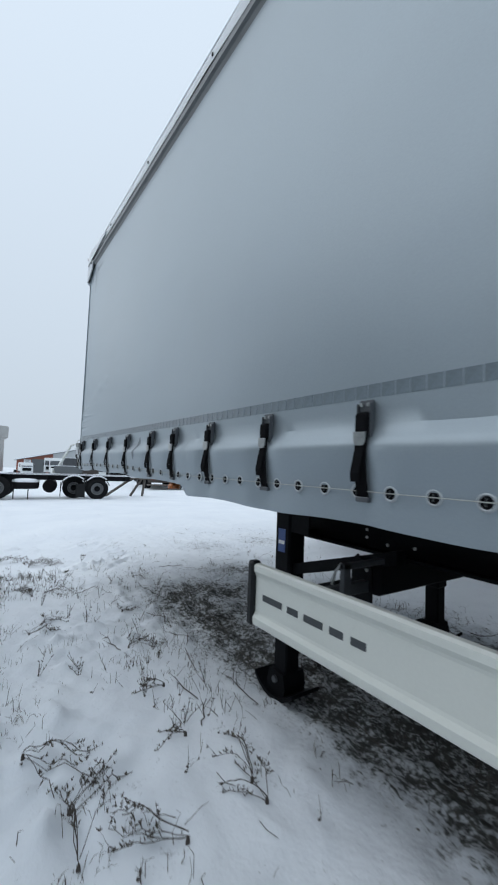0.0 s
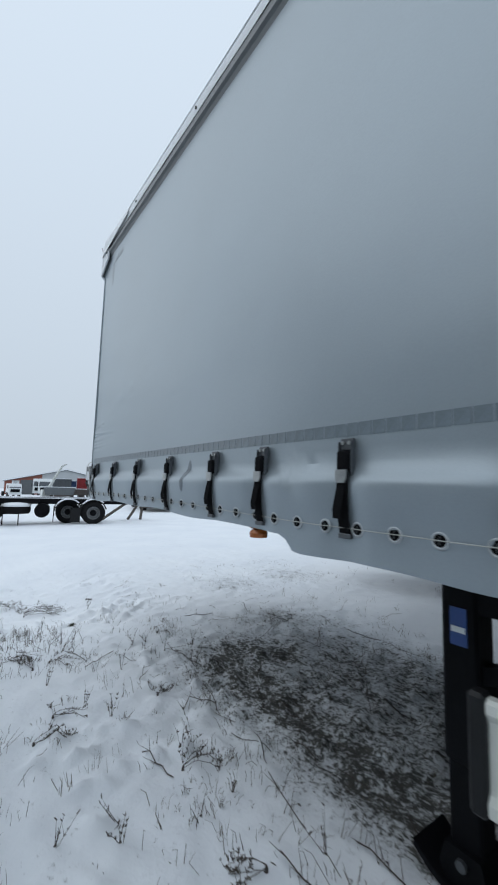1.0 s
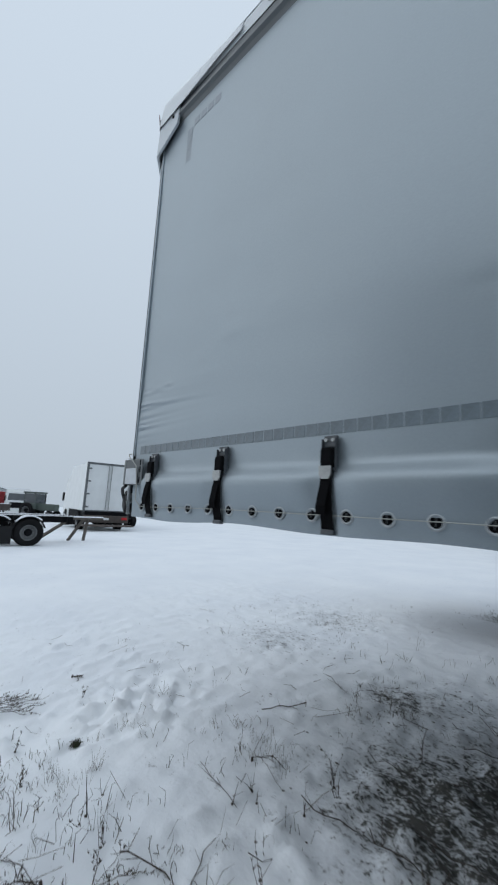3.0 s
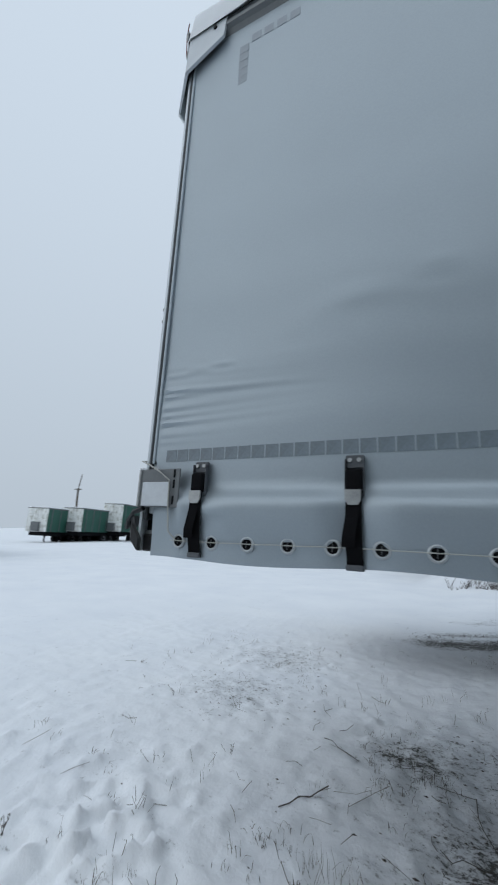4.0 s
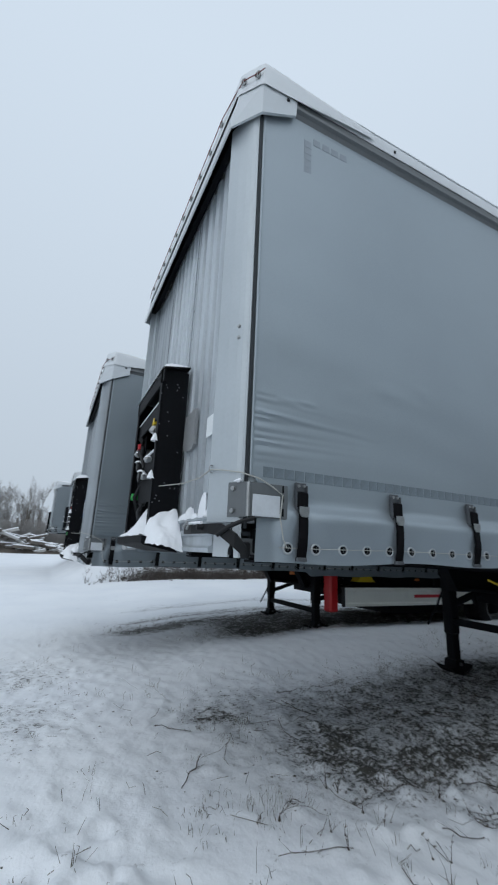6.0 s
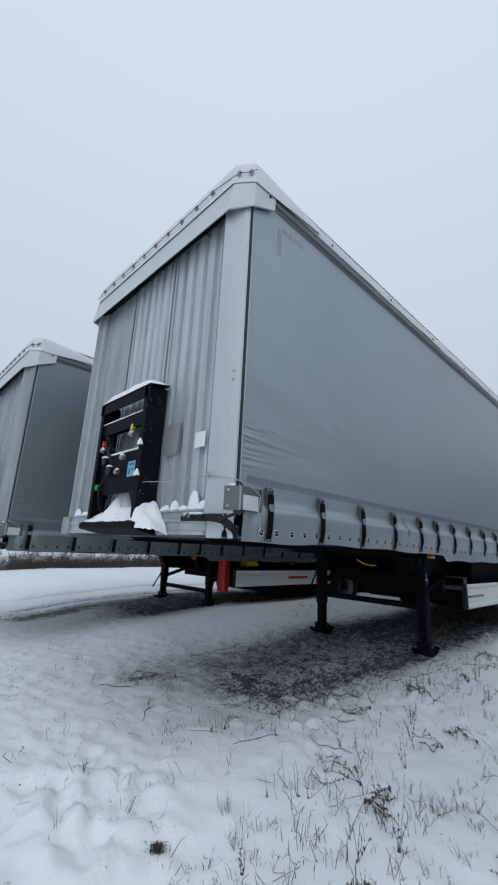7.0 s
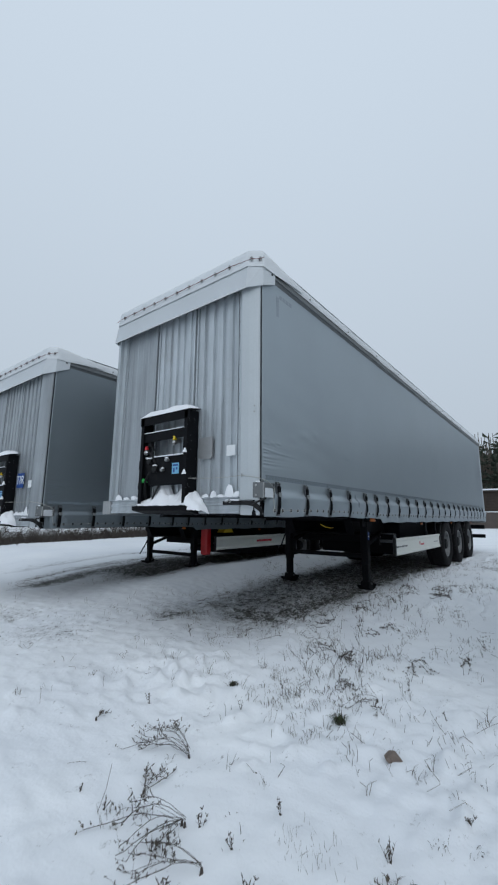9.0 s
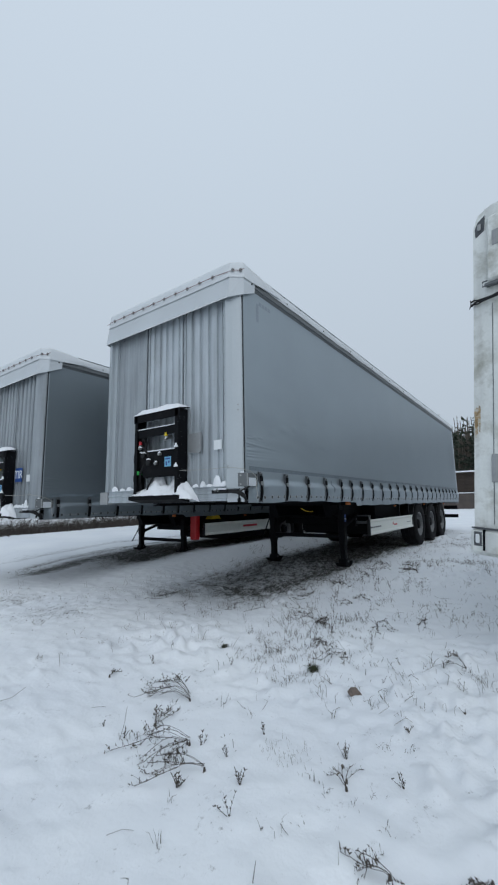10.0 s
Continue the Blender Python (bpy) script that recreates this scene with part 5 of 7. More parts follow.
def board_snow(dx, dy, dz):
    """Snow on the tray and on top of one coupling board, and small heaps along the sill."""
    def heap(u, v):
        x = 1.92 + 0.87 * u
        y = FRONT + 0.02 + 0.205 * v
        edge = math.sin(math.pi * min(1, max(0, u))) ** 0.35
        h = (0.05 + 0.24 * (1 - v) ** 1.2 * (0.6 + 0.4 * math.sin(2.2 * math.pi * u + 0.6) ** 2)) * edge * (1 - v ** 6) * (1 + 0.45 * fbm(x * 8, y * 8, 2)) + 0.014 * fbm(x * 16, y * 16, 2)
        return (x + dx, y + dy, 1.335 + 0.045 * v + max(-0.004, h) + dz - 0.005)
    snow_lump(heap, 44, 14, "snow_drift", "fresh snow heaped on the step tray", "snow on trailers")

    def spill(u, v):
        x = 1.955 - 0.20 * u
        y = FRONT + 0.03 + 0.19 * v * (1 - 0.35 * u)
        h = 0.23 * (1 - u) ** 0.85 * (1 - 0.55 * v ** 1.6) * (1 - v ** 9) + 0.012 * (1 - u)
        return (x + dx, y + dy, 1.29 + 0.03 * v + h * (1 + 0.22 * fbm(x * 11, y * 11, 4, 2)) + 0.010 * fbm(x * 26, y * 26, 4) + dz)
    snow_lump(spill, 20, 18, "snow_drift", "fresh snow spilling beside the step tray", "snow on trailers")

    def top(u, v):
        x, y = 1.93 + 0.85 * u, FRONT + 0.02 + 0.175 * v
        h = 0.085 * (math.sin(math.pi * u) ** 0.3) * (1 - (2 * v - 1) ** 6) * (0.75 + 0.7 * noise.noise((x * 6, y * 5, 1)))
        return (x + dx, y + dy, 2.438 - 0.03 * v + h + dz)
    snow_lump(top, 20, 6, "snow_layer", "thin snow layer on the coupling board", "snow on trailers")
    rng = random.Random(int(10 * dx) + 3)
    for x in (1.40, 1.485, 1.60, 1.72, 1.84, 2.9, 3.04, 3.2, 3.36):
        w, h = rng.uniform(0.04, 0.065), rng.uniform(0.03, 0.075)
        if abs(x - 1.485) < 0.01:
            w, h = 0.062, 0.12

        def cone(u, v):
            a = 2 * math.pi * u
            r = (1 - v ** 1.8)
            return (x + dx + w * r * math.cos(a) * (1 + 0.25 * math.sin(3 * a + x * 9)) + 0.015 * v * math.sin(40 * x), FRONT + 0.012 + dy + 0.028 * r * math.sin(a) + 0.006, 1.455 + h * math.sin(0.5 * math.pi * v) * (1 + 0.3 * noise.noise((x * 30 + u * 3, v * 4, 1))) + dz)
        snow_lump(cone, 10, 5, "snow_drift", "small snow heap on the front sill", "snow on trailers")


board_snow(0, 0, 0)
board_snow(3.80, 0.28, -0.20)


def roof_snow(dx, dy, dz):
    def layer(u, v):
        x, y = SIDE - 0.01 + (FAR - SIDE + 0.02) * u, REAR + (FRONT - REAR - 0.05) * v
        h = (0.02 + 0.045 * (0.5 + fbm(x * 1.3, y * 0.9, dx, 2))) * (1 - (2 * u - 1) ** 8) * (1 - (2 * v - 1) ** 40)
        return (x + dx, y + dy, 4.053 + 0.018 * (1 - (2 * u - 1) ** 2) + max(0.0, h) + dz + 0.05 * smooth_step(0.93, 0.99, v) * (1 - (2 * u - 1) ** 8))
    snow_lump(layer, 16, 90, "snow_layer", "thin snow layer on a trailer roof", "snow on trailers")


for d in ((0, 0, 0), (3.80, 0.28, -0.20), (15.6, -0.25, 0.66), (19.4, 0.0, 0.66), (23.2, 0.75, 0.62)):
    roof_snow(*d)

# ---------------------------------------------------------------- refrigerated trailer beside the path
def reefer():
    lean = Matrix.Rotation(radians(-20), 4, 'Z') @ Matrix.Rotation(radians(0.8), 4, 'X') @ Matrix.Rotation(radians(-4.95), 4, 'Y')
    at = Vector((-0.93, 5.80, 0.84))
    root = thing("refrigerated_trailer", at, "stained white refrigerated trailer with rust streaks", "trailer")
    root.rotation_euler = lean.to_euler()
    x0, x1, y0, y1, z0, z1 = at.x - 2.55, at.x, -1.4, 5.80, 0.98, 3.92
    prof = [(x0, z0), (x1, z0), (x1, z1 - 0.16), (x1 - 0.04, z1 - 0.05), (x1 - 0.15, z1), (x0 + 0.15, z1), (x0, z1 - 0.1)]
    part("body", Shape().prism(prof, 1, y0, y1), OLDWHITE, root)
    face = Shape().box(x0 + 0.25, x1 - 0.1326, y1, y1 + 0.05, 3.19, 3.80, 0.045)
    part("upper_cowl", face, OLDWHITE, root, "rounded white cooling-unit cowl")
    part("cowl_vent", Shape().box(x1 - 0.2808, x1 - 0.1872, y1 + 0.05, y1 + 0.058, 3.50, 3.64, 0.004), STEEL, root)
    part("shelf_lip", Shape().box(x0 + 0.3, x1 - 0.117, y1, y1 + 0.05, 3.150, 3.180, 0.006), RAIL, root)
    part("handle", Shape().tube([(x1 - 0.1443, y1 + 0.01, 3.150), (x1 - 0.1443, y1 + 0.05, 3.150), (x1 - 0.1053, y1 + 0.05, 3.150), (x1 - 0.1053, y1 + 0.05, 3.195), (x1 - 0.1443, y1 + 0.05, 3.195)], 0.006, 6), DARKSTEEL, root)
    part("top_lamp_recess", Shape().prism([(x1 - 0.0975, 3.705), (x1 - 0.0234, 3.665), (x1 - 0.01716, 3.745), (x1 - 0.039, 3.80), (x1 - 0.1053, 3.845)], 1, y1, y1 + 0.006), DARKSTEEL, root)
    part("top_lamp", Shape().box(x1 - 0.07644, x1 - 0.0468, y1 + 0.004, y1 + 0.028, 3.715, 3.775, 0.006), STEEL, root, "small clearance lamp")
    for k, (za, zb) in enumerate(((3.035, 3.025), (3.060, 3.035), (3.020, 3.045))):
        sag = [(x1 + 0.012, y1 + 0.012, za), (x1 - 0.0234, y1 + 0.03, za - 0.012 + 0.014 * k), (x1 - 0.0546, y1 + 0.03, 0.6 * za + 0.4 * zb + 0.012 * (k - 1)), (x1 - 0.0936, y1 + 0.035, 0.5 * (za + zb)), (x1 - 0.234, y1 + 0.05, zb + 0.01), (x1 - 0.7, y1 + 0.05, zb + 0.06)]
        part("cable", Shape().tube(sag, 0.008, 6), PLASTIC, root, "black tied cable", smooth=True)
    part("cable_tie", Shape().tube([(x1 + 0.018, y1 + 0.02, 3.075), (x1 + 0.005, y1 + 0.035, 3.03), (x1 + 0.02, y1 + 0.03, 2.99)], 0.005, 5), PLASTIC, root)
    part("lower_bumper", Shape().box(x0 + 0.02, x1 + 0.015, y1 - 0.5, y1 + 0.06, 0.80, 1.02, 0.03), OLDWHITE, root, "chipped white lower corner")
    part("corner_gap", Shape().box(x0, x1 - 0.002, y1 - 0.1, y1 + 0.052, 1.018, 1.030), DARKSTEEL, root)
    part("bumper_recess", Shape().box(x1 - 0.0897, x1 - 0.0234, y1 + 0.05, y1 + 0.064, 0.875, 0.995, 0.004), DARKSTEEL, root)
    part("bumper_slot", Shape().box(x1 - 0.117, x1 - 0.09516, y1 + 0.05, y1 + 0.0625, 0.84, 1.015, 0.003), BLACK, root)
    part("corner_lamp", Shape().box(x1 - 0.0741, x1 - 0.04056, y1 + 0.060, y1 + 0.075, 0.90, 0.975, 0.006), PAPER, root, "small white corner lamp")
    rng = random.Random(11)
    rusty = material("brown_rust", (0.33, 0.23, 0.12), 0.85, vary=0.6, coarse=22, fine=110, bump=0.3, dirt=(0.62, 0.62, 0.58), dirt_amount=0.45, dirt_scale=30)
    for k in range(9):
        x, z = x1 - rng.uniform(0.008, 0.050), 1.95 + rng.uniform(0.0, 0.12)
        w, h = rng.uniform(0.004, 0.011), rng.uniform(0.06, 0.30)
        run = [(x - 0.4 * w, z - h), (x + 0.3 * w, z - h), (x + w, z - 0.5 * h), (x + 1.3 * w, z), (x + 0.4 * w, z + 0.03), (x - w, z + 0.01), (x - 0.8 * w, z - 0.4 * h)]
        part("rust_streak", Shape().prism(run, 1, y1 + 0.0005, y1 + 0.002 + 0.0003 * k), rusty, root, "brown rust streak")
    part("door_hook", Shape().box(x1 - 0.2106, x1 - 0.156, y1, y1 + 0.03, 1.42, 1.66, 0.006), STEEL, root)
    part("door_seam", Shape().box(x1 - 0.1677, x1 - 0.1615, y1, y1 + 0.003, 1.06, 3.0), RAIL, root)
    for y in (3.9, 1.0, -0.3):
        part("under_frame", Shape().box(x0 + 0.6, x1 - 0.6, y - 0.06, y + 0.06, 0.05 if y > 3 else 0.5, 0.98, 0.01), BLACK, root)
    for y in (1.0, -0.3):
        for x, turn in ((x1 - 0.42, math.pi), (x0 + 0.02, 0.0)):
            w = part("wheel", Shape().rod((0.16, 0, 0), (0.30, 0, 0), 0.13, n=16), BLACK, root, "black-tyred trailer wheel", at=(x + (0.42 if turn else 0), y, 0.64))
            w.rotation_euler = (0, 0, turn)
            for name, (me, lab) in WHEEL_PARTS.items():
                part(name, me, None, w, lab, at=ORIGIN[w], kind="stuff" if name == "wheel_nuts" else "")
    def layer(u, v):
        x, y = x0 + 0.1 + (x1 - x0 - 0.2) * u, y0 + (y1 - y0) * v
        p = lean @ (Vector((x, y, z1 + 0.05 * (1 - (2 * u - 1) ** 6) * (1 - (2 * v - 1) ** 30) + 0.01 * fbm(x * 2, y * 2, 1, 2) - 0.012)) - at) + at
        return tuple(p)
    snow_lump(layer, 10, 40, "snow_layer", "snow layer on a refrigerated trailer's roof")


reefer()


# ---------------------------------------------------------------- weeds, grass, stones
STRAW = material("dry_straw", (0.10, 0.085, 0.06), 0.8, vary=0.35, coarse=3, fine=60, bump=0.1)
STALK = material("dark_dead_stalk", (0.064, 0.052, 0.045), 0.8, vary=0.35, coarse=3, fine=60, bump=0.1)
MOSS = material("dark_green_moss", (0.035, 0.05, 0.018), 0.9, vary=0.4, coarse=14, fine=90, bump=0.5)
STONE = material("brown_stone", (0.17, 0.135, 0.115), 0.8, vary=0.3, coarse=9, fine=50, bump=0.5)


def stem(s, rng, p, direction, length, r, slot=0, bend=0.25, steps=4):
    pts, d = [Vector(p)], Vector(direction).normalized()
    for _ in range(steps):
        d = (d + Vector((rng.uniform(-1, 1), rng.uniform(-1, 1), rng.uniform(-0.8, 0.5))) * bend).normalized()
        pts.append(pts[-1] + d * (length / steps))
    k0 = len(s.v)
    s.tube(pts, r, 3, slot)
    # taper towards the tip
    for i, p in enumerate(pts):
        for k in range(3):
            s.v[k0 + 3 * i + k] = tuple(p + (Vector(s.v[k0 + 3 * i + k]) - p) * (1 - 0.72 * i / steps))
    return pts


def bud(s, rng, q, k):
    d = Vector((rng.uniform(-1, 1), rng.uniform(-1, 1), rng.uniform(0.2, 1.5))).normalized()
    s.rod(q - 0.002 * d, q + 0.010 * k * d, 0.0022 * k, 0.0009 * k, 5, 0 if rng.random() < 0.7 else 1)


def herb(x, y, heading, length, count, fan, seed, heads=0.6):
    """A tall herb pressed over by the snow: wiry stems in a fan from one root, with forked twigs that carry dry heads."""
    rng = random.Random(seed)
    s = Shape()
    for _ in range(count):
        a, l = radians(heading + rng.uniform(-fan, fan)), length * rng.uniform(0.6, 1.05)
        px, py, crest = x + rng.gauss(0, 0.004), y + rng.gauss(0, 0.004), rng.uniform(0.02, 0.20) * length
        pts, steps = [], 9
        for k in range(steps + 1):
            u = k / steps
            pts.append(Vector((px, py, ground_height(px, py) + 0.003 + crest * math.sin(math.pi * min(1.0, 0.15 + 0.9 * u)) + rng.uniform(0, 0.006))))
            a += rng.gauss(0, 0.10)
            px, py = px + l / steps * math.cos(a), py + l / steps * math.sin(a)
        w = rng.uniform(0.0015, 0.0026)
        s.tube(pts, 0.75 * w, 4, 0)
        for k in range(3, steps + 1):
            for _ in range(rng.choice((0, 1, 1, 2))):
                b = a + rng.choice((-1, 1)) * rng.uniform(0.3, 1.2)
                tw = stem(s, rng, pts[k], (math.cos(b), math.sin(b), rng.uniform(-0.1, 0.9)), length * rng.uniform(0.06, 0.20), 0.0010, 0, 0.22, 3)
                for q in tw[1:]:
                    if rng.random() < heads:
                        for _ in range(rng.randint(1, 3)):
                            bud(s, rng, q, rng.uniform(0.7, 1.5))
    s.rod((x, y, ground_height(x, y) - 0.02), (x, y, ground_height(x, y) + 0.02), 0.012, 0.005, 6, 0)
    return single("dry_herb", s, [STALK, STRAW], "tall brown herb pressed flat over the snow, with dry heads", "weed", "dead weeds in the snow", at=(x, y, ground_height(x, y)))


def sprig(x, y, size, seed, count=3, heads=0.7):
    """A few short stems standing up, with stubby leaves close against them."""
    rng = random.Random(seed)
    s = Shape()
    for _ in range(count):
        bx, by = x + rng.gauss(0, 0.004), y + rng.gauss(0, 0.004)
        z, a, lean = ground_height(x, y) - 0.01, rng.uniform(0, 6.28), abs(rng.gauss(0.15, 0.4))
        pts = stem(s, rng, (bx, by, z), (lean * math.cos(a), lean * math.sin(a), 1.0), size * rng.uniform(0.65, 1.35), rng.uniform(0.0014, 0.0026), 0, 0.13, 5)
        for q in pts[2:]:
            if rng.random() < heads:
                for _ in range(rng.randint(1, 3)):
                    bud(s, rng, q, rng.uniform(0.8, 1.6))
        if rng.random() < 0.5:
            b = rng.uniform(0, 6.28)
            stem(s, rng, pts[2], (math.cos(b), math.sin(b), 0.8), 0.4 * size, 0.0010, 0, 0.2, 3)
    s.rod((x, y, ground_height(x, y) - 0.02), (x, y, ground_height(x, y) + 0.004), 0.012, 0.005, 6, 0)
    return single("dry_weed", s, [STALK, STRAW], "small dead brown weed standing in the snow", "weed", "dead weeds in the snow", at=(x, y, ground_height(x, y)))


def straw_tuft(s, x, y, size, seed, count=16, wide=0.03):
    """A loose bunch of thin bleached blades."""
    rng = random.Random(seed)
    for _ in range(count):
        bx, by = x + rng.gauss(0, wide), y + rng.gauss(0, wide)
        z, a, lean = ground_height(bx, by) - 0.006, rng.uniform(0, 6.28), abs(rng.gauss(0.25, 0.35))
        stem(s, rng, (bx, by, z), (lean * math.cos(a), lean * math.sin(a), 1.0), size * rng.uniform(0.4, 1.15), rng.uniform(0.0007, 0.0013), 1 if rng.random() < 0.6 else 0, 0.14, 4)


# herbs: root, the way they lie, length, stems, spread
for k, row in enumerate((
        (0.81, 7.53, -8, 0.46, 11, 34), (0.44, 7.91, 32, 0.46, 5, 16), (0.46, 7.91, 95, 0.34, 5, 18), (0.19, 8.05, 40, 0.36, 6, 26), (0.79, 7.88, -70, 0.22, 5, 40), (1.55, 7.70, -60, 0.13, 2, 25),
        (0.10, 6.31, 40, 0.30, 5, 50), (0.32, 6.23, 80, 0.22, 4, 40), (0.05, 5.60, 150, 0.28, 5, 50), (0.65, 5.79, 200, 0.20, 3, 40),
        (0.63, 5.78, 120, 0.24, 3, 30), (0.76, 5.65, 10, 0.22, 4, 60),
        (0.30, 2.90, -50, 0.34, 5, 22), (0.42, 2.56, 20, 0.26, 5, 40), (0.40, 2.31, 75, 0.34, 4, 16), (0.72, 2.20, 150, 0.30, 5, 18), (0.95, 2.70, 150, 0.16, 3, 50), (1.05, 2.20, 100, 0.22, 4, 50), (1.06, 3.22, 140, 0.18, 4, 60), (1.05, 2.30, 100, 0.30, 4, 40), (1.08, 3.92, 20, 0.22, 4, 60), (1.26, 4.66, 60, 0.24, 4, 50), (0.64, 4.81, 30, 0.20, 4, 70), (0.63, 5.57, 90, 0.24, 4, 70), (0.50, 4.56, 10, 0.20, 3, 60),
        (-0.51, 7.76, -40, 0.22, 3, 20), (-0.49, 7.71, -75, 0.20, 2, 14), (1.74, 5.80, -60, 0.26, 3, 40), (-0.30, 5.10, 60, 0.26, 4, 60), (-0.83, 6.15, 20, 0.22, 4, 60), (-0.84, 8.13, 60, 0.20, 5, 80), (-1.16, 7.91, 100, 0.16, 4, 60))):
    herb(*row, 40 + k, 0.1 if k in (10, 25, 26, 27) else 0.5)
# upright sprigs: place, height, stems
for k, row in enumerate((
        (1.47, 7.31, 0.08, 4), (0.90, 6.92, 0.09, 3), (0.77, 7.89, 0.11, 2), (0.70, 7.99, 0.09, 2), (0.85, 8.08, 0.06, 3), (1.04, 8.10, 0.03, 2), (0.38, 7.87, 0.06, 3), (0.17, 7.88, 0.07, 3), (-0.04, 8.03, 0.06, 5), (-0.13, 8.23, 0.10, 3), (0.12, 7.57, 0.09, 3), (-0.40, 7.50, 0.08, 5), (-0.74, 7.58, 0.07, 4), (-0.64, 7.11, 0.05, 3), (-0.91, 6.77, 0.06, 3), (0.23, 8.22, 0.07, 9),
        (0.81, 6.51, 0.09, 3), (0.48, 6.15, 0.14, 3), (0.38, 5.98, 0.16, 4), (1.04, 6.11, 0.12, 2), (0.68, 5.27, 0.14, 3), (1.20, 5.22, 0.12, 3), (0.91, 6.01, 0.17, 2), (0.87, 5.98, 0.16, 2), (1.42, 5.62, 0.13, 2), (1.00, 2.82, 0.14, 4), (0.93, 3.18, 0.13, 3), (0.71, 3.78, 0.10, 3), (1.11, 3.98, 0.10, 3), (0.68, 3.66, 0.12, 4), (0.47, 3.80, 0.12, 4), (0.83, 4.85, 0.11, 3), (0.94, 4.62, 0.12, 4), (-0.06, 6.08, 0.12, 3), (-0.35, 4.60, 0.13, 3), (0.56, 7.43, 0.07, 1), (0.40, 7.40, 0.10, 1))):
    sprig(*row[:3], 140 + k, row[3], 0.1 if k in (3, 19, 22, 23, 24, 35, 36) else 0.65)
rng_w = random.Random(91)
for k in range(16):
    sprig(rng_w.uniform(1.05, 1.95), rng_w.uniform(3.7, 5.7), rng_w.uniform(0.06, 0.15), 330 + k, rng_w.randint(1, 4), rng_w.choice((0.0, 0.3, 0.6)))
for k in range(16):
    sprig(rng_w.uniform(0.15, 1.3), rng_w.uniform(1.7, 3.4), rng_w.uniform(0.05, 0.11), 360 + k, rng_w.randint(1, 3), rng_w.choice((0.0, 0.2, 0.5)))
for k in range(10):
    sprig(rng_w.uniform(-0.7, 1.35), rng_w.uniform(2.9, 6.4), rng_w.uniform(0.06, 0.14), 300 + k, rng_w.randint(1, 4), rng_w.choice((0.0, 0.3, 0.6)))


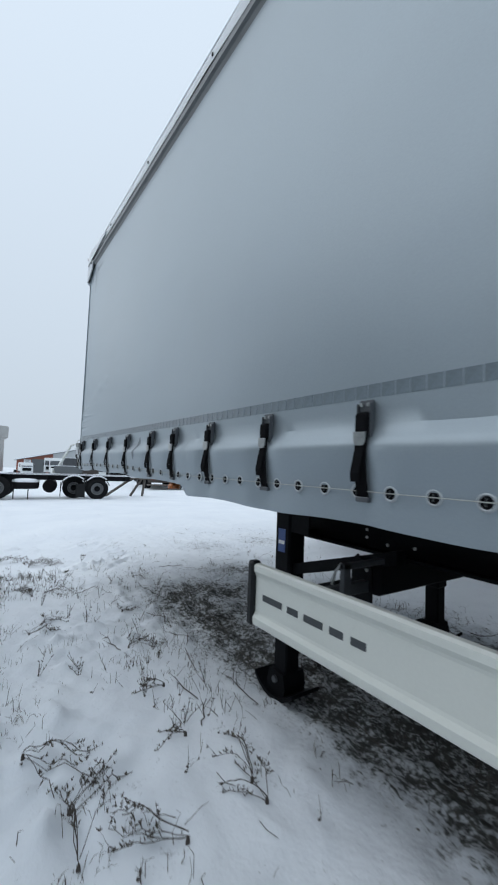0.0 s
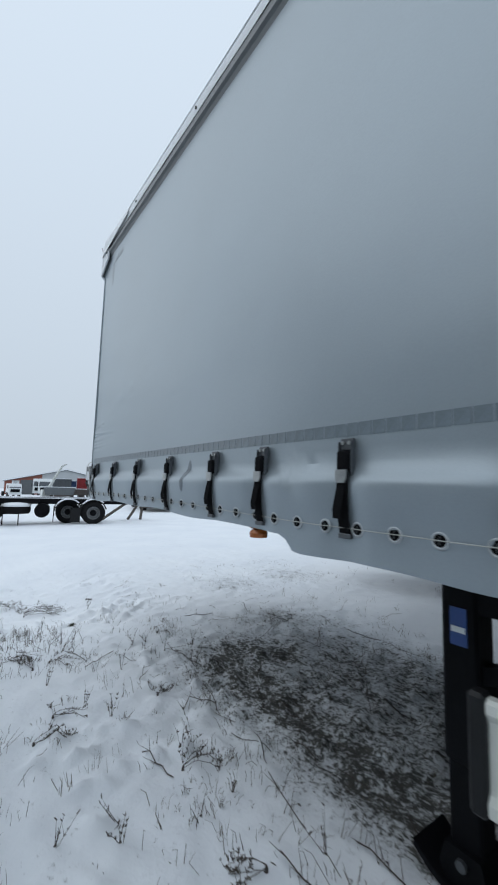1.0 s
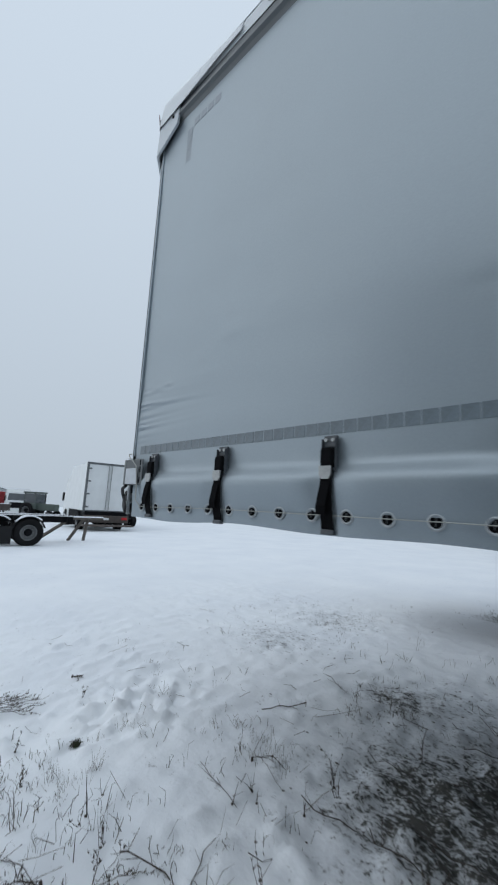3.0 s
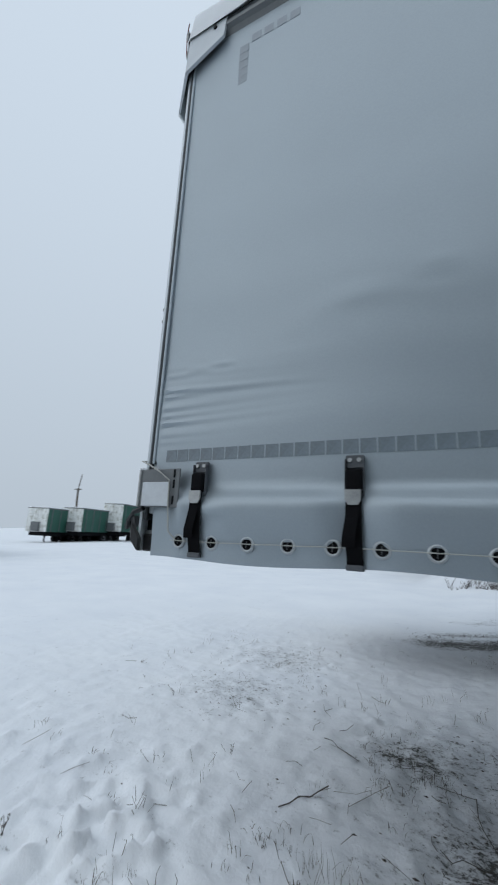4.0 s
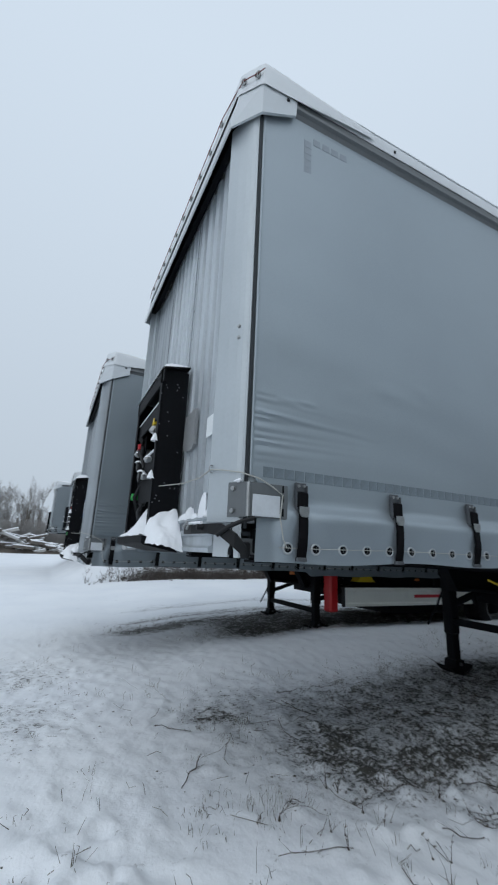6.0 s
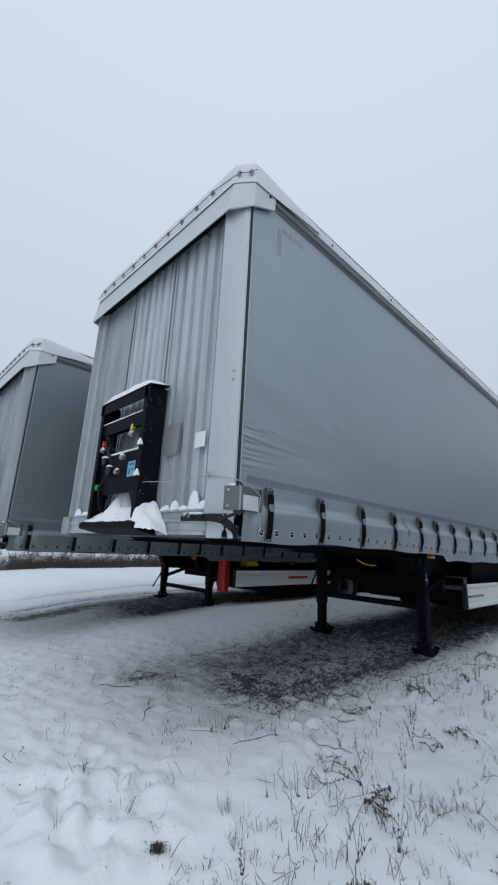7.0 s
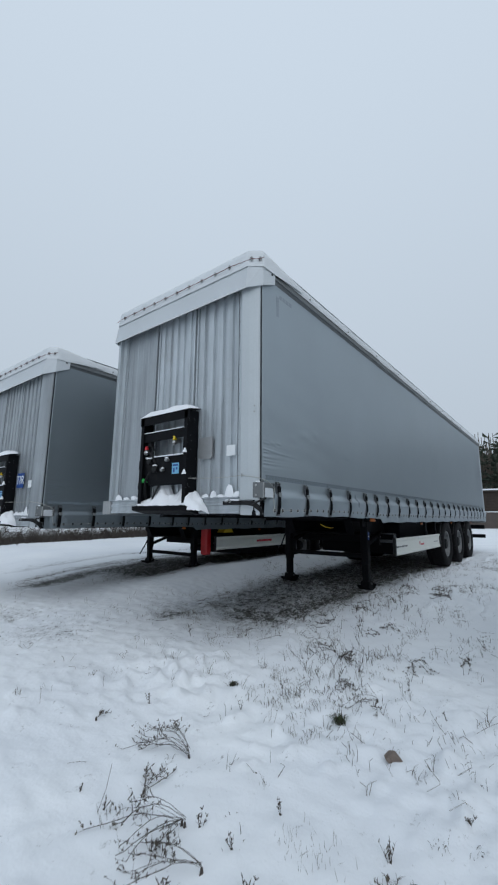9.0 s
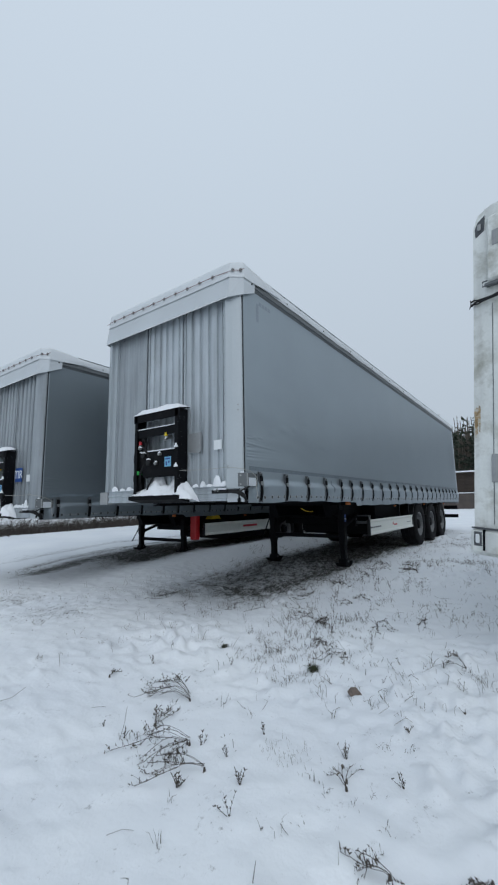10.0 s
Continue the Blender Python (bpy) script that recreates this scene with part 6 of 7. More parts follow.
def grass():
    """Thin dead blades and stubble in tufts, thickest beside and under the trailers."""
    rng = random.Random(7)
    s = Shape()
    made = 0
    while made < 2900:
        x, y = rng.uniform(-3.4, 7.6), rng.uniform(-6.0, 9.2)
        bare = cover_and_shade(x, y)
        want = 0.02 + 1.25 * bare + 0.55 * smooth_step(2.9, 1.2, x) * smooth_step(-2.5, -0.8, x) * smooth_step(7.6, 6.0, y)
        want *= 0.03 + 2.6 * max(0.0, fbm(x * 1.3, y * 1.3, 12, 3) - 0.08)
        if 2.2 < x < 5.0 and y > 5.6:
            want *= 0.35
        if rng.random() > want * 0.55:
            continue
        made += 1
        far = (y < 2.0 or x > 4.0)
        z = ground_height(x, y) - 0.006
        tall = rng.uniform(0.02, 0.06) * (1.8 if rng.random() < 0.12 else 1)
        for _ in range(rng.randint(2, 9) if not far else 4):
            a = rng.uniform(0, 6.28)
            bx, by = x + rng.gauss(0, 0.022), y + rng.gauss(0, 0.022)
            l, lean = tall * rng.uniform(0.5, 1.3), rng.uniform(0.1, 1.1)
            w = rng.uniform(0.0007, 0.0017)
            c, sn = math.cos(a), math.sin(a)
            px, py = -sn * w, c * w
            mx, my, mz = bx + 0.4 * l * lean * c, by + 0.4 * l * lean * sn, z + 0.62 * l
            ex, ey, ez = bx + l * lean * c, by + l * lean * sn, z + l * (1.05 - 0.35 * lean)
            s.put([(bx - px, by - py, z), (bx + px, by + py, z), (mx + px, my + py, mz), (mx - px, my - py, mz), (ex, ey, ez), (mx + c * w, my + sn * w, mz - w)],
                  [(0, 1, 2, 3), (3, 2, 4), (2, 5, 4), (0, 3, 5)], 0 if rng.random() < 0.55 else 1)
    # cut and broken stalks
    made = 0
    while made < 1800:
        x, y = rng.uniform(-2.6, 4.6), rng.uniform(-3.0, 8.8)
        want = 0.05 + 0.8 * min(1.0, cover_and_shade(x, y)) * smooth_step(6.4, 5.0, y) + 0.55 * smooth_step(2.2, 1.0, x) * smooth_step(8.2, 6.4, y)
        want *= 0.10 + 2.2 * max(0.0, fbm(x * 1.1, y * 1.1, 15, 3) - 0.02)
        if rng.random() > want:
            continue
        made += 1
        for _ in range(rng.randint(1, 5)):
            bx, by = x + rng.gauss(0, 0.03), y + rng.gauss(0, 0.03)
            z = ground_height(bx, by) - 0.01
            l, a, lean = rng.uniform(0.02, 0.08), rng.uniform(0, 6.28), abs(rng.gauss(0, 0.6))
            r = rng.uniform(0.0009, 0.0020)
            tip = (bx + l * lean * math.cos(a), by + l * lean * math.sin(a), z + l)
            slot = 0 if rng.random() < 0.6 else 1
            s.rod((bx, by, z), tip, r, r * 0.7, 4, slot)
            if rng.random() < 0.55:
                b_ = rng.uniform(0, 6.28)
                s.rod(tip, (tip[0] + 0.4 * l * math.cos(b_), tip[1] + 0.4 * l * math.sin(b_), tip[2] + 0.25 * l), r * 0.8, r * 0.4, 3, slot)
    # fallen straws and twigs
    for _ in range(380):
        x, y = rng.uniform(-1.6, 4.4), rng.uniform(-1.0, 8.8)
        if rng.random() > 0.25 + cover_and_shade(x, y):
            continue
        a, l = rng.uniform(0, 6.28), rng.uniform(0.05, 0.12) if rng.random() < 0.75 else rng.uniform(0.14, 0.32)
        z = ground_height(x, y) + 0.006
        x2, y2 = x + l * math.cos(a), y + l * math.sin(a)
        xm, ym = 0.5 * (x + x2) + 0.16 * l * rng.uniform(-1, 1), 0.5 * (y + y2) + 0.16 * l * rng.uniform(-1, 1)
        s.tube([(x, y, z), (xm, ym, ground_height(xm, ym) + rng.uniform(0.004, 0.02)), (x2, y2, ground_height(x2, y2) + rng.uniform(0.0, 0.05))], rng.uniform(0.0009, 0.0019), 3, 0 if rng.random() < 0.6 else 1)
    # long dead stalks lying about the trailer's near side
    for _ in range(64):
        x, y = rng.uniform(0.9, 3.6), rng.uniform(2.2, 6.2)
        if rng.random() > 0.25 + cover_and_shade(x, y):
            continue
        a, l, w = rng.gauss(1.3, 0.7), rng.uniform(0.18, 0.42), rng.uniform(0.0018, 0.0034)
        pts = []
        for k in range(6):
            px, py = x + l * (k / 5 - 0.5) * math.cos(a) + rng.gauss(0, 0.007), y + l * (k / 5 - 0.5) * math.sin(a) + rng.gauss(0, 0.007)
            pts.append((px, py, ground_height(px, py) + 0.005 + 0.05 * (k / 5) ** 2 * rng.random()))
        s.tube(pts, w, 4, 0)
        for k in (2, 3, 4):
            b_ = a + rng.choice((-1, 1)) * rng.uniform(0.4, 0.9)
            q = Vector(pts[k])
            s.rod(q, q + Vector((0.07 * math.cos(b_), 0.07 * math.sin(b_), rng.uniform(0.0, 0.04))), 0.6 * w, 0.3 * w, 3, 0)
    # straw tufts: place, height, blades, spread
    for k, row in enumerate((
            (0.93, 6.44, 0.10, 18, 0.02), (1.12, 6.35, 0.11, 20, 0.02), (0.92, 6.28, 0.08, 14, 0.02), (1.44, 6.67, 0.04, 16, 0.02), (1.52, 6.55, 0.04, 14, 0.02), (1.75, 5.80, 0.08, 22, 0.05), (1.90, 5.90, 0.08, 18, 0.04), (1.87, 5.76, 0.10, 26, 0.06), (1.82, 5.66, 0.09, 22, 0.05), (-0.10, 7.64, 0.05, 34, 0.08), (-0.19, 7.73, 0.045, 18, 0.05), (-0.01, 7.69, 0.05, 14, 0.04), (0.31, 7.45, 0.05, 10, 0.015), (1.00, 6.33, 0.06, 24, 0.05), (0.35, 5.60, 0.09, 22, 0.04), (0.66, 5.99, 0.06, 16, 0.05), (0.24, 5.95, 0.08, 14, 0.05), (1.05, 5.10, 0.08, 16, 0.05), (0.75, 4.20, 0.08, 16, 0.05), (0.35, 4.10, 0.07, 12, 0.05), (3.70, 5.64, 0.10, 9, 0.03), (2.45, 6.04, 0.07, 7, 0.04))):
        straw_tuft(s, *row[:3], 240 + k, *row[3:])
    # dark brush along the foot of the bank
    for _ in range(3600):
        x, y = rng.gauss(15.5, 0.32), rng.uniform(-12.0, 5.8)
        if rng.random() > 1.05 - smooth_step(2.5, 5.8, y):
            continue
        a, l = rng.uniform(0, 6.28), rng.uniform(0.10, 0.38)
        z = ground_height(x, y)
        for _ in range(3):
            a += rng.uniform(0.5, 2.5)
            s.rod((x, y, z - 0.02), (x + 0.5 * l * math.cos(a), y + 0.5 * l * math.sin(a), z + l * rng.uniform(0.5, 1.0)), 0.010, 0.003, 3, 0, caps=False)
    # crumbs of soil and leaf
    for _ in range(9500):
        x, y = rng.uniform(-1.8, 7.6), rng.uniform(-1.0, 8.8)
        if rng.random() > 0.004 + 1.15 * max(0.0, cover_and_shade(x, y) - 0.2):
            continue
        z, r = ground_height(x, y), rng.uniform(0.002, 0.009)
        v = [(x + r * rng.uniform(0.6, 1.3) * math.cos(q), y + r * rng.uniform(0.8, 2.4) * math.sin(q), z + r * rng.uniform(-0.1, 0.4)) for q in (0.2, 1.7, 3.3, 4.8)]
        s.put(v + [(x, y, z + r * 0.8)], [(0, 1, 4), (1, 2, 4), (2, 3, 4), (3, 0, 4)], 0)
    me_ob = single("grass", s, [STALK, STRAW], "dead grass stubble and straws poking through snow", "grass", kind="stuff")
    return me_ob


grass()


def stone(x, y, r, seed):
    """An angular stone: the hull of a few scattered corners."""
    rng = random.Random(seed)
    bm = bmesh.new()
    z = ground_height(x, y)
    for _ in range(17):
        d = Vector((rng.gauss(0, 1), rng.gauss(0, 1), rng.gauss(0, 0.8))).normalized()
        bm.verts.new((1.25 * r * d.x, r * d.y, 0.35 * r + 0.85 * r * d.z))
    bmesh.ops.convex_hull(bm, input=bm.verts)
    bmesh.ops.delete(bm, geom=[v for v in bm.verts if not v.link_faces], context='VERTS')
    bmesh.ops.bevel(bm, geom=bm.edges[:], offset=0.06 * r, segments=1, affect='EDGES')
    me = bpy.data.meshes.new("stone")
    bm.to_mesh(me)
    bm.free()
    me.materials.append(STONE)
    ob = new("stone", me)
    ob.location = (x, y, z)
    return tagged(ob, "brown angular stone lying on snow", "stone")


def green_tuft(x, y, r, seed):
    rng = random.Random(seed)
    s = Shape()
    z = ground_height(x, y) - 0.005
    for _ in range(150):
        a, lean, l = rng.uniform(0, 6.28), rng.uniform(0.2, 1.3), r * rng.uniform(0.5, 1.3)
        bx, by, w = x + rng.gauss(0, 0.3 * r), y + rng.gauss(0, 0.3 * r), rng.uniform(0.0012, 0.003)
        c, sn = math.cos(a), math.sin(a)
        ex, ey, ez = bx + l * lean * c, by + l * lean * sn, z + l * (1.1 - 0.5 * lean)
        mx, my, mz = bx + 0.45 * l * lean * c, by + 0.45 * l * lean * sn, z + 0.75 * l
        s.put([(bx - sn * w, by + c * w, z), (bx + sn * w, by - c * w, z), (mx + sn * w, my - c * w, mz), (mx - sn * w, my + c * w, mz), (ex, ey, ez)], [(0, 1, 2, 3), (3, 2, 4)], 0 if rng.random() < 0.7 else 1)
    return single("grass_tuft", s, [MOSS, STALK], "dark green leafy tuft half buried in snow", "grass", at=(x, y, z))


stone(-0.20, 6.86, 0.046, 3)
green_tuft(0.23, 6.67, 0.055, 4)
green_tuft(1.16, 6.70, 0.035, 5)

# ---------------------------------------------------------------- vehicles and buildings further off
BROWN = material("weathered_brown_paint", (0.085, 0.070, 0.062), 0.7, vary=0.3, coarse=1.5, fine=30, bump=0.2)
RUSTRED = material("dull_red_oxide", (0.055, 0.028, 0.026), 0.7, vary=0.25, coarse=1.5, fine=30, bump=0.2)
TARPGREEN = material("dark_green_tarpaulin", (0.018, 0.09, 0.065), 0.5, vary=0.15, coarse=1, fine=30, bump=0.1)
BRICK = material("red_brick", (0.27, 0.10, 0.07), 0.85, vary=0.2, coarse=0.6, fine=8, bump=0.2)
CORRUGATED = material("pale_corrugated_sheet", (0.50, 0.52, 0.53), 0.6, vary=0.1, coarse=0.4, fine=10, bump=0.1)
# base colour lifted to paint haze over far-off windows
HAZED_GLASS = material("haze_lifted_glass", (0.09, 0.10, 0.11), 0.25, vary=0.1, bump=0)
WOOD = material("grey_weathered_wood", (0.105, 0.092, 0.08), 0.85, vary=0.3, coarse=3, fine=30, bump=0.4)
DARKWOOD = material("dark_brown_boards", (0.055, 0.042, 0.034), 0.85, vary=0.3, coarse=1.5, fine=20, bump=0.4)
CONCRETE = material("pale_concrete", (0.38, 0.38, 0.37), 0.85, vary=0.15, coarse=0.7, fine=12, bump=0.3)
BARK = material("grey_bark", (0.10, 0.085, 0.07), 0.9, vary=0.3, coarse=2, fine=20, bump=0.4)
# pale grey puts the distance haze into the twigs' own colour
HAZED_TWIG = material("haze_paled_twigs", (0.25, 0.245, 0.24), 0.9, vary=0.25, coarse=0.5, fine=10, bump=0)
NEEDLE = material("dark_pine_needles", (0.03, 0.042, 0.028), 0.85, vary=0.35, coarse=0.6, fine=8, bump=0)
TRACTOR_GREEN = material("dull_green_paint", (0.07, 0.09, 0.08), 0.6, vary=0.2, coarse=2, fine=20, bump=0.1)
BLUEPAINT = material("dull_blue_paint", (0.035, 0.07, 0.17), 0.6, vary=0.2, coarse=2, fine=20, bump=0.1)
REDPAINT = material("dull_red_paint", (0.30, 0.025, 0.03), 0.6, vary=0.2, coarse=2, fine=20, bump=0.1)


def placed(root, x, y, heading):
    """Stand a thing that was built round the origin at x, y on the ground, turned by heading degrees."""
    root.location = (x, y, ground_level(x, y))
    root.rotation_euler = (0, 0, radians(heading))
    return root


def add_wheel(root, x, y, z, outward, scale=1.0, dull=False):
    """outward: -1 if the wheel's face looks to -x of its vehicle, +1 to +x. dull: takes the rim with shade put into its
    colour.
    """
    w = part("wheel", Shape().rod((0.16, 0, 0), (0.30, 0, 0), 0.13, n=12), BLACK, root, "black-tyred wheel", at=(x, y, z))
    w.rotation_euler = (0, 0, 0.0 if outward < 0 else math.pi)
    w.scale = (scale,) * 3
    for name, (me, lab) in WHEEL_PARTS.items():
        part(name, SHADED_RIM if dull and name == "rim" else me, None, w, lab, at=ORIGIN[w], kind="stuff" if name == "wheel_nuts" else "")
    return w


def container_chassis():
    """Length along y, the rear axle at y = 0; its side faces -x."""
    r = thing("container_chassis", (0, 0, 0), "bare black container chassis trailer with snow on its beams", "trailer")
    for x in (0.35, 1.75):
        part("beam", Shape().box(x - 0.07, x + 0.07, -1.6, 10.5, 0.88, 1.12, 0.01), BLACK, r)
        part("beam_snow", Shape().box(x - 0.07, x + 0.07, -1.6, 10.5, 1.12, 1.15, 0.01), SNOW, r, "thin snow strip")
    for k in range(7):
        part("cross_beam", Shape().box(0.0, 2.1, -1.55 + 1.9 * k, -1.35 + 1.9 * k, 0.94, 1.10, 0.01), BLACK, r)
    for y in (0.0, 1.06):
        add_wheel(r, -0.12 + 0.75 * (y > 0), y, 0.5, -1)
        add_wheel(r, 2.22, y, 0.5, 1)
        arc = [(y + 0.60 * math.cos(a), 0.5 + 0.60 * math.sin(a)) for a in np.linspace(-0.2, math.pi - 0.3, 12)] + [(y + 0.57 * math.cos(a), 0.5 + 0.57 * math.sin(a)) for a in np.linspace(math.pi - 0.3, -0.2, 12)]
        for x in (-0.12, 1.86):
            g = part("mudguard", Shape().prism(arc, 0, x, x + 0.38), PLASTIC, r)
            top = [(y + 0.605 * math.cos(a), 0.5 + 0.605 * math.sin(a)) for a in np.linspace(0.7, 2.3, 9)] + [(y + 0.65 * math.cos(a), 0.5 + 0.65 * math.sin(a)) for a in np.linspace(2.3, 0.7, 9)]
            part("guard_snow", Shape().prism(top, 0, x, x + 0.38), SNOW, g, "snow on the mudguard")
    part("mudflap", Shape().box(-0.16, 0.30, 0.56, 0.60, 0.08, 0.80, 0.006).box(-0.17, -0.13, 0.58, 0.98, 0.10, 0.74, 0.006), PLASTIC, r)
    part("mudflap", Shape().box(-0.10, 0.30, 1.64, 1.67, 0.12, 0.80, 0.006), PLASTIC, r)
    part("tank", Shape().lathe([(0, 0), (0.02, 0.26), (0.06, 0.31), (1.2, 0.31), (1.24, 0.26), (1.26, 0)], (0.05, 2.12, 0.60), 0, 20), BLACK, r, smooth=True)
    part("spare_wheel", Shape().lathe([(0, 0.3), (0, 0.52), (0.08, 0.57), (0.3, 0.57), (0.38, 0.52), (0.38, 0.3)], (0.5, 3.15, 0.46), 2, 28), RUBBER, r, smooth=True)
    part("spare_snow", Shape().lathe([(-0.07, 0.585), (0.0, 0.58), (0.07, 0.50), (0.10, 0.3), (0.11, 0)], (0.5, 3.15, 0.84), 2, 24), SNOW, r, "snow on the spare wheel", smooth=True)
    part("rack", Shape().box(0.2, 0.24, 3.0, 3.04, -0.05, 0.5).box(0.2, 0.24, 3.6, 3.64, -0.05, 0.5).box(0.2, 0.9, 3.0, 3.64, 0.44, 0.5), BLACK, r)
    for x in (0.3, 1.8):
        part("deck_snow", Shape().box(x - 0.30, x + 0.30, 3.9, 9.6, 1.15, 1.19, 0.015), SNOW, r, "snow on the deck")
        part("leg", Shape().box(x - 0.06, x + 0.06, 6.4, 6.52, 0.0, 0.9, 0.01), BLACK, r)
        add_wheel(r, -0.12 if x < 1 else 2.22, 4.25, 0.5, -1 if x < 1 else 1)
    return r


placed(container_chassis(), 4.29, 17.95, 80).scale = (0.82, 0.82, 0.82)


def box_truck():
    """Rear face at y = 0, the body going to +y."""
    r = thing("box_truck", (0, 0, 0), "white box truck seen from its closed rear doors", "truck")
    part("box", Shape().box(0, 2.5, 0.06, 4.5, 1.08, 3.72, 0.02), WHITE, r)
    fr = part("door_frame", Shape().box(-0.02, 0.10, -0.02, 0.08, 1.02, 3.76, 0.01).box(2.40, 2.52, -0.02, 0.08, 1.02, 3.76, 0.01).box(0.10, 2.40, -0.02, 0.08, 3.64, 3.76, 0.01).box(0.10, 2.40, -0.02, 0.08, 1.02, 1.12, 0.01), RAIL, r, "grey steel door frame")
    for x0, x1 in ((0.10, 1.245), (1.255, 2.40)):
        d = part("door", Shape().box(x0, x1, 0.0, 0.06, 1.12, 3.64, 0.01), WHITE, r)
        part("lock_bar", Shape().rod((1.17 if x0 < 1 else 1.33, -0.03, 1.08), (1.17 if x0 < 1 else 1.33, -0.03, 3.68), 0.022, n=8), ZINC, d)
        for z in (1.3, 2.0, 2.7, 3.4):
            part("hinge", Shape().box(0.05 if x0 < 1 else 2.25, 0.25 if x0 < 1 else 2.45, -0.03, 0.0, z - 0.04, z + 0.04, 0.006), RAIL, d)
    part("under_frame", Shape().box(0.1, 2.4, -0.05, 4.6, 0.50, 1.06, 0.02), BLACK, r)
    part("rear_bumper", Shape().box(0.0, 2.5, -0.12, 0.0, 0.45, 0.85, 0.02), BROWN, r, "rusty brown rear bumper")
    part("number_board", Shape().box(0.9, 1.4, -0.14, -0.12, 0.6, 0.72, 0.004), PAPER, r)
    part("rear_lamp", Shape().box(0.1, 0.4, -0.14, -0.12, 0.62, 0.76, 0.01), RED, r, "red rear lamp")
    part("rear_lamp", Shape().box(2.1, 2.4, -0.14, -0.12, 0.62, 0.76, 0.01), RED, r, "red rear lamp")
    part("tail_lift", Shape().box(-0.1, 2.6, -0.9, -0.15, 0.28, 0.36, 0.02), BROWN, r, "lowered brown tail platform")
    for x in (0.0, 2.5):
        add_wheel(r, x, 1.4, 0.5, -1 if x < 1 else 1)
        add_wheel(r, x, 5.4, 0.5, -1 if x < 1 else 1)
    part("cab", Shape().prism([(4.6, 0.5), (6.5, 0.5), (6.5, 1.6), (6.2, 2.7), (4.6, 2.8)], 0, 0.05, 2.45), WHITE, r)
    return r


placed(box_truck(), 9.48, 26.17, -12)


def truck_cab(label, colour, x, y, heading, tall=3.0):
    """A tractor unit; its front faces -y."""
    r = thing("truck", (0, 0, 0), label, "truck", "trucks in the yard")
    cab = part("cab", Shape().prism([(0.0, 0.75), (-0.05, 1.75), (0.18, tall - 0.35), (0.5, tall), (1.9, tall), (1.95, 0.75)], 0, 0.0, 2.45), colour, r)
    part("windscreen", Shape().put([(0.12, -0.062, 1.80), (2.33, -0.062, 1.80), (2.25, 0.115, tall - 0.52), (0.20, 0.115, tall - 0.52), (0.12, -0.03, 1.80), (2.33, -0.03, 1.80), (2.25, 0.14, tall - 0.52), (0.20, 0.14, tall - 0.52)],
         [(0, 1, 2, 3), (4, 7, 6, 5), (0, 4, 5, 1), (1, 5, 6, 2), (2, 6, 7, 3), (3, 7, 4, 0)]), HAZED_GLASS, cab)
    for x_ in (-0.012, 2.442):
        part("side_window", Shape().prism([(0.3, 1.75), (1.0, 1.75), (1.0, 2.35), (0.45, 2.35)], 0, x_, x_ + 0.02), HAZED_GLASS, cab)
    part("grille", Shape().box(0.35, 2.1, -0.06, -0.02, 0.9, 1.55, 0.01), BLACK, cab)
    part("bumper", Shape().box(-0.02, 2.47, -0.16, 0.1, 0.35, 0.78, 0.03), colour, r)
    for x_ in (0.2, 1.95):
        part("headlamp", Shape().box(x_, x_ + 0.32, -0.17, -0.15, 0.5, 0.68, 0.01), PAPER, r)
    part("mirror", Shape().box(-0.22, -0.08, 0.05, 0.15, 1.7, 2.3, 0.02), PLASTIC, r)
    part("mirror", Shape().box(2.53, 2.67, 0.05, 0.15, 1.7, 2.3, 0.02), PLASTIC, r)
    part("roof_snow", Shape().box(0.05, 2.4, 0.5, 1.9, tall, tall + 0.06, 0.03), SNOW, r, "snow on the cab roof")
    part("frame", Shape().box(0.75, 1.7, 1.95, 5.6, 0.7, 0.95, 0.01), BLACK, r)
    for x_ in (0.0, 2.45):
        add_wheel(r, x_, 1.0, 0.5, -1 if x_ < 1 else 1)
        add_wheel(r, x_, 4.6, 0.5, -1 if x_ < 1 else 1)
    return placed(r, x, y, heading)


truck_cab("pale grey truck cab parked beside the box truck", WHITE, 14.2, 35.5, 193, 3.6)
truck_cab("white truck cab parked in front of the hall", WHITE, 12.23, 93.2, -8, 3.25)
truck_cab("white truck cab parked in front of the hall", WHITE, 12.75, 90.1, -8, 3.2)
truck_cab("white truck cab parked beside the farm tractor", WHITE, 13.9, 57.4, -12, 3.1)
truck_cab("old white van cab behind the chassis", WHITE, 6.4, 74.0, 10, 2.6).scale = (0.75, 0.75, 0.75)



def dump_body(x, y, heading, mat, label, length=4.6, height=1.3):
    r = thing("dump_skip", (0, 0, 0), label, "skip")
    part("tub", Shape().prism([(0, 0.7), (length, 0.7), (length + 0.25, 0.7 + height), (-0.1, 0.7 + height), (-0.1, 0.62 + height), (0.05, 0.78)], 1, 0, 2.3), mat, r)
    for k in range(6):
        part("rib", Shape().box(0.3 + k * length / 6, 0.42 + k * length / 6, -0.06, 0.0, 0.7, 0.7 + height, 0.01), mat, r)
    part("rim_snow", Shape().box(-0.1, length + 0.25, -0.05, 0.12, 0.7 + height, 0.75 + height, 0.02), SNOW, r, "snow on the rim")
    part("stand", Shape().box(0.5, 0.8, 0.3, 2.0, 0.0, 0.7).box(length - 0.8, length - 0.5, 0.3, 2.0, 0.0, 0.7), BROWN, r)
    return placed(r, x, y, heading)


dump_body(7.05, 46.4, -10, RAIL, "grey steel dump skip standing on blocks", 2.6, 0.75)
dump_body(9.85, 46.9, -10, BROWN, "rusty brown dump skip standing on blocks", 1.5, 0.6)


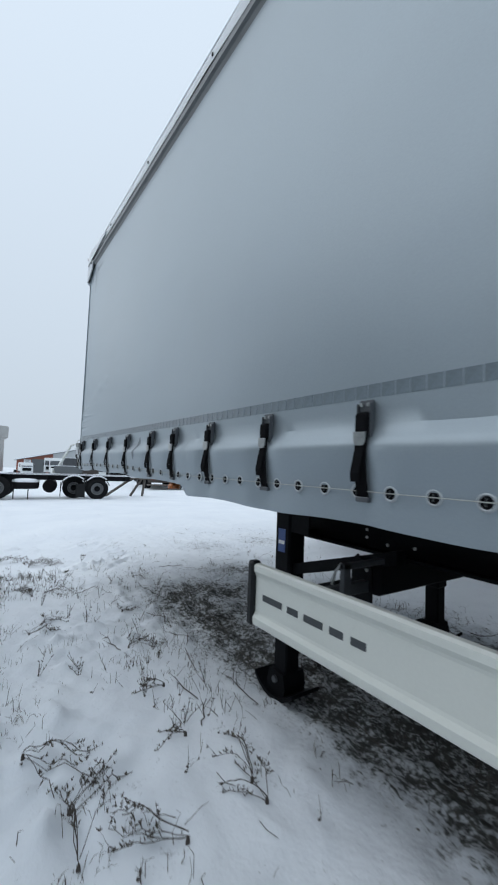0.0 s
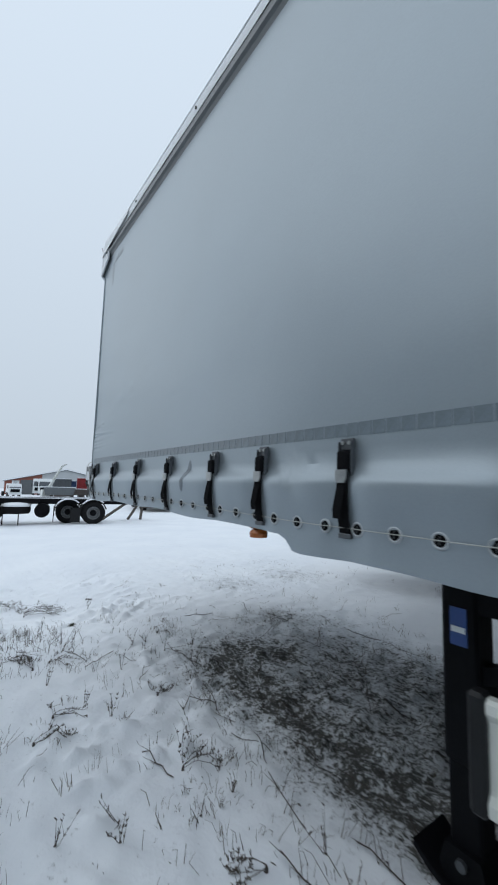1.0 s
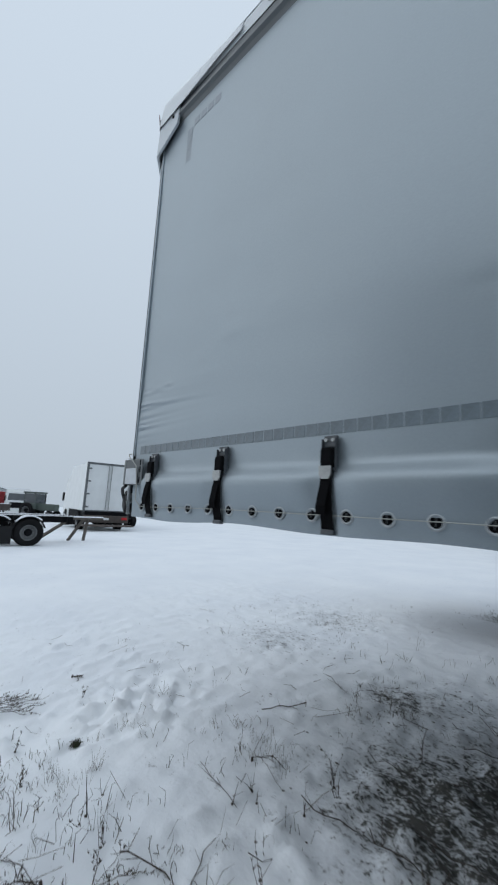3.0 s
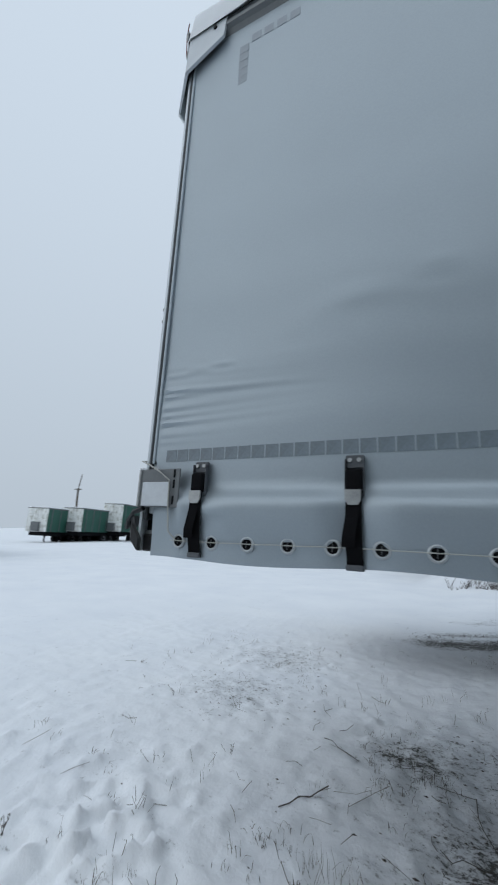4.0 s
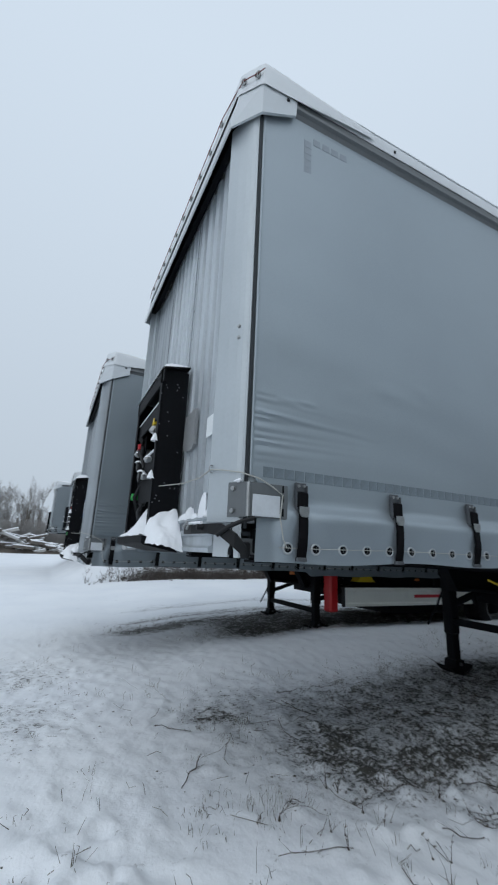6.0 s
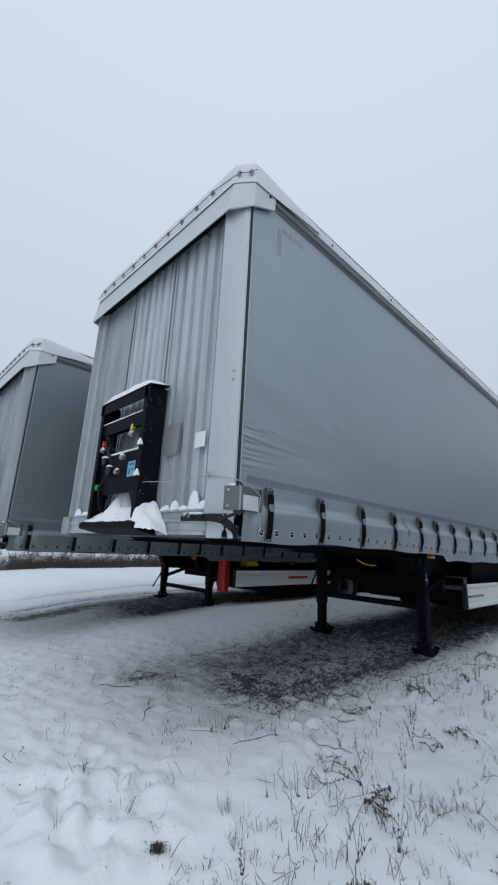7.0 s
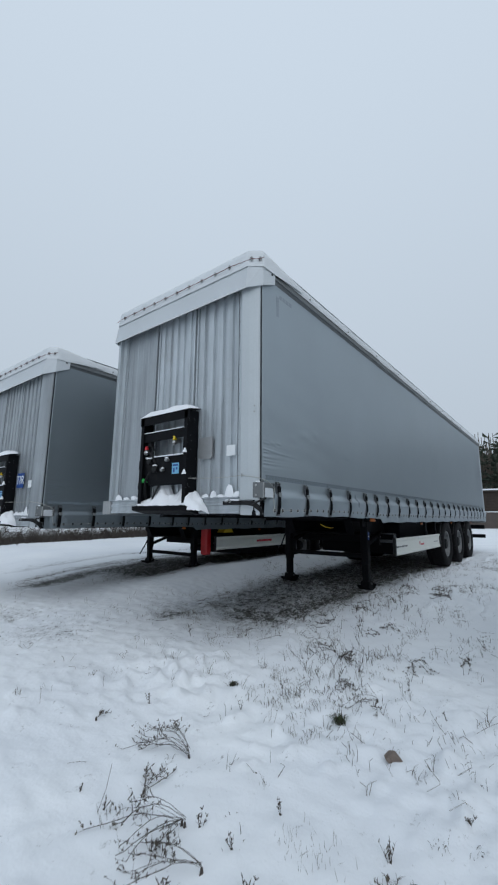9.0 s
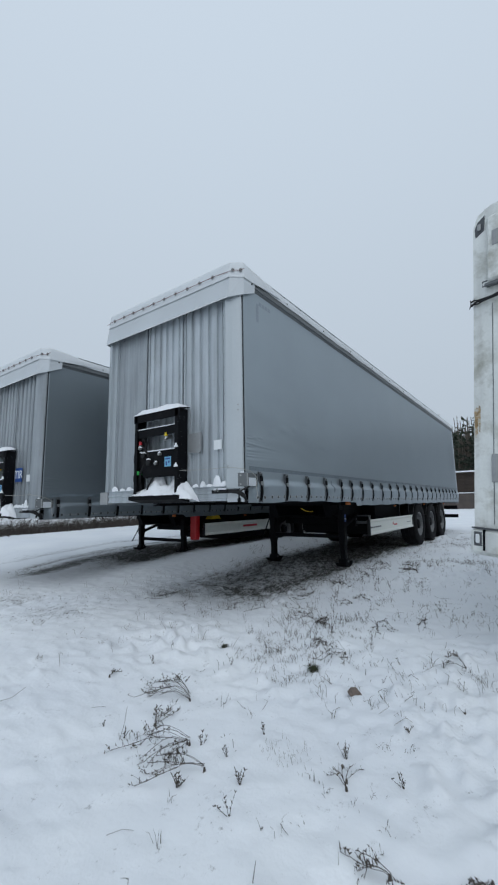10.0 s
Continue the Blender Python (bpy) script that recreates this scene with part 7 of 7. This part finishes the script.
def container(x, y, heading, mat, label, length=6.0, h=2.6, lift=0.0):
    r = thing("container", (0, 0, 0), label, "container")
    prof, n = [], 22
    for k in range(n):
        a = length * k / n
        d = 0.0 if k % 2 else 0.04
        prof += [(a, d), (a + length / n * 0.7, d)]
    part("side_wall", Shape().prism(prof + [(length, 0.0), (length, 0.1), (0, 0.1)], 2, lift + 0.12, lift + h - 0.1), mat, r)
    part("shell", Shape().box(0, length, 0.1, 2.4, lift + 0.1, lift + h, 0.02), mat, r)
    part("edge_beam", Shape().box(-0.02, length + 0.02, -0.02, 0.1, lift + h - 0.12, lift + h, 0.01).box(-0.02, length + 0.02, -0.02, 0.1, lift, lift + 0.13, 0.01), mat, r)
    part("roof_snow", Shape().box(0.02, length - 0.02, 0.02, 2.38, lift + h, lift + h + 0.06, 0.03), SNOW, r, "snow on the container")
    if lift > 0.2:
        part("stand", Shape().box(0.2, length - 0.2, 0.3, 2.1, 0.0, lift, 0.02), BROWN, r)
    return placed(r, x, y, heading)


container(13.19, 60.5, -12, REDPAINT, "dull red steel container", 1.3, 1.7, 1.1)
container(12.1, 60.8, -12, BLUEPAINT, "dull blue steel container", 1.05, 1.4, 1.0)
container(9.95, 59.1, -10, DARKSTEEL, "dark container covered with a tarpaulin", 2.2, 1.6, 1.0)


def farm_tractor(x, y, heading):
    r = thing("farm_tractor", (0, 0, 0), "old dull green farm tractor with a glazed cab", "tractor")
    part("bonnet", Shape().box(0.55, 1.25, -1.9, 0.2, 0.8, 1.45, 0.06), TRACTOR_GREEN, r)
    cab = part("cab_floor", Shape().box(0.2, 1.6, 0.1, 1.5, 0.9, 1.5, 0.04), TRACTOR_GREEN, r)
    for px, py in ((0.22, 0.12), (1.54, 0.12), (0.22, 1.44), (1.54, 1.44)):
        part("cab_post", Shape().box(px, px + 0.05, py, py + 0.05, 1.5, 2.45), TRACTOR_GREEN, cab)
    part("cab_glass", Shape().box(0.25, 1.55, 0.15, 1.45, 1.5, 2.4, 0.01), HAZED_GLASS, cab)
    part("cab_roof", Shape().box(0.12, 1.68, 0.0, 1.6, 2.43, 2.58, 0.05), TRACTOR_GREEN, cab)
    part("roof_snow", Shape().box(0.15, 1.65, 0.03, 1.57, 2.58, 2.64, 0.03), SNOW, cab, "snow on the cab roof")
    part("exhaust", Shape().rod((0.75, -0.6, 1.4), (0.75, -0.6, 2.3), 0.04, n=8), BLACK, r)
    add_wheel(r, 0.0, 1.0, 0.75, -1, 1.45)
    add_wheel(r, 1.8, 1.0, 0.75, 1, 1.45)
    add_wheel(r, 0.25, -1.5, 0.42, -1, 0.8)
    add_wheel(r, 1.55, -1.5, 0.42, 1, 0.8)
    return placed(r, x, y, heading)


farm_tractor(13.6, 46.8, 30)


def hall():
    """A wide gabled hall, brick on one side, with a water tower behind."""
    r = thing("industrial_hall", (0, 0, 0), "gabled hall, part red brick and part pale sheet, with snowy roof", "building", kind="structure")
    part("brick_wall", Shape().prism([(0, -2), (0, 2.95), (7.2, 4.59), (7.2, -2)], 1, 0, 20), BRICK, r, "red brick gable part")
    part("sheet_wall", Shape().prism([(7.2, -2), (7.2, 4.59), (12.1, 5.7), (24.2, 2.95), (24.2, -2)], 1, 0, 20), CORRUGATED, r, "pale sheet-metal gable part")
    part("roof", Shape().prism([(-0.5, 2.84), (12.1, 5.72), (24.7, 2.84), (24.7, 3.02), (12.1, 5.92), (-0.5, 3.02)], 1, -0.5, 20.5), SNOW, r, "snow-covered roof")
    part("verge", Shape().prism([(-0.5, 2.72), (12.1, 5.60), (24.7, 2.72), (24.7, 2.84), (12.1, 5.72), (-0.5, 2.84)], 1, -0.5, -0.1), RAIL, r, "grey verge board")
    door = part("roller_door", Shape().box(3.0, 5.5, -0.05, 0.1, -2, 3.2, 0.02), RAIL, r, "grey roller door")
    for k in range(8):
        part("slat", Shape().box(3.05, 5.45, -0.09, -0.05, 0.2 + 0.37 * k, 0.45 + 0.37 * k, 0.01), RAIL, door)
    part("sign_board", Shape().box(1.4, 2.8, -0.08, 0.0, 2.2, 3.0, 0.02), PAPER, r, "white sign board")
    for k in range(3):
        part("sign_bar", Shape().box(1.6, 2.6 - 0.2 * (k % 2), -0.10, -0.08, 2.78 - 0.2 * k, 2.86 - 0.2 * k), PALEMARK, r)
    placed(r, 8.1, 103.5, -5)
    w = thing("water_tower", (0, 0, 0), "pale grey concrete water tower", "tower", kind="structure")
    part("shaft", Shape().lathe([(-3, 1.5), (7.6, 1.35)], (0, 0, 0), 2, 20), CONCRETE, w, smooth=True)
    part("tank", Shape().lathe([(7.6, 1.35), (8.2, 2.1), (10.6, 2.1), (10.8, 1.9), (10.9, 0)], (0, 0, 0), 2, 24), CONCRETE, w, smooth=True)
    placed(w, 4.6, 112.0, 0)


hall()


def boom_crane(x, y, heading):
    r = thing("loader_crane", (0, 0, 0), "pale folded loader crane boom", "crane")
    part("base", Shape().box(-0.5, 0.5, -0.5, 0.5, 0, 1.2, 0.05), OLDWHITE, r)
    part("boom", Shape().rod((0, 0, 1.0), (1.3, 0, 3.7), 0.17, 0.11, 8), OLDWHITE, r)
    part("jib", Shape().rod((1.3, 0, 3.7), (1.75, 0, 3.95), 0.10, 0.07, 8), OLDWHITE, r)
    return placed(r, x, y, heading)


boom_crane(7.55, 48.4, 0)


def trestle(x, y, heading):
    r = thing("wooden_trestle", (0, 0, 0), "weathered wooden trestle with slanting legs", "trestle")
    part("plank", Shape().box(-0.3, 1.4, 0, 0.25, 0.78, 0.86, 0.01), WOOD, r)
    part("plank_snow", Shape().box(-0.3, 1.4, 0, 0.25, 0.86, 0.90, 0.01), SNOW, r, "snow on the plank")
    for xa, xb in ((-0.9, 0.35), (0.2, 0.75), (0.75, 0.85)):
        part("leg", Shape().tube([(xa, 0.1, 0.0), (xb, 0.1, 0.9)], 0.06, 4), WOOD, r)
    return placed(r, x, y, heading)


trestle(6.0, 19.6, -10)


def yard_trailer(x, y, heading, label, side, head, height=3.9, length=9.0):
    """A parked trailer whose head wall faces -y and whose long side goes to +y."""
    r = thing("parked_trailer", (0, 0, 0), label, "trailer", "trailers across the yard")
    part("head_wall", Shape().box(0, 2.5, 0, 0.08, 1.15, height, 0.02), head, r, "white head wall")
    part("head_frame", Shape().box(0.8, 1.7, -0.25, 0.0, 1.2, 2.1, 0.02), RAIL, r)
    part("side", Shape().box(0.02, 2.48, 0.08, length, 1.15, height - 0.12, 0.02), side, r)
    part("roof_edge", Shape().box(-0.02, 2.52, 0.0, length, height - 0.12, height, 0.02), RAIL, r)
    part("roof_snow", Shape().box(0.02, 2.48, 0.02, length, height, height + 0.07, 0.03), SNOW, r, "snow on the roof")
    for k in range(7):
        for x_ in (-0.02, 2.47):
            part("stanchion", Shape().box(x_, x_ + 0.05, 0.6 + k * length / 7.5, 0.68 + k * length / 7.5, 1.15, height - 0.1), RAIL, r)
    part("frame", Shape().box(0.3, 2.2, 0.2, length, 0.75, 1.12, 0.02), BLACK, r)
    for k in range(3):
        add_wheel(r, 0.02, length - 2.2 - 1.3 * k, 0.5, -1, dull=True)
        add_wheel(r, 2.48, length - 2.2 - 1.3 * k, 0.5, 1)
    for x_ in (0.4, 2.0):
        part("leg", Shape().box(x_, x_ + 0.12, 2.2, 2.34, 0.0, 0.8, 0.01), BLACK, r)
    return placed(r, x, y, heading)


yard_trailer(29.6, 43.0, -78, "old trailer with white head wall and green tarpaulin", TARPGREEN, OLDWHITE, 3.6)
yard_trailer(34.4, 42.2, -76, "old trailer with white head wall and green tarpaulin", TARPGREEN, OLDWHITE, 4.3, 11)
yard_trailer(26.4, 44.2, -78, "old trailer with white head wall and green tarpaulin", TARPGREEN, OLDWHITE, 3.5)
container(40.3, 40.0, -52, BROWN, "rusty brown box body on a trailer frame", 3.6, 3.0, 1.2)


TIPPER = material("faded_dirty_white", (0.50, 0.53, 0.50), 0.6, vary=0.2, coarse=0.7, fine=12, bump=0.1, dirt=(0.36, 0.37, 0.33), dirt_amount=0.3, dirt_scale=0.7)


def tipper_trailer():
    """Length along x; the long dirty white side faces -y, the open sloped end is at +x."""
    r = thing("tipper_trailer", (0, 0, 0), "dirty white tipper semi-trailer on a red-brown frame", "trailer")
    body = part("tub", Shape().prism([(1.8, 1.52), (10.9, 1.70), (11.5, 3.85), (1.7, 3.25)], 1, 0, 2.5), TIPPER, r)
    part("top_rim", Shape().prism([(1.65, 3.22), (11.6, 3.83), (11.6, 3.95), (1.65, 3.34)], 1, -0.06, 2.56), RAIL, body)
    for k in range(9):
        part("rib", Shape().box(2.0 + 1.05 * k, 2.08 + 1.05 * k, -0.02, 0.0, 1.58 + 0.02 * k, 3.22 + 0.064 * k, 0.006), TIPPER, body)
    for k, (xa, za, w_, h_) in enumerate(((8.6, 1.9, 0.14, 1.4), (9.2, 2.7, 0.2, 0.6), (8.3, 1.8, 0.3, 0.5), (6.2, 2.5, 0.08, 0.7), (5.4, 2.9, 0.2, 0.15), (9.0, 1.8, 0.16, 0.8), (6.9, 3.0, 0.3, 0.2))):
        pts = [(xa + 0.6 * w_ * math.cos(q) * (1 + 0.5 * noise.noise((k, q, 1))), za + 0.5 * h_ + 0.5 * h_ * math.sin(q) * (1 + 0.4 * noise.noise((k, q, 5)))) for q in np.linspace(0, 2 * math.pi, 14)[:-1]]
        part("paint_stain", Shape().prism(pts, 1, -0.008, 0.0), BARK, body, "dark bare patch in the paint")
    part("end_flap", Shape().prism([(10.9, 1.70), (11.1, 1.70), (11.9, 3.87), (11.5, 3.85)], 1, 0.1, 2.4), CONCRETE, r)
    part("frame", Shape().prism([(1.9, 0.85), (7.4, 0.85), (7.8, 1.15), (10.6, 1.2), (10.6, 1.68), (1.9, 1.50)], 1, 0.06, 2.2), RUSTRED, r, "red-brown steel frame")
    part("rim_snow", Shape().prism([(1.7, 3.343), (11.5, 3.944), (11.5, 3.99), (1.7, 3.39)], 1, -0.04, 2.54), SNOW, r, "snow on the rim")
    for k in range(4):
        for y_ in (0.02, 2.48):
            w = add_wheel(r, 2.9 + 1.2 * k, y_, 0.52, -1, dull=True)
            w.rotation_euler = (0, 0, radians(90) if y_ < 1 else radians(-90))
    for x_ in (8.8, 9.45):
        part("leg", Shape().box(x_, x_ + 0.14, 0.35, 0.5, 0.0, 1.2, 0.01).box(x_ - 0.1, x_ + 0.24, 0.25, 0.6, -0.03, 0.04, 0.01), BLACK, r)
    return r


placed(tipper_trailer(), 22.17, 23.85, -58.6)


def snowy_logs():
    rng = random.Random(21)
    for k in range(120):
        u = rng.random()
        x, y = 60 + rng.uniform(-2, 2), 24.5 - 20 * u
        z = rng.uniform(0.1, 2.6) * (1 - abs(2 * u - 1) ** 3)
        l, w, h = rng.uniform(0.8, 2.6), rng.uniform(0.25, 0.7), rng.uniform(0.15, 0.36)
        slab = thing("timber_slab", (x, y, z), "snow-covered weathered timber slab in a heap", "timber", "heap of timber slabs")
        part("slab", Shape().box(-w / 2, w / 2, -l / 2, l / 2, 0, h, 0.04), WOOD if k % 3 else CONCRETE, slab, at=(x, y, z))
        part("snow_top", Shape().box(-w / 2 + 0.02, w / 2 - 0.02, -l / 2, l / 2, h, h + 0.14, 0.05), SNOW, slab, "snow on the slab", at=(x, y, z))
        slab.rotation_euler = (rng.uniform(-0.4, 0.4), rng.uniform(-0.3, 0.3), rng.uniform(-0.9, 0.9))
    mound = Shape()

    def at(u, v):
        x, y = 58 + 6 * u, 26 - 23 * v
        return (x, y, 1.5 * math.sin(math.pi * u) * math.sin(math.pi * v) ** 0.6 * (0.8 + 0.4 * fbm(x * 0.6, y * 0.6, 3, 3)) - 0.1)
    mound.sheet([i / 10 for i in range(11)], [j / 40 for j in range(41)], at)
    single("rubble_mound", mound, WOOD, "brown heap of soil and timber under snow", "mound", smooth=True, at=(61, 14, 0))


snowy_logs()


def pole(x, y, h, lean_x, lean_y, label):
    r = thing("utility_pole", (x, y, ground_level(x, y)), label, "pole")
    z = ground_level(x, y)
    part("mast", Shape().rod((x, y, z - 0.2), (x + lean_x, y + lean_y, h * 0.78), 0.17, 0.12, 8), BARK, r)
    part("top_rod", Shape().rod((x + lean_x, y + lean_y, h * 0.76), (x + lean_x * 1.1, y + lean_y * 0.2, h), 0.07, 0.05, 6), WOOD, r)
    part("crossarm", Shape().box(x + lean_x - 0.05, x + lean_x + 0.05, y + lean_y - 0.7, y + lean_y + 0.7, h * 0.75, h * 0.75 + 0.1), WOOD, r)


pole(60.2, 19.4, 13.0, 0.1, -0.4, "leaning grey utility pole with a top rod")
pole(38.4, 51.5, 8.5, 0.1, 0.5, "leaning grey utility pole with a top rod")


def bare_tree(x, y, h, seed, spread=0.5):
    """A leafless tree: a trunk that forks again and again into thin twigs."""
    rng = random.Random(seed)
    trunk, crown = Shape(), Shape()
    z = ground_level(x, y)

    def grow(p, d, length, r, depth):
        q = p + d * length
        (trunk if depth < 2 else crown).rod(p, q, r, r * 0.62, 5 if depth < 2 else 3, caps=False)
        if depth >= 5:
            return
        for _ in range(3):
            side = Vector((rng.uniform(-1, 1), rng.uniform(-1, 1), rng.uniform(-0.1, 0.55)))
            nd = (d + spread * side).normalized()
            grow(p + d * length * rng.uniform(0.6, 1.0), nd, length * rng.uniform(0.55, 0.82), r * 0.55, depth + 1)
    grow(Vector((x, y, z - 0.2)), Vector((rng.uniform(-0.08, 0.08), rng.uniform(-0.08, 0.08), 1)).normalized(), h * 0.30, h * 0.014 + 0.03, 0)
    r = thing("bare_tree", (x, y, z), "leafless grey tree with a fine twiggy crown", "tree", "leafless trees")
    part("trunk", trunk, BARK, r)
    part("crown", crown, HAZED_TWIG, r)


for k in range(44):
    rng = random.Random(100 + k)
    bare_tree(84 + rng.uniform(-4, 14), 30 - 0.58 * k + rng.uniform(-1, 1), rng.uniform(7, 12) * (1.25 if 14 < k < 26 else 0.85), 200 + k, 0.42)


for k in range(18):
    rng = random.Random(700 + k)
    bare_tree(rng.uniform(74, 84), 9.0 + 0.78 * k + rng.uniform(-0.4, 0.4), rng.uniform(11, 15) - 4.0 * (k > 14), 720 + k, 0.34)


def brushwood():
    """A tangle of bare shrubs behind the timber heap."""
    rng = random.Random(31)
    s = Shape()
    for _ in range(6500):
        x, y = rng.uniform(64.5, 70.5), rng.uniform(2, 36)
        a, l = rng.uniform(0, 6.28), rng.uniform(1.6, 5.2)
        d = Vector((0.35 * math.cos(a), 0.35 * math.sin(a), 1)).normalized() * l
        s.rod((x, y, -0.2), Vector((x, y, -0.2)) + d, 0.05, 0.02, 3, caps=False)
    single("brushwood", s, HAZED_TWIG, "grey tangle of leafless shrubs behind the timber heap", "shrub", kind="stuff")


brushwood()


def cottage():
    r = thing("cottage", (73, 22, 0), "small cottage with a snow-covered roof", "house", kind="structure")
    part("wall", Shape().box(71, 76, 20.6, 24.6, 0, 5.2, 0.02), CONCRETE, r)
    part("roof", Shape().prism([(70.5, 5.0), (73.5, 7.3), (76.5, 5.0), (76.5, 5.2), (73.5, 7.5), (70.5, 5.2)], 1, 20.2, 25.0), SNOW, r, "snow-covered roof")
    w = part("window", Shape().box(70.94, 71.0, 22.0, 23.4, 3.2, 4.4, 0.02), WHITE, r)
    part("pane", Shape().box(70.92, 70.95, 22.15, 23.25, 3.35, 4.25, 0.01), HAZED_GLASS, w)


cottage()


def pine(x, y, h, seed):
    rng = random.Random(seed)
    trunk, crown = Shape(), Shape()
    z = ground_level(x, y)
    trunk.rod((x, y, z - 0.2), (x + rng.uniform(-0.3, 0.3), y, z + h), 0.22, 0.05, 7)
    for k in range(34):
        t = rng.uniform(0.42, 1.0)
        zz = z + h * t
        reach = (1.05 - t) * h * 0.30 * rng.uniform(0.5, 1.1) + 0.3
        a = rng.uniform(0, 6.28)
        tip = Vector((x + reach * math.cos(a), y + reach * math.sin(a), zz + rng.uniform(-0.2, 0.5)))
        crown.rod((x, y, zz), tip, 0.05, 0.015, 3, caps=False)
        for _ in range(16):
            c = Vector((x, y, zz)).lerp(tip, rng.uniform(0.35, 1.05)) + Vector((rng.gauss(0, 0.22), rng.gauss(0, 0.22), rng.gauss(0.05, 0.12)))
            s = rng.uniform(0.12, 0.34)
            pts = [c + Vector((rng.uniform(-s, s), rng.uniform(-s, s), rng.uniform(-s, s) * 0.6)) for _ in range(4)]
            crown.put(pts, [(0, 1, 2), (0, 2, 3), (0, 1, 3)])
    r = thing("pine_tree", (x, y, z), "dark green pine with a ragged crown", "tree", "pines behind the shed")
    part("trunk", trunk, BARK, r)
    part("crown", crown, NEEDLE, r)


for k in range(48):
    rng = random.Random(300 + k)
    pine(-46 + 1.35 * k + rng.uniform(-0.5, 0.5), -48 - rng.uniform(0, 10) + 0.012 * max(0, -k + 30) ** 2, rng.uniform(8.5, 12.5), 400 + k)


def far_wood():
    """The depth of the wood behind the pines: trunks and thin boughs past counting."""
    rng = random.Random(77)
    s = Shape()
    for k in range(4400):
        x, y, h = rng.uniform(-60, 26), rng.uniform(-92, -60), rng.uniform(7, 15.5)
        if k >= 3300:
            # unseen arm added across the yard, to dim light on the side curtain
            x, y = rng.uniform(-62, -38), rng.uniform(-70, 30)
        dx = rng.uniform(-0.5, 0.5)
        s.rod((x, y, -0.3), (x + dx, y, h), rng.uniform(0.09, 0.2), 0.04, 4, 0, caps=False)
        for _ in range(9):
            t = rng.uniform(0.1, 0.98)
            a, l = rng.uniform(0, 6.28), rng.uniform(0.6, 1.9)
            p = Vector((x + dx * t, y, h * t))
            q = p + Vector((l * math.cos(a), l * math.sin(a), rng.uniform(-0.2, 0.7)))
            w = rng.uniform(0.12, 0.4)
            s.put([p, q, q + Vector((rng.uniform(-w, w), rng.uniform(-w, w), rng.uniform(0.1, 2 * w))), p.lerp(q, 0.5) + Vector((0, 0, w))], [(0, 1, 2, 3)], 1 if t > 0.5 else 0)
    single("far_wood", s, [BARK, NEEDLE], "dark bare trunks and boughs of a wood in winter, with an added unseen arm", "woodland", kind="stuff")


far_wood()


def slat_shed():
    r = thing("slatted_shed", (5, -40, 0.1), "dark brown boarded shed with snow on its roof", "shed", kind="structure")
    part("wall", Shape().box(-4, 12, -44, -40.2, 0.0, 4.1), DARKWOOD, r)
    for k in range(13):
        part("board", Shape().box(-4, 12, -40.2, -40.1, 2.2 + 0.16 * k - 0.055, 2.2 + 0.16 * k + 0.055, 0.01), DARKWOOD, r)
    part("plinth", Shape().box(-4.05, 12.05, -40.2, -40.0, 0.0, 1.95), BROWN, r)
    part("ledge", Shape().box(-4.1, 12.1, -40.2, -39.9, 1.95, 2.05, 0.01), SNOW, r, "snow on the ledge")
    part("roof", Shape().box(-4.4, 12.4, -44.4, -39.7, 4.25, 4.40, 0.03), SNOW, r, "snow-covered roof edge")
    part("fascia", Shape().box(-4.3, 12.3, -44.3, -39.8, 4.12, 4.25), DARKWOOD, r)


slat_shed()
